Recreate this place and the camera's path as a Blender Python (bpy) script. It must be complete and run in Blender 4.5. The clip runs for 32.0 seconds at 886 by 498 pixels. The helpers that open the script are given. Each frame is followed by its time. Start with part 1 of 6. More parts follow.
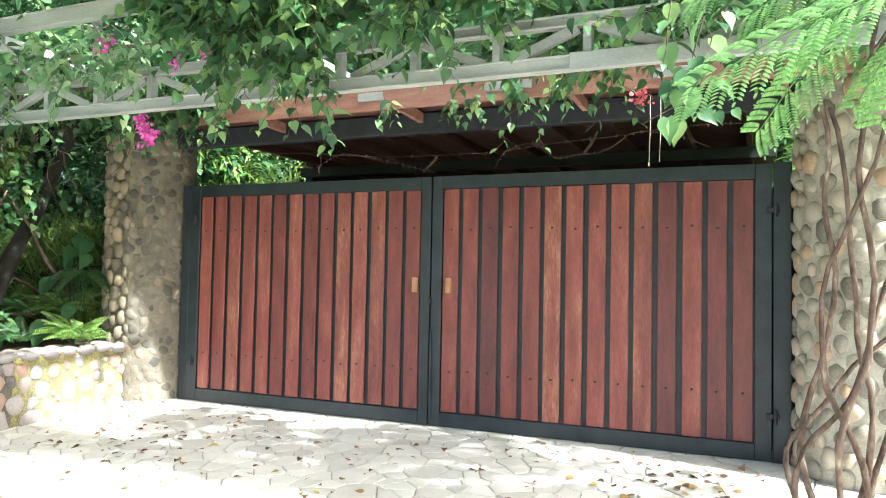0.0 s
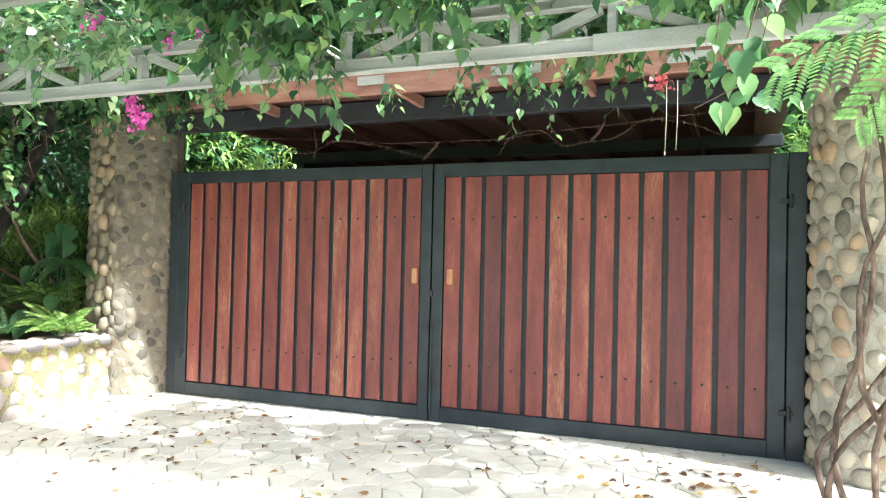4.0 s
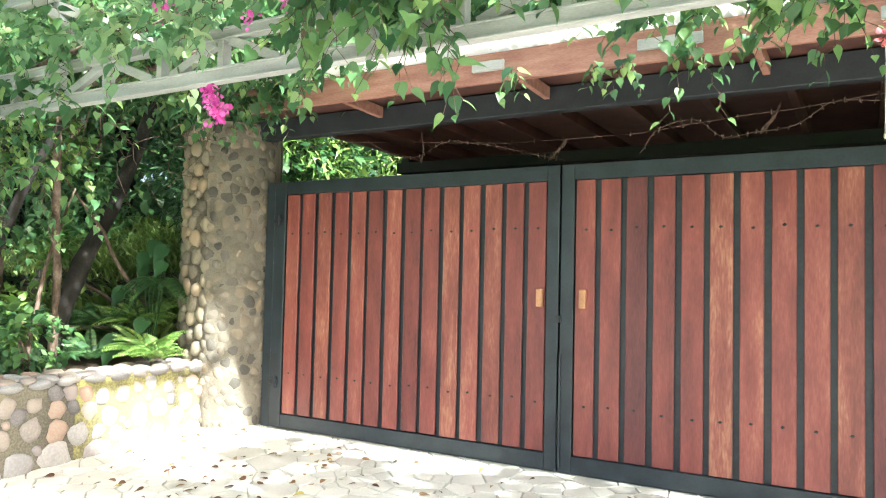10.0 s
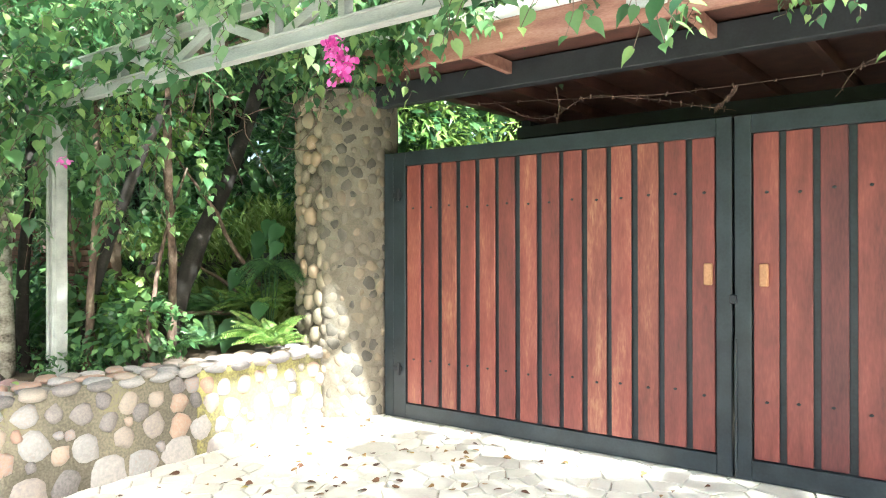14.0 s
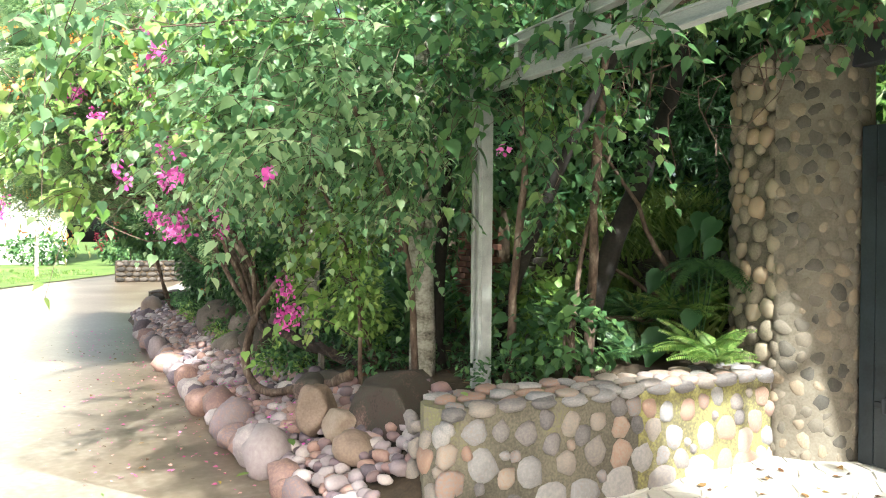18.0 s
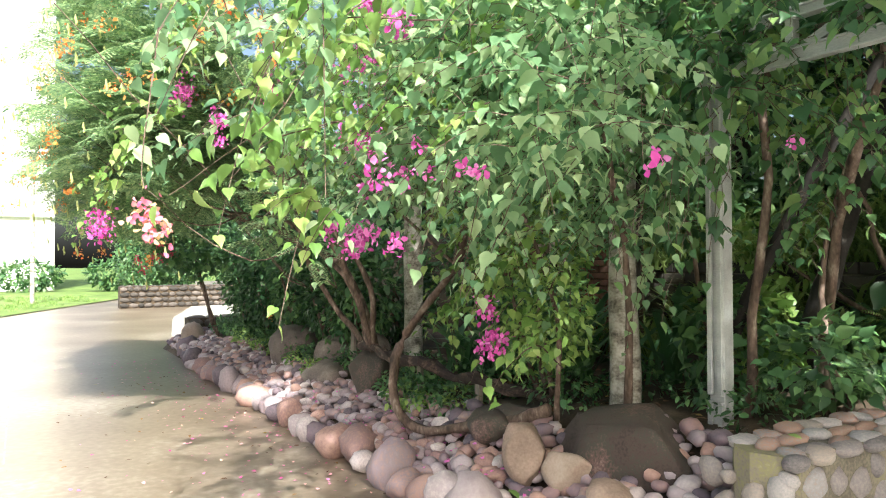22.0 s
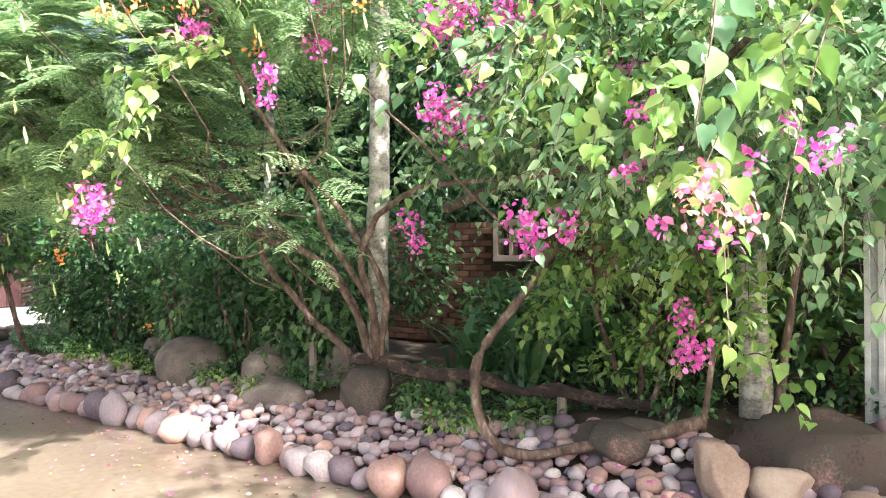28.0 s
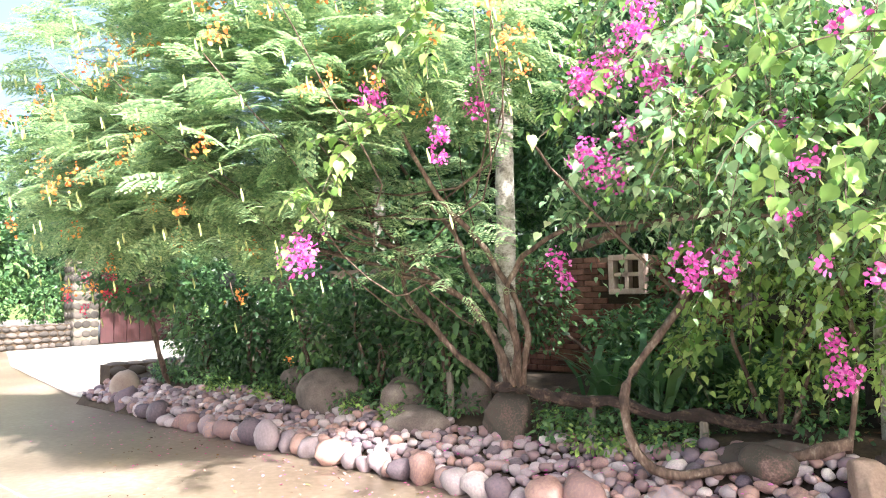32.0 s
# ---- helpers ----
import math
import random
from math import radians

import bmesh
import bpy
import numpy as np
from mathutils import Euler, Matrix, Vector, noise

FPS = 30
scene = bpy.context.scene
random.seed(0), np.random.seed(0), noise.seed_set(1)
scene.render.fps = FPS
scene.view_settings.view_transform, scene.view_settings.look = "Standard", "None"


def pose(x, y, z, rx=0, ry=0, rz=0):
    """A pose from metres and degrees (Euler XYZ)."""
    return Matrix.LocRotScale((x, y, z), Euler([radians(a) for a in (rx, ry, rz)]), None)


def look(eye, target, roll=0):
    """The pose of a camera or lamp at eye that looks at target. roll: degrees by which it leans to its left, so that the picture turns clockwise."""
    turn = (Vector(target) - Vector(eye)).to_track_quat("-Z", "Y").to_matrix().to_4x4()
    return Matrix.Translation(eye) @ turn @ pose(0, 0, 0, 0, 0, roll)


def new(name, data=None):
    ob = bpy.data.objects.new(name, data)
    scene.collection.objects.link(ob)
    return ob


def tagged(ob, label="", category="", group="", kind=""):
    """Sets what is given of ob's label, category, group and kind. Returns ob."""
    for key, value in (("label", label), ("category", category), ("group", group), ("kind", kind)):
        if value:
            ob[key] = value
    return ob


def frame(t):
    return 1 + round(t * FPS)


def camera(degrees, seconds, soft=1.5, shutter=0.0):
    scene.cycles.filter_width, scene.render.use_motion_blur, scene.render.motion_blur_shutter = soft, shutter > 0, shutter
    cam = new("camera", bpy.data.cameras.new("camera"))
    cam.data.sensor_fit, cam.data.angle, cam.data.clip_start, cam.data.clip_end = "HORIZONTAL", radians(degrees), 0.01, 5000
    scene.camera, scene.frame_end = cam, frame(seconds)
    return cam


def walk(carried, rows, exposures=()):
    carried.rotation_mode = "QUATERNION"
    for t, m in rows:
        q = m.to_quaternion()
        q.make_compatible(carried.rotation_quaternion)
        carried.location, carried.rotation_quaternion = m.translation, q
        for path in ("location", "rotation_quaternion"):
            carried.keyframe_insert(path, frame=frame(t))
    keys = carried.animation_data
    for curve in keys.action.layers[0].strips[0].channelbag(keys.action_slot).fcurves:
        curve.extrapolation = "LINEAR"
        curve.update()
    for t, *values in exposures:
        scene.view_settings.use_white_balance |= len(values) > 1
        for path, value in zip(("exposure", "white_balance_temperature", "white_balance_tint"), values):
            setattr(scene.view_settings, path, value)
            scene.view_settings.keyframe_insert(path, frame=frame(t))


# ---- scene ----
cam = camera(62.5, 32.0, 1.1)
EXPOSURES = [(0.0, 2.0, 5950, 1), (2.0, 2.0, 5950, 1), (5.0, 2.15, 6000, 1), (7.0, 2.15, 6100, 1), (8.0, 2.35, 6100, 1), (9.0, 2.27, 6100, 1), (11.0, 2.45, 6100, 0), (13.0, 2.45, 6100, 0), (16.0, 2.2, 6150, 1), (18.0, 1.55, 6250, 2), (20.0, 1.5, 6350, 4), (21.0, 1.4, 6350, 4), (22.0, 1.45, 6350, 5), (23.0, 1.9, 6350, 6), (24.0, 1.68, 6550, 8), (25.0, 1.87, 6500, 8), (28.0, 2.05, 6250, 11), (32.0, 2.20, 6300, 13)]
PATH = [
    (0, (0.615, 0.219, 1.463), (-0.177, 2.054, 1.539), 1.1),
    (0.5, (0.617, 0.216, 1.469), (-0.23, 2.027, 1.543), 1.5),
    (1, (0.618, 0.253, 1.452), (-0.21, 2.072, 1.515), 0.9),
    (1.5, (0.621, 0.278, 1.466), (-0.209, 2.097, 1.528), 0.6),
    (2, (0.595, 0.29, 1.469), (-0.237, 2.108, 1.524), 1.4),
    (2.5, (0.567, 0.293, 1.466), (-0.236, 2.124, 1.518), 1.5),
    (4.5, (0.304, 0.393, 1.514), (-0.437, 2.251, 1.539), 1.2),
    (5, (0.284, 0.439, 1.52), (-0.498, 2.28, 1.508), 1.3),
    (5.5, (0.232, 0.572, 1.507), (-0.567, 2.405, 1.521), 0.7),
    (6, (0.216, 0.762, 1.53), (-0.609, 2.583, 1.576), 1.2),
    (6.5, (0.197, 0.868, 1.54), (-0.677, 2.667, 1.572), 1.4),
    (7, (0.152, 0.916, 1.544), (-0.724, 2.713, 1.612), 0.4),
    (7.5, (0.119, 0.938, 1.533), (-0.764, 2.732, 1.59), 0.9),
    (8, (0.105, 0.961, 1.5), (-0.83, 2.729, 1.509), 1.5),
    (8.5, (0.006, 1.026, 1.492), (-0.922, 2.797, 1.536), 1.4),
    (9, (-0.124, 1.07, 1.512), (-1.012, 2.862, 1.568), 0.4),
    (9.5, (-0.198, 1.177, 1.514), (-1.126, 2.948, 1.515), 0.4),
    (10, (-0.233, 1.257, 1.502), (-1.233, 2.987, 1.588), 1.3),
    (10.5, (-0.214, 1.329, 1.469), (-1.229, 3.048, 1.595), 2.2),
    (11, (-0.327, 1.439, 1.529), (-1.417, 3.115, 1.6), 1.9),
    (11.5, (-0.446, 1.462, 1.546), (-1.512, 3.151, 1.652), 0.1),
    (12, (-0.562, 1.464, 1.567), (-1.616, 3.162, 1.651), 0.2),
    (12.5, (-0.646, 1.449, 1.551), (-1.71, 3.142, 1.606), 0.5),
    (13, (-0.709, 1.466, 1.55), (-1.728, 3.187, 1.556), 0.6),
    (13.5, (-0.806, 1.561, 1.543), (-1.931, 3.214, 1.543), 0.0),
    (15.5, (-1.266, 1.86, 1.577), (-2.708, 3.245, 1.616), -0.4),
    (16, (-1.47, 1.83, 1.583), (-3.064, 3.036, 1.63), -1.3),
    (16.5, (-1.624, 1.795, 1.585), (-3.316, 2.86, 1.61), 0.4),
    (17, (-1.877, 1.781, 1.585), (-3.649, 2.705, 1.664), 0.6),
    (17.5, (-2.042, 1.713, 1.582), (-3.843, 2.584, 1.59), 2.0),
    (18, (-2.262, 1.591, 1.591), (-4.025, 2.536, 1.57), 0.5),
    (18.5, (-2.446, 1.487, 1.581), (-4.192, 2.454, 1.451), -0.9),
    (19, (-2.664, 1.425, 1.569), (-4.445, 2.331, 1.489), -0.6),
    (19.5, (-2.891, 1.347, 1.585), (-4.676, 2.249, 1.565), 0.4),
    (20, (-3.029, 1.197, 1.579), (-4.796, 2.133, 1.579), 1.0),
    (20.5, (-3.205, 0.977, 1.555), (-4.963, 1.93, 1.523), 1.8),
    (21, (-3.411, 0.817, 1.53), (-5.212, 1.684, 1.564), 2.2),
    (21.5, (-3.62, 0.689, 1.545), (-5.409, 1.584, 1.556), -0.1),
    (22, (-3.799, 0.503, 1.528), (-5.528, 1.507, 1.567), -0.2),
    (22.5, (-3.962, 0.333, 1.544), (-5.613, 1.46, 1.524), -1.3),
    (23, (-4.175, 0.242, 1.53), (-5.788, 1.423, 1.573), -0.9),
    (23.5, (-4.446, 0.113, 1.591), (-6.102, 1.23, 1.695), 0.6),
    (24, (-4.724, -0.067, 1.594), (-6.299, 1.16, 1.719), 1.1),
    (24.5, (-4.938, -0.256, 1.579), (-6.496, 0.998, 1.623), 0.9),
    (25, (-5.194, -0.361, 1.56), (-6.762, 0.878, 1.643), 0.4),
    (25.5, (-5.429, -0.498, 1.575), (-6.922, 0.83, 1.646), 0.6),
    (27.5, (-6.26, -0.904, 1.541), (-7.463, 0.691, 1.639), -0.2),
    (28, (-6.388, -1.098, 1.534), (-7.599, 0.493, 1.567), 0.0),
    (28.5, (-6.506, -1.193, 1.541), (-7.748, 0.37, 1.656), 1.2),
    (29, (-6.637, -1.265, 1.562), (-7.778, 0.373, 1.679), -2.0),
    (29.5, (-6.727, -1.467, 1.568), (-7.799, 0.218, 1.679), -1.0),
    (30, (-6.75, -1.647, 1.549), (-7.793, 0.058, 1.632), -1.5),
    (30.5, (-6.726, -1.757, 1.536), (-7.784, -0.062, 1.634), -0.9),
    (31, (-6.655, -1.809, 1.543), (-7.825, -0.191, 1.649), -1.0),
    (31.5, (-6.559, -1.877, 1.551), (-7.813, -0.323, 1.667), -1.0),
    (32, (-6.555, -1.999, 1.577), (-7.896, -0.52, 1.698), -0.9),
]
walk(cam, [(t, look(eye, target, roll)) for t, eye, target, roll in PATH], EXPOSURES)

# ---- light ----
SUN = Vector((0.72, -0.155, 0.66)).normalized()
world = bpy.data.worlds.new("world")
scene.world = world
world.use_nodes = True
wn = world.node_tree
sky = wn.nodes.new("ShaderNodeTexSky")
sky.sky_type, sky.sun_disc = "NISHITA", False
sky.sun_elevation = math.asin(SUN.z)
sky.sun_rotation = math.atan2(SUN.x, SUN.y)
sky.air_density, sky.dust_density = 1.0, 8.0
wn.links.new(sky.outputs[0], wn.nodes["Background"].inputs[0])
wn.nodes["Background"].inputs[1].default_value = 0.125
sun = new("sun", bpy.data.lights.new("sun", "SUN"))
sun.data.energy, sun.data.angle, sun.data.color = 5.0, radians(1.2), (1.0, 0.96, 0.89)
sun.matrix_world = look(SUN * 30, (0, 0, 0))


# ---- materials ----
def material(name, stops, scale=6.0, rough=0.8, bump=0.3, by="", metal=0.0, spread=0.5, fine=60.0, stretch=(1, 1, 1), leaf=0.0, coords="Object", gloss=0.5, contrast=1.7):
    """Colours laid along a ramp by noise at two scales; by: "object" or "island" adds a random shift for each piece."""
    m = bpy.data.materials.new(name)
    m.use_nodes = True
    t = m.node_tree
    b = t.nodes["Principled BSDF"]
    b.inputs["Roughness"].default_value, b.inputs["Metallic"].default_value = rough, metal
    b.inputs["Specular IOR Level"].default_value = gloss
    co = t.nodes.new("ShaderNodeTexCoord")
    mp = t.nodes.new("ShaderNodeMapping")
    mp.inputs["Scale"].default_value = stretch
    t.links.new(co.outputs[coords], mp.inputs[0])
    n1, n2 = t.nodes.new("ShaderNodeTexNoise"), t.nodes.new("ShaderNodeTexNoise")
    n1.inputs["Scale"].default_value, n2.inputs["Scale"].default_value = scale, fine
    n1.inputs["Detail"].default_value, n2.inputs["Detail"].default_value = 5, 3
    mixn = t.nodes.new("ShaderNodeMath")
    mixn.operation = "MULTIPLY_ADD"
    mixn.inputs[1].default_value = 0.35
    t.links.new(n2.outputs[0], mixn.inputs[0])
    sc = t.nodes.new("ShaderNodeMath")
    sc.operation = "MULTIPLY"
    sc.inputs[1].default_value = 0.65
    t.links.new(n1.outputs[0], sc.inputs[0])
    t.links.new(sc.outputs[0], mixn.inputs[2])
    cn = t.nodes.new("ShaderNodeMapRange")
    cn.inputs["From Min"].default_value, cn.inputs["From Max"].default_value = 0.5 - 0.5 / contrast, 0.5 + 0.5 / contrast
    t.links.new(mixn.outputs[0], cn.inputs["Value"])
    value = cn.outputs[0]
    if by:
        src = t.nodes.new("ShaderNodeObjectInfo").outputs["Random"] if by == "object" else t.nodes.new("ShaderNodeNewGeometry").outputs["Random Per Island"]
        mx = t.nodes.new("ShaderNodeMix")
        mx.inputs[0].default_value = spread
        t.links.new(value, mx.inputs[2])
        t.links.new(src, mx.inputs[3])
        value = mx.outputs[0]
        off = t.nodes.new("ShaderNodeVectorMath")
        off.operation = "ADD"
        sc2 = t.nodes.new("ShaderNodeMath")
        sc2.operation = "MULTIPLY"
        sc2.inputs[1].default_value = 40.0
        t.links.new(src, sc2.inputs[0])
        t.links.new(mp.outputs[0], off.inputs[0])
        t.links.new(sc2.outputs[0], off.inputs[1])
        vec = off.outputs[0]
    else:
        vec = mp.outputs[0]
    t.links.new(vec, n1.inputs["Vector"])
    t.links.new(vec, n2.inputs["Vector"])
    ramp = t.nodes.new("ShaderNodeValToRGB")
    e = ramp.color_ramp.elements
    while len(e) < len(stops):
        e.new(0.5)
    for el, (p, c) in zip(e, stops):
        el.position, el.color = p, (*c, 1)
    t.links.new(value, ramp.inputs[0])
    t.links.new(ramp.outputs[0], b.inputs["Base Color"])
    if bump:
        bp = t.nodes.new("ShaderNodeBump")
        bp.inputs["Strength"].default_value, bp.inputs["Distance"].default_value = bump, 0.01
        t.links.new(mixn.outputs[0], bp.inputs["Height"])
        t.links.new(bp.outputs[0], b.inputs["Normal"])
    if leaf:
        tr = t.nodes.new("ShaderNodeBsdfTranslucent")
        hs = t.nodes.new("ShaderNodeHueSaturation")
        hs.inputs["Hue"].default_value, hs.inputs["Saturation"].default_value, hs.inputs["Value"].default_value = 0.495, 1.0, 1.4
        t.links.new(ramp.outputs[0], hs.inputs["Color"])
        t.links.new(hs.outputs[0], tr.inputs["Color"])
        ms = t.nodes.new("ShaderNodeMixShader")
        ms.inputs[0].default_value = leaf
        t.links.new(b.outputs[0], ms.inputs[1])
        t.links.new(tr.outputs[0], ms.inputs[2])
        t.links.new(ms.outputs[0], t.nodes["Material Output"].inputs[0])
    return m


M = {}
M["plank"] = material("reddish_wood", [(0.08, (0.075, 0.022, 0.024)), (0.35, (0.155, 0.04, 0.038)), (0.58, (0.225, 0.06, 0.052)), (0.75, (0.29, 0.092, 0.072)), (0.95, (0.45, 0.2, 0.13))], 2.6, 0.42, 0.25, "object", spread=0.38, contrast=2.1, stretch=(4, 4, 0.8), fine=22)
M["plank_worn"] = material("worn_reddish_wood", [(0.1, (0.12, 0.036, 0.033)), (0.4, (0.195, 0.056, 0.047)), (0.62, (0.26, 0.085, 0.064)), (0.8, (0.35, 0.15, 0.10)), (0.95, (0.46, 0.25, 0.16))], 2.2, 0.45, 0.25, "object", spread=0.2, contrast=2.6, stretch=(4, 4, 0.7), fine=22)
M["plank_dark"] = material("purplish_stained_wood", [(0.1, (0.065, 0.02, 0.025)), (0.45, (0.13, 0.037, 0.039)), (0.75, (0.19, 0.054, 0.05)), (0.95, (0.27, 0.09, 0.072))], 2.6, 0.4, 0.25, "object", spread=0.25, contrast=2.0, stretch=(4, 4, 0.8), fine=22)
M["pale_wood"] = material("pale_wood", [(0.3, (0.36, 0.17, 0.09)), (0.7, (0.52, 0.28, 0.15))], 8, 0.5, 0.2)
M["steel"] = material("dark_painted_steel", [(0.3, (0.014, 0.021, 0.028)), (0.7, (0.027, 0.038, 0.049))], 5, 0.42, 0.08)
# black paint of lintel and fittings, and the dark inside the carport
M["black"] = material("black_paint_and_unlit_wall", [(0.3, (0.0136, 0.0163, 0.0218)), (0.7, (0.0245, 0.0286, 0.0367))], 5, 0.6, 0.1)
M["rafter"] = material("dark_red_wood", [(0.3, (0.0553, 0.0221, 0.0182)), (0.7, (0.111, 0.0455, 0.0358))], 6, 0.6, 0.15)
M["salmon"] = material("salmon_painted_wood", [(0.2, (0.209, 0.089, 0.0697)), (0.5, (0.31, 0.151, 0.116)), (0.8, (0.402, 0.232, 0.185))], 5, 0.6, 0.15, stretch=(0.6, 3, 3))
M["white"] = material("white_painted_steel", [(0.15, (0.215, 0.225, 0.222)), (0.4, (0.318, 0.331, 0.327)), (0.65, (0.404, 0.417, 0.413)), (0.9, (0.499, 0.507, 0.499))], 3, 0.4, 0.06, stretch=(0.7, 3, 3))
M["panel"] = material("white_sheet", [(0.2, (0.7, 0.7, 0.68)), (0.8, (0.82, 0.82, 0.8))], 5, 0.5, 0.05)
M["mortar"] = material("mortar", [(0.2, (0.20, 0.175, 0.14)), (0.5, (0.34, 0.30, 0.245)), (0.8, (0.45, 0.405, 0.34))], 3, 0.95, 0.5)
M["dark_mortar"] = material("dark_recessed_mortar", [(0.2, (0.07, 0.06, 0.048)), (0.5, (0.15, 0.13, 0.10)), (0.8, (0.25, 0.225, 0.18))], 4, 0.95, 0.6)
M["pale_mortar"] = material("pale_mortar", [(0.2, (0.22, 0.2, 0.165)), (0.5, (0.36, 0.335, 0.285)), (0.8, (0.48, 0.45, 0.39))], 6, 0.95, 0.7)
M["moss_mortar"] = material("mossy_mortar", [(0.2, (0.055, 0.05, 0.04)), (0.42, (0.11, 0.1, 0.08)), (0.6, (0.18, 0.162, 0.125)), (0.74, (0.20, 0.19, 0.095)), (0.9, (0.28, 0.255, 0.205))], 1.3, 0.95, 0.6)
M["cobble"] = material("pillar_cobble", [(0.1, (0.075, 0.065, 0.055)), (0.35, (0.19, 0.16, 0.12)), (0.6, (0.31, 0.265, 0.20)), (0.8, (0.36, 0.255, 0.17)), (0.95, (0.45, 0.41, 0.34))], 5, 0.75, 0.2, "object", spread=0.62)
M["cobble_grey"] = material("grey_brown_pillar_cobble", [(0.1, (0.045, 0.042, 0.038)), (0.35, (0.105, 0.094, 0.08)), (0.6, (0.175, 0.15, 0.12)), (0.8, (0.25, 0.195, 0.14)), (0.95, (0.34, 0.30, 0.25))], 5, 0.8, 0.25, "object", spread=0.66)
M["cobble_pale"] = material("pale_pillar_cobble", [(0.1, (0.10, 0.09, 0.075)), (0.35, (0.23, 0.205, 0.165)), (0.6, (0.38, 0.345, 0.285)), (0.8, (0.36, 0.235, 0.145)), (0.95, (0.52, 0.49, 0.42))], 5, 0.7, 0.2, "object", spread=0.66)
M["river"] = material("river_stone", [(0.06, (0.0678, 0.057, 0.0746)), (0.24, (0.17, 0.129, 0.155)), (0.4, (0.271, 0.17, 0.163)), (0.5, (0.407, 0.257, 0.218)), (0.6, (0.257, 0.203, 0.233)), (0.8, (0.393, 0.339, 0.357)), (0.95, (0.651, 0.57, 0.559))], 6, 0.7, 0.15, "object", spread=0.75)
M["river_i"] = material("river_stone_mass", [(0.06, (0.0678, 0.057, 0.0746)), (0.24, (0.17, 0.129, 0.155)), (0.4, (0.271, 0.17, 0.163)), (0.5, (0.407, 0.257, 0.218)), (0.6, (0.257, 0.203, 0.233)), (0.8, (0.393, 0.339, 0.357)), (0.95, (0.651, 0.57, 0.559))], 6, 0.7, 0.15, "island", spread=0.75)
M["wallstone"] = material("wall_stone", [(0.08, (0.0832, 0.0785, 0.0828)), (0.28, (0.194, 0.176, 0.181)), (0.45, (0.305, 0.259, 0.228)), (0.58, (0.305, 0.185, 0.139)), (0.72, (0.231, 0.227, 0.243)), (0.95, (0.416, 0.378, 0.362))], 5, 0.75, 0.2, "object", spread=0.7)
M["boulder"] = material("dark_boulder", [(0.15, (0.022, 0.02, 0.016)), (0.38, (0.065, 0.045, 0.04)), (0.52, (0.052, 0.05, 0.04)), (0.68, (0.13, 0.08, 0.07)), (0.9, (0.30, 0.22, 0.19))], 3.4, 0.9, 0.5)
M["greyrock"] = material("grey_brown_rock", [(0.2, (0.06, 0.05, 0.046)), (0.45, (0.12, 0.095, 0.086)), (0.65, (0.165, 0.135, 0.12)), (0.9, (0.27, 0.23, 0.2))], 5, 0.85, 0.3)
M["palerock"] = material("pale_rock", [(0.2, (0.15, 0.105, 0.085)), (0.5, (0.27, 0.20, 0.16)), (0.8, (0.38, 0.31, 0.26))], 4, 0.8, 0.3, "object", spread=0.3)
M["slab"] = material("pale_paving", [(0.1, (0.44, 0.42, 0.38)), (0.45, (0.60, 0.58, 0.54)), (0.7, (0.70, 0.68, 0.64)), (0.9, (0.64, 0.58, 0.50))], 4, 0.75, 0.2, "object", spread=0.45)
M["grout"] = material("paving_grout", [(0.3, (0.30, 0.27, 0.225)), (0.7, (0.46, 0.42, 0.36))], 5, 0.95, 0.3)
# mossy mortar colour, lightened to carry the sun patch on the wall
M["sunny_moss"] = material("sunlit_yellow_green_moss", [(0.2, (0.06, 0.055, 0.035)), (0.45, (0.145, 0.13, 0.075)), (0.62, (0.27, 0.25, 0.10)), (0.76, (0.34, 0.32, 0.13)), (0.92, (0.33, 0.30, 0.23))], 2.0, 0.95, 0.6)
M["road"] = material("worn_concrete", [(0.15, (0.0792, 0.0594, 0.0423)), (0.4, (0.14, 0.108, 0.0792)), (0.6, (0.189, 0.153, 0.117)), (0.85, (0.297, 0.266, 0.225))], 0.45, 0.34, 0.15, fine=14, coords="Object")
M["pale_concrete"] = material("pale_concrete", [(0.2, (0.24, 0.225, 0.20)), (0.5, (0.33, 0.315, 0.285)), (0.8, (0.42, 0.40, 0.37))], 0.8, 0.8, 0.2, fine=20)
M["soil"] = material("dark_soil", [(0.2, (0.02, 0.014, 0.009)), (0.5, (0.05, 0.035, 0.022)), (0.8, (0.09, 0.065, 0.04))], 4, 0.95, 0.8, fine=40)
M["slab_concrete"] = material("grey_concrete", [(0.2, (0.18, 0.157, 0.128)), (0.5, (0.266, 0.242, 0.209)), (0.8, (0.361, 0.337, 0.304))], 0.7, 0.7, 0.2, fine=16)
M["lawn"] = material("lawn_ground", [(0.2, (0.05, 0.085, 0.018)), (0.5, (0.10, 0.17, 0.03)), (0.8, (0.17, 0.24, 0.06))], 0.8, 0.9, 0.5, fine=30)
M["bark"] = material("brown_bark", [(0.2, (0.028, 0.018, 0.014)), (0.42, (0.085, 0.055, 0.042)), (0.62, (0.15, 0.105, 0.082)), (0.9, (0.38, 0.32, 0.26))], 16, 0.9, 0.7, stretch=(1, 1, 0.4), fine=50)
# near-black: the shade behind the wall is put into the bark colour
M["shade_bark"] = material("bark_darkened_for_shade", [(0.2, (0.006, 0.005, 0.005)), (0.6, (0.02, 0.017, 0.015)), (0.85, (0.05, 0.042, 0.036))], 8, 0.9, 0.7, fine=50)
M["palmbark"] = material("pale_lichen_bark", [(0.2, (0.06, 0.055, 0.045)), (0.4, (0.24, 0.22, 0.19)), (0.58, (0.42, 0.40, 0.36)), (0.8, (0.55, 0.54, 0.5))], 7, 0.9, 0.5, stretch=(1, 1, 1.4), fine=40)
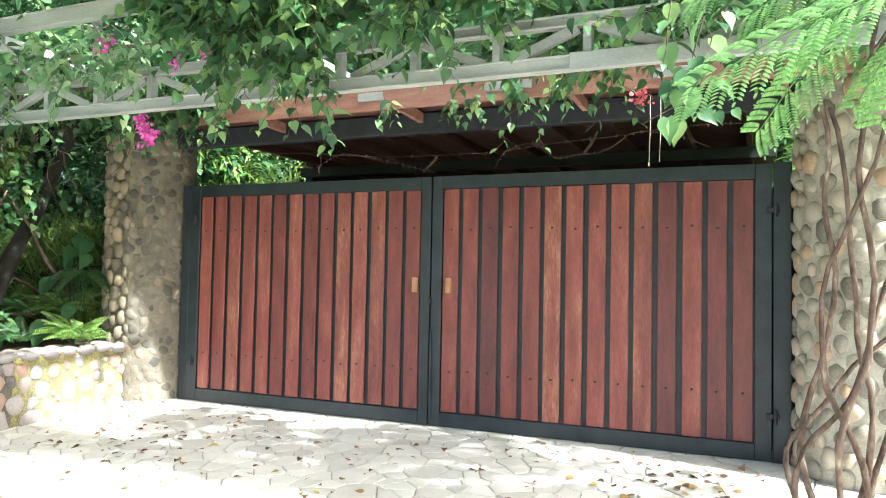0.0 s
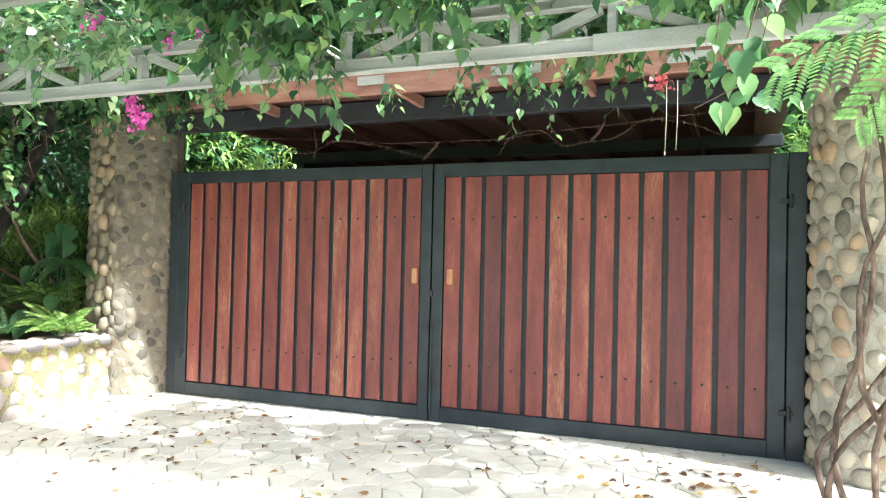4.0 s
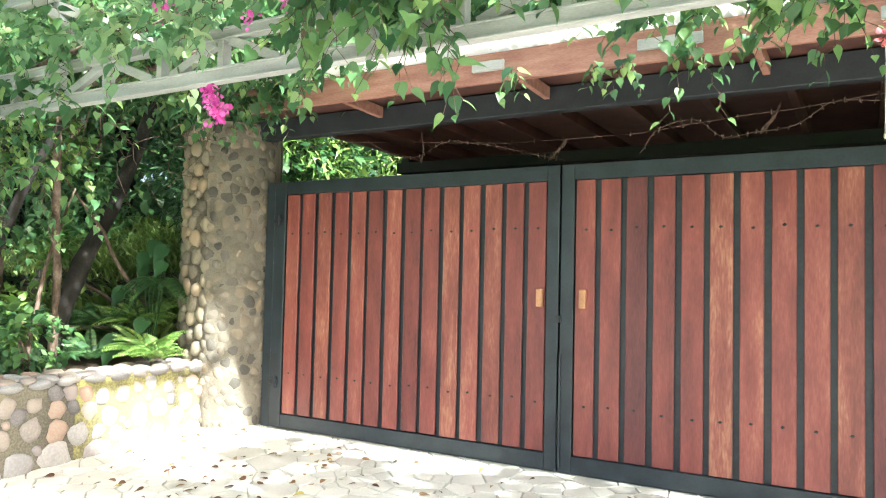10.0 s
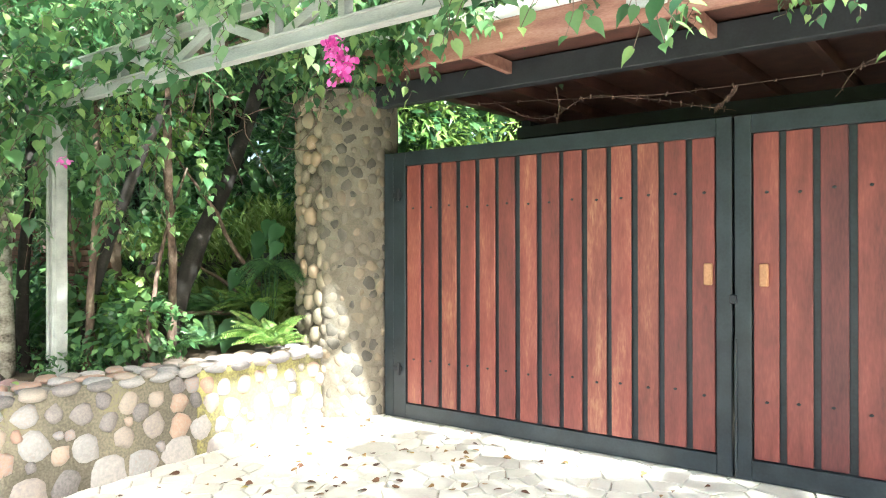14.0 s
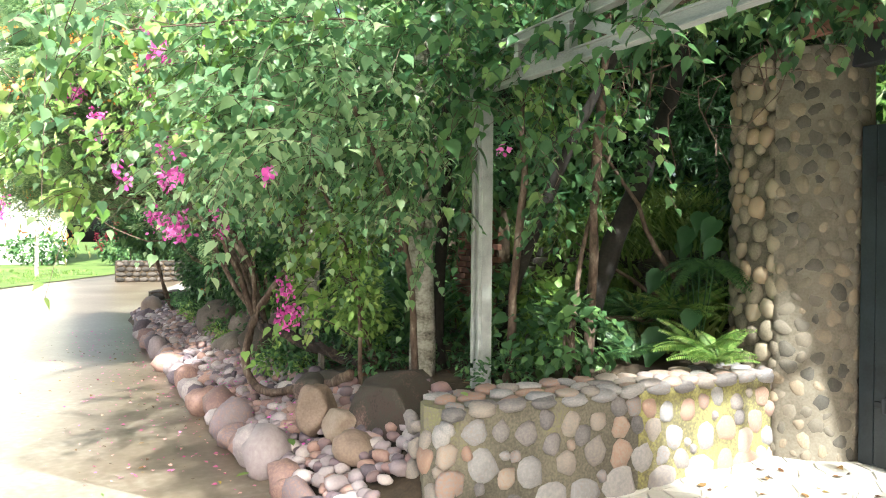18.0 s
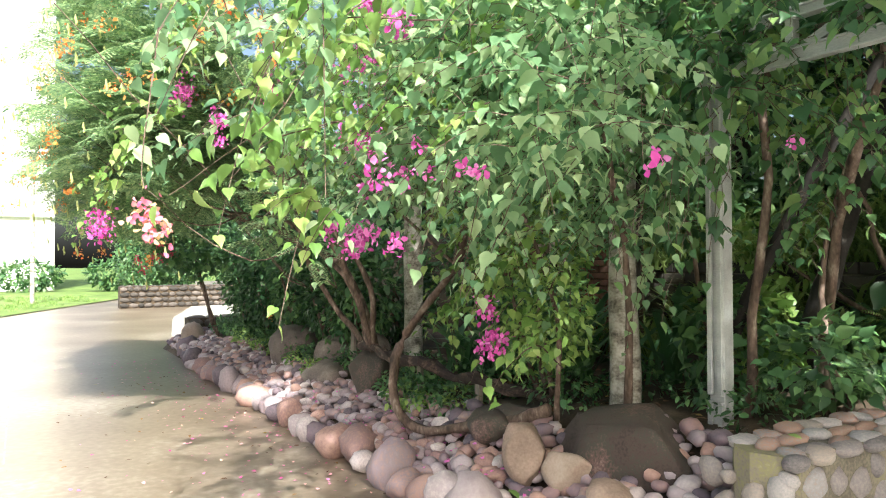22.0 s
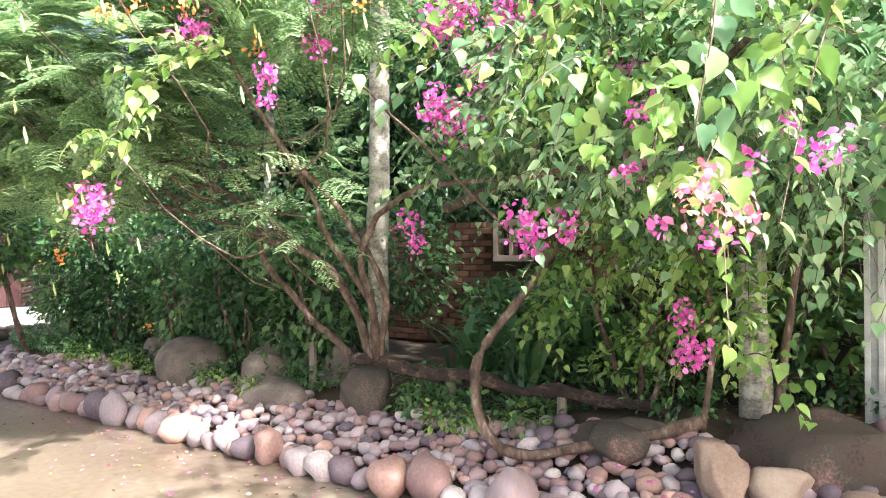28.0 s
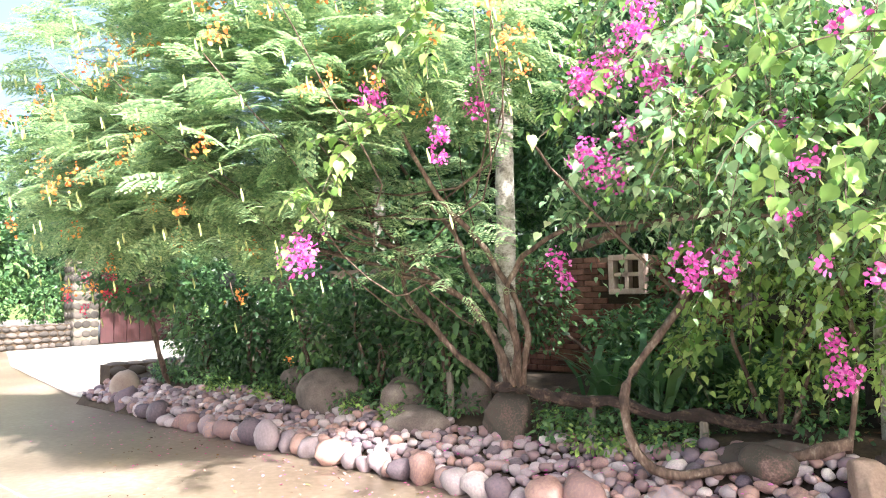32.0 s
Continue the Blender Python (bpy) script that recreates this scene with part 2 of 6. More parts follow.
M["log"] = material("mossy_log", [(0.2, (0.012, 0.008, 0.007)), (0.55, (0.035, 0.022, 0.018)), (0.75, (0.12, 0.08, 0.06)), (0.95, (0.28, 0.26, 0.22))], 10, 0.95, 0.7, fine=45)
M["mossbark"] = material("mossy_grey_bark", [(0.2, (0.02, 0.018, 0.014)), (0.5, (0.075, 0.066, 0.045)), (0.75, (0.13, 0.13, 0.07)), (0.95, (0.26, 0.25, 0.2))], 14, 0.9, 0.7, fine=60)
M["leaf_small"] = material("small_fresh_leaf", [(0.1, (0.09, 0.18, 0.0488)), (0.5, (0.19, 0.32, 0.0793)), (0.9, (0.33, 0.45, 0.134))], 3, 0.45, 0.1, "island", spread=0.75, leaf=0.35)
M["driftwood"] = material("grey_driftwood", [(0.2, (0.10, 0.085, 0.07)), (0.8, (0.30, 0.27, 0.23))], 10, 0.9, 0.5, stretch=(1, 1, 0.2))
M["brick"] = material("old_brick", [(0.2, (0.07, 0.03, 0.022)), (0.5, (0.15, 0.065, 0.045)), (0.8, (0.24, 0.12, 0.085))], 6, 0.95, 0.4, "object", spread=0.4)
M["block"] = material("pink_grey_block", [(0.2, (0.28, 0.2, 0.17)), (0.8, (0.5, 0.4, 0.36))], 8, 0.9, 0.3)
M["wire"] = material("rusty_wire", [(0.3, (0.09, 0.05, 0.04)), (0.7, (0.2, 0.13, 0.11))], 20, 0.8, 0.2)
M["cord"] = material("pale_cord", [(0.3, (0.5, 0.45, 0.36)), (0.7, (0.66, 0.6, 0.5))], 20, 0.8, 0.0)
M["plaster"] = material("white_plaster", [(0.2, (0.66, 0.66, 0.64)), (0.8, (0.8, 0.8, 0.78))], 1.5, 0.9, 0.1)
M["darkred"] = material("dark_red_boards", [(0.2, (0.025, 0.008, 0.01)), (0.8, (0.07, 0.02, 0.022))], 5, 0.6, 0.2, stretch=(4, 4, 0.5))
M["roofing"] = material("grey_roofing", [(0.2, (0.12, 0.11, 0.10)), (0.8, (0.24, 0.22, 0.2))], 3, 0.8, 0.2)

G = lambda *c: c
M["leaf_boug"] = material("bougainvillea_leaf", [(0.1, (0.0808, 0.18, 0.0903)), (0.4, (0.171, 0.304, 0.154)), (0.7, (0.28, 0.413, 0.226)), (0.95, (0.418, 0.522, 0.287))], 3, 0.42, 0.1, "island", spread=0.8, leaf=0.48, gloss=0.5)
M["leaf_vine"] = material("deep_green_vine_leaf", [(0.1, (0.035, 0.095, 0.045)), (0.45, (0.075, 0.17, 0.07)), (0.75, (0.14, 0.26, 0.10)), (0.96, (0.30, 0.42, 0.15))], 3, 0.4, 0.1, "island", spread=0.8, leaf=0.42, gloss=0.45)
M["leaf_dark"] = material("dark_leaf", [(0.1, (0.012, 0.04, 0.0171)), (0.5, (0.03, 0.085, 0.0305)), (0.9, (0.065, 0.15, 0.0488))], 3, 0.4, 0.1, "island", spread=0.75, leaf=0.25)
M["leaf_mid"] = material("mid_green_leaf", [(0.1, (0.032, 0.085, 0.0366)), (0.5, (0.07, 0.16, 0.061)), (0.9, (0.15, 0.27, 0.0915))], 3, 0.45, 0.1, "island", spread=0.75, leaf=0.3)
M["leaf_lime"] = material("lime_leaf", [(0.1, (0.09, 0.19, 0.0427)), (0.5, (0.18, 0.31, 0.0793)), (0.9, (0.32, 0.42, 0.134))], 3, 0.4, 0.1, "island", spread=0.75, leaf=0.4)
M["leaf_feather"] = material("feathery_leaf", [(0.1, (0.0967, 0.187, 0.0967)), (0.5, (0.205, 0.324, 0.159)), (0.9, (0.392, 0.488, 0.257))], 3, 0.5, 0.0, "island", spread=0.75, leaf=0.45)
M["leaf_fern"] = material("bright_ferny_leaf", [(0.1, (0.088, 0.202, 0.066)), (0.5, (0.167, 0.326, 0.11)), (0.9, (0.29, 0.449, 0.176))], 3, 0.45, 0.0, "island", spread=0.5, leaf=0.4)
# stone colour darkened for the tree shade on the far walls
M["shadestone"] = material("wall_stone_darkened_for_shade", [(0.1, (0.025, 0.022, 0.02)), (0.5, (0.06, 0.052, 0.046)), (0.9, (0.13, 0.11, 0.1))], 5, 0.85, 0.2, "object", spread=0.7)
M["leaf_grass"] = material("strap_leaf", [(0.1, (0.08, 0.145, 0.035)), (0.5, (0.19, 0.28, 0.075)), (0.9, (0.35, 0.42, 0.16))], 3, 0.5, 0.0, "island", spread=0.75, leaf=0.25)
M["bract"] = material("magenta_bract", [(0.1, (0.50, 0.05, 0.30)), (0.5, (0.68, 0.12, 0.48)), (0.9, (0.82, 0.33, 0.68))], 6, 0.6, 0.0, "island", spread=0.7, leaf=0.45)
M["bract_pale"] = material("pale_pink_bract", [(0.1, (0.70, 0.15, 0.30)), (0.5, (0.70, 0.28, 0.33)), (0.9, (0.62, 0.52, 0.22))], 6, 0.6, 0.0, "island", spread=0.8, leaf=0.45)
M["bract_red"] = material("rose_red_bract", [(0.1, (0.55, 0.03, 0.08)), (0.9, (0.75, 0.12, 0.2))], 6, 0.6, 0.0, "island", spread=0.7, leaf=0.4)
M["bract_rose"] = material("salmon_pink_bract", [(0.1, (0.55, 0.10, 0.14)), (0.9, (0.72, 0.25, 0.3))], 6, 0.6, 0.0, "island", spread=0.7, leaf=0.4)
M["flower_orange"] = material("orange_flower", [(0.1, (0.66, 0.15, 0.05)), (0.5, (0.78, 0.30, 0.09)), (0.9, (0.80, 0.52, 0.16))], 6, 0.6, 0.0, "island", spread=0.8, leaf=0.4)
M["pod"] = material("pale_green_pod", [(0.1, (0.30, 0.36, 0.12)), (0.6, (0.5, 0.52, 0.24)), (0.95, (0.34, 0.17, 0.1))], 6, 0.6, 0.0, "island", spread=0.8, leaf=0.3)
M["dead_leaf"] = material("dead_leaf", [(0.1, (0.05, 0.02, 0.012)), (0.5, (0.14, 0.065, 0.03)), (0.8, (0.28, 0.17, 0.06)), (0.95, (0.5, 0.4, 0.08))], 6, 0.7, 0.0, "island", spread=0.85)
M["petal"] = material("fallen_petal", [(0.1, (0.6, 0.06, 0.3)), (0.6, (0.75, 0.25, 0.5)), (0.95, (0.8, 0.6, 0.4))], 6, 0.7, 0.0, "island", spread=0.8)


# ---- building helpers ----
def thing(name, loc=(0, 0, 0), label="", category="", group="", kind=""):
    ob = new(name)
    ob.location = loc
    ob.empty_display_size = 0.1
    return tagged(ob, label, category, group, kind)


def hang(ob, parent):
    """ob becomes a part of parent and stays where it is."""
    ob.parent = parent
    if parent.type == "EMPTY":
        ob.matrix_parent_inverse = Matrix.Translation(-Vector(parent.location))
    return ob


def part(name, bm, mat, parent=None, label="", smooth=False):
    me = bpy.data.meshes.new(name)
    bm.to_mesh(me)
    bm.free()
    me.materials.append(M[mat])
    if smooth:
        me.polygons.foreach_set("use_smooth", [True] * len(me.polygons))
    ob = new(name, me)
    if parent:
        hang(ob, parent)
    return tagged(ob, label)


def piece(name, me, parent, m):
    ob = new(name, me)
    hang(ob, parent)
    ob.matrix_basis = m
    return ob


def box(x0, y0, z0, x1, y1, z1, bevel=0.006, bm=None):
    """A bevelled box between two corners, added to bm if given."""
    bm = bm or bmesh.new()
    v = bmesh.ops.create_cube(bm, size=1, matrix=Matrix.Translation(((x0 + x1) / 2, (y0 + y1) / 2, (z0 + z1) / 2)) @ Matrix.Diagonal((x1 - x0, y1 - y0, z1 - z0, 1)))["verts"]
    if bevel:
        bmesh.ops.bevel(bm, geom=list({e for q in v for e in q.link_edges}), offset=bevel, segments=1, affect="EDGES")
    return bm


def bar(a, b, w, h, bevel=0.004, bm=None):
    """A bar of section w by h from a to b, its h side upright."""
    bm = bm or bmesh.new()
    a, b = Vector(a), Vector(b)
    d = (b - a)
    y = d.normalized()
    x = y.cross(Vector((0, 0, 1)))
    x = x.normalized() if x.length > 1e-4 else Vector((1, 0, 0))
    z = x.cross(y)
    r = Matrix((x, y, z)).transposed().to_4x4()
    v = bmesh.ops.create_cube(bm, size=1, matrix=Matrix.Translation((a + b) / 2) @ r @ Matrix.Diagonal((w, d.length, h, 1)))["verts"]
    if bevel:
        bmesh.ops.bevel(bm, geom=list({e for q in v for e in q.link_edges}), offset=bevel, segments=1, affect="EDGES")
    return bm


def tube(points, radii, sides=8, bm=None, rough=0.0):
    """A tapered limb through the points; rough: uneven radius."""
    bm = bm or bmesh.new()
    pts = [Vector(p) for p in points]
    rings = []
    for i, p in enumerate(pts):
        d = (pts[min(i + 1, len(pts) - 1)] - pts[max(i - 1, 0)]).normalized()
        x = d.cross(Vector((0.3, 0.2, 1)) if abs(d.z) < 0.9 else Vector((1, 0.1, 0))).normalized()
        y = d.cross(x)
        r = radii[i] if isinstance(radii, (list, tuple)) else radii
        ring = []
        for k in range(sides):
            a = math.tau * k / sides
            q = r * (1 + rough * noise.noise(p * 9 + Vector((k * 1.7, 0, 0))))
            ring.append(bm.verts.new(p + (x * math.cos(a) + y * math.sin(a)) * q))
        rings.append(ring)
    for r0, r1 in zip(rings, rings[1:]):
        for k in range(sides):
            bm.faces.new((r0[k], r0[(k + 1) % sides], r1[(k + 1) % sides], r1[k]))
    bm.faces.new(rings[0][::-1])
    bm.faces.new(rings[-1])
    return bm


def curve(points, n=14, wobble=0.0, seed=0):
    """Points along a smooth line through the given ones."""
    p = [Vector(q) for q in points]
    out = []
    ends = [2 * p[0] - p[1]] + p + [2 * p[-1] - p[-2]]
    for i in range(n):
        u = i / (n - 1) * (len(p) - 1)
        k = min(int(u), len(p) - 2)
        f = u - k
        a, b, c, d = ends[k:k + 4]
        q = 0.5 * (2 * b + (c - a) * f + (2 * a - 5 * b + 4 * c - d) * f * f + (3 * b - a - 3 * c + d) * f ** 3)
        if wobble and 0 < i < n - 1:
            q = q + wobble * Vector(noise.noise_vector(q * 2.3 + Vector((seed * 3.1, seed, 0))))
        out.append(q)
    return out


def taper(n, r0, r1):
    return [r0 + (r1 - r0) * i / (n - 1) for i in range(n)]


def rock(seed, flat=0.75, sub=2, lump=0.25, long=1.0):
    """A lump of unit radius, water-worn."""
    bm = bmesh.new()
    bmesh.ops.create_icosphere(bm, subdivisions=sub, radius=1)
    o = Vector((seed * 7.31, seed * 3.7, seed * 1.9))
    for v in bm.verts:
        k = 1 + lump * noise.noise(v.co * 0.9 + o) + 0.3 * lump * noise.noise(v.co * 2.4 + o)
        v.co = Vector((v.co.x * long, v.co.y, v.co.z * flat)) * k
    return bm


def pack(width, height, sizes, rnd, tight=0.93, tries=60):
    """Places for round stones of the given radii, large ones first, on a strip that they fill without overlap."""
    got = []
    for r in sorted(sizes, reverse=True):
        for _ in range(tries):
            x, z = rnd.uniform(0, width), rnd.uniform(r * 0.7, max(r * 0.8, height - r * 0.7))
            if all((x - a) ** 2 + (z - b) ** 2 > ((r + c) * tight) ** 2 for a, b, c in got):
                got.append((x, z, r))
                break
    return got


def rock_mesh(name, seed, mat, flat=0.75, sub=2, lump=0.25, long=1.0):
    bm = rock(seed, flat, sub, lump, long)
    me = bpy.data.meshes.new(name)
    bm.to_mesh(me)
    bm.free()
    me.materials.append(M[mat])
    me.polygons.foreach_set("use_smooth", [True] * len(me.polygons))
    return me


def block_mesh(name, seed, mat, square=0.36, lump=0.16):
    """A squarish worn stone of unit half-size."""
    bm = rock(seed, 1.0, 2, lump)
    for v in bm.verts:
        v.co = Vector([math.copysign(abs(c) ** (1 - square), c) for c in v.co])
    me = bpy.data.meshes.new(name)
    bm.to_mesh(me)
    bm.free()
    me.materials.append(M[mat])
    me.polygons.foreach_set("use_smooth", [True] * len(me.polygons))
    return me


MASSES = ("leaves", "shoots", "crown", "blades", "bract_cluster", "hanging_leaves", "dry_shoots", "flower")


def np_mesh(name, v, f, mat, parent=None, label="", smooth=False):
    """A mesh object from arrays of places and of triangles."""
    me = bpy.data.meshes.new(name)
    me.vertices.add(len(v))
    me.vertices.foreach_set("co", np.ascontiguousarray(v, dtype=np.float32).ravel())
    me.loops.add(f.size)
    me.loops.foreach_set("vertex_index", np.ascontiguousarray(f, dtype=np.int32).ravel())
    me.polygons.add(len(f))
    me.polygons.foreach_set("loop_start", np.arange(0, f.size, 3, dtype=np.int32))
    if smooth or name in MASSES:
        me.polygons.foreach_set("use_smooth", np.ones(len(f), dtype=bool))
    me.update(calc_edges=True)
    me.materials.append(M[mat])
    ob = new(name, me)
    if parent:
        hang(ob, parent)
    return tagged(ob, label, kind="stuff" if name in MASSES else "")


# ---- leaves ----
rng = np.random.default_rng(7)
HEART = (np.array([(0, 0, 0), (-.07, .15, .03), (.06, .33, .08), (.3, .40, .10), (.56, .29, .06), (.8, .12, -.03), (1.05, 0, -.17), (.8, -.12, -.03), (.56, -.29, .06), (.3, -.40, .10), (.06, -.33, .08), (-.07, -.15, .03), (.22, 0, .015), (.6, 0, -.02)], float),
         np.array([(12, 1, 0), (12, 2, 1), (12, 3, 2), (12, 13, 3), (13, 4, 3), (13, 5, 4), (13, 6, 5), (12, 0, 11), (12, 11, 10), (12, 10, 9), (12, 9, 13), (13, 9, 8), (13, 8, 7), (13, 7, 6)]))
OVAL = (np.array([(0, 0, 0), (.3, .24, .05), (.72, .2, .03), (1, 0, -.08), (.72, -.2, .03), (.3, -.24, .05)], float), np.array([(0, 5, 1), (1, 5, 4), (1, 4, 2), (2, 4, 3)]))
LANCE = (np.array([(0, 0, 0), (.4, .09, .02), (1, 0, -.12), (.4, -.09, .02)], float), np.array([(0, 3, 1), (1, 3, 2)]))
STRAP = (np.array([(0, .03, 0), (0, -.03, 0), (.4, .035, .12), (.4, -.035, .12), (.75, .025, .06), (.75, -.025, .06), (1, 0, -.14)], float), np.array([(0, 1, 2), (2, 1, 3), (2, 3, 4), (4, 3, 5), (4, 5, 6)]))
PETAL = (np.array([(0, 0, 0), (.4, .36, .14), (.8, .26, .1), (1, 0, .0), (.8, -.26, .1), (.4, -.36, .14)], float), np.array([(0, 5, 1), (1, 5, 4), (1, 4, 2), (2, 4, 3)]))


def feather(pairs=9, leaflets=13, spread=0.3, length=0.045, width=0.009, plain=False):
    """A large twice-pinnate leaf of unit length: hanging side leaves with distinct oval leaflets."""
    v, f = [], []
    for i in range(pairs):
        u = 0.1 + 0.86 * i / (pairs - 1)
        base = np.array((u, 0, -0.16 * u * u))
        ln = spread * (0.55 + 0.45 * math.sin(math.pi * (0.12 + 0.8 * u)))
        for side in (1, -1):
            d = np.array((0.5, side * 0.86, 0.0))
            for j in range(leaflets + 1):
                w = j / leaflets
                q = base + d * ln * (0.08 + 0.92 * w) + np.array((0, 0, -0.3 * ln * w * w))
                big = length * (0.75 + 0.5 * math.sin(math.pi * (0.15 + 0.75 * w)))
                for s2 in ((1, -1) if j < leaflets else (0,)):
                    e = np.array((d[0] * .5 - s2 * d[1] * .86, d[1] * .5 + s2 * d[0] * .86, 0)) if s2 else d
                    n = np.array((-e[1], e[0], 0.0)) * width
                    k = len(v)
                    if plain:
                        v.extend((q, q + e * big * .5 + n, q + e * big - (0, 0, .01), q + e * big * .5 - n))
                        f.extend(((k, k + 3, k + 1), (k + 1, k + 3, k + 2)))
                        continue
                    v.extend((q, q + e * big * .3 + n * .9 + (0, 0, .004), q + e * big * .75 + n * .8, q + e * big - (0, 0, .006), q + e * big * .75 - n * .8, q + e * big * .3 - n * .9 + (0, 0, .004)))
                    f.extend(((k, k + 5, k + 1), (k + 1, k + 5, k + 4), (k + 1, k + 4, k + 2), (k + 2, k + 4, k + 3)))
    return np.array(v, float), np.array(f)


def fern(pairs=26, spread=0.17):
    v, f = [], []
    for i in range(pairs):
        u = 0.12 + 0.88 * i / pairs
        z = 0.55 * u - 0.62 * u * u
        ln = spread * math.sin(math.pi * (0.12 + 0.85 * u)) ** 0.8
        for side in (1, -1):
            k = len(v)
            v.extend(((u, 0, z), (u + .014 + .1 * ln, side * ln * .4, z + .012), (u + .22 * ln, side * ln, z - .03), (u - .012, side * ln * .4, z + .005)))
            f.extend(((k, k + 1, k + 3), (k + 1, k + 2, k + 3)))
    return np.array(v, float), np.array(f)


FROND_LO, FROND_BIG, FERN = feather(5, 6, 0.36, 0.1, 0.03, True), feather(), fern()


def unit(a):
    return a / np.maximum(np.linalg.norm(a, axis=-1, keepdims=True), 1e-9)


def strew(shape, pos, along, up, size):
    """The shape laid at every place, its length along the one way and its face to the other: arrays of places and triangles."""
    v, f = shape
    x = unit(np.asarray(along, float))
    z = np.asarray(up, float)
    y = unit(np.cross(z, x))
    z = np.cross(x, y)
    r = np.stack((x, y, z), axis=1) * np.asarray(size, float).reshape(-1, 1, 1)
    V = np.einsum("vk,nkj->nvj", v, r) + np.asarray(pos, float)[:, None, :]
    F = f[None] + (np.arange(len(V)) * len(v))[:, None, None]
    return V.reshape(-1, 3), F.reshape(-1, 3)


def join(sets):
    vs, fs, k = [], [], 0
    for v, f in sets:
        vs.append(v)
        fs.append(f + k)
        k += len(v)
    return np.concatenate(vs), np.concatenate(fs)


def blob(centre, radii, n, shell=0.55, lumps=5):
    """n places in a lumpy cloud, most of them near its skin, and the outward ways there."""
    d = unit(rng.normal(size=(n, 3)))
    hubs = unit(rng.normal(size=(lumps, 3)))
    bulge = 0.78 + 0.32 * np.max(np.clip(d @ hubs.T, 0, 1) ** 5, axis=1)
    rad = bulge * (shell + (1 - shell) * rng.random(n)) ** 0.8
    return np.asarray(centre) + d * rad[:, None] * np.asarray(radii), d


def cloud(shape, centre, radii, n, size, shell=0.5, droop=0.5, vary=0.35):
    p, d = blob(centre, radii, n, shell)
    along = unit(d + rng.normal(size=(n, 3)) * 0.8 - np.array((0, 0, droop)))
    up = unit(np.array((0, 0, 1.0)) + d * 0.5 + rng.normal(size=(n, 3)) * 0.45)
    return strew(shape, p, along, up, size * (1 + vary * rng.normal(size=n)).clip(0.4, 1.8))


def sprays(shape, starts, ways, length, leaves, size, droop=0.5, width=0.05):
    """Arching shoots with leaves on both sides: the leaves' arrays and the shoots' lines."""
    starts, ways = np.asarray(starts, float), unit(np.asarray(ways, float))
    n = len(starts)
    length = np.broadcast_to(np.asarray(length, float), (n,))
    u = (np.arange(leaves) + 0.6) / leaves
    t = u[None, :, None] * length[:, None, None]
    sag = np.array((0, 0, -1.0)) * droop * (u[None, :, None] ** 2) * length[:, None, None]
    pos = starts[:, None] + ways[:, None] * t + sag
    head = unit(ways[:, None] + np.array((0, 0, -2.0)) * droop * u[None, :, None])
    side = unit(np.cross(head, np.array((0, 0, 1.0)) + rng.normal(size=(n, 1, 3)) * 0.3))
    sgn = np.where(np.arange(leaves) % 2 == 0, 1.0, -1.0)[None, :, None]
    along = unit(side * sgn + head * 0.5 + np.array((0, 0, -0.7)) + rng.normal(size=pos.shape) * 0.3)
    up = unit(np.array((0, 0, 1.0)) + rng.normal(size=pos.shape) * 0.35 + side * sgn * 0.4)
    s = size * (1.1 - 0.5 * u[None, :]) * (1 + 0.25 * rng.normal(size=(n, leaves))).clip(0.5, 1.6)
    pos = pos + side * sgn * width * 0.4
    lines = [np.vstack((starts[i][None], pos[i][::max(1, leaves // 5)] * 1.0)) for i in range(n)]
    return strew(shape, pos.reshape(-1, 3), along.reshape(-1, 3), up.reshape(-1, 3), s.ravel()), lines


def twigs(lines, r0=0.004, r1=0.0018):
    """Three-sided shoots along the lines, as arrays."""
    sets = []
    ring = np.array([(math.cos(a), math.sin(a)) for a in (0, math.tau / 3, 2 * math.tau / 3)])
    for ln in lines:
        ln = np.asarray(ln, float)
        k = len(ln)
        d = unit(np.gradient(ln, axis=0))
        x = unit(np.cross(d, np.array((0.31, 0.17, 0.93))))
        y = np.cross(d, x)
        r = np.linspace(r0, r1, k)[:, None, None]
        v = ln[:, None] + r * (x[:, None] * ring[None, :, :1] + y[:, None] * ring[None, :, 1:])
        f = []
        for i in range(k - 1):
            for j in range(3):
                a, b = i * 3 + j, i * 3 + (j + 1) % 3
                f += [(a, b, b + 3), (a, b + 3, a + 3)]
        sets.append((v.reshape(-1, 3), np.array(f)))
    return join(sets)


def cluster(centre, n, spread, size=0.032):
    """A tuft of papery bracts."""
    p = np.asarray(centre) + rng.normal(size=(n, 3)) * np.asarray(spread) * 0.5
    return strew(PETAL, p, rng.normal(size=(n, 3)) + (0, 0, -0.3), rng.normal(size=(n, 3)) + (0, -0.5, 0.4), size * (1 + 0.25 * rng.normal(size=n)))

# ---- ground ----
ROAD_Z = -0.2
GATE_Y, GATE_H = 6.8, 2.45


def sheet(name, x0, y0, x1, y1, nx, ny, height, mat, label):
    bm = bmesh.new()
    g = [[bm.verts.new((x0 + (x1 - x0) * i / nx, y0 + (y1 - y0) * j / ny, 0)) for i in range(nx + 1)] for j in range(ny + 1)]
    for row in g:
        for v in row:
            v.co.z = height(v.co.x, v.co.y)
    for j in range(ny):
        for i in range(nx):
            bm.faces.new((g[j][i], g[j][i + 1], g[j + 1][i + 1], g[j + 1][i]))
    return tagged(part(name, bm, mat, None, smooth=True), label, "ground", kind="structure")


def apron(x, y):
    """Height of the forecourt: level at the gate, falling gently to the road."""
    return -0.2 * min(1, max(0, (6.4 - y) / 4.2))


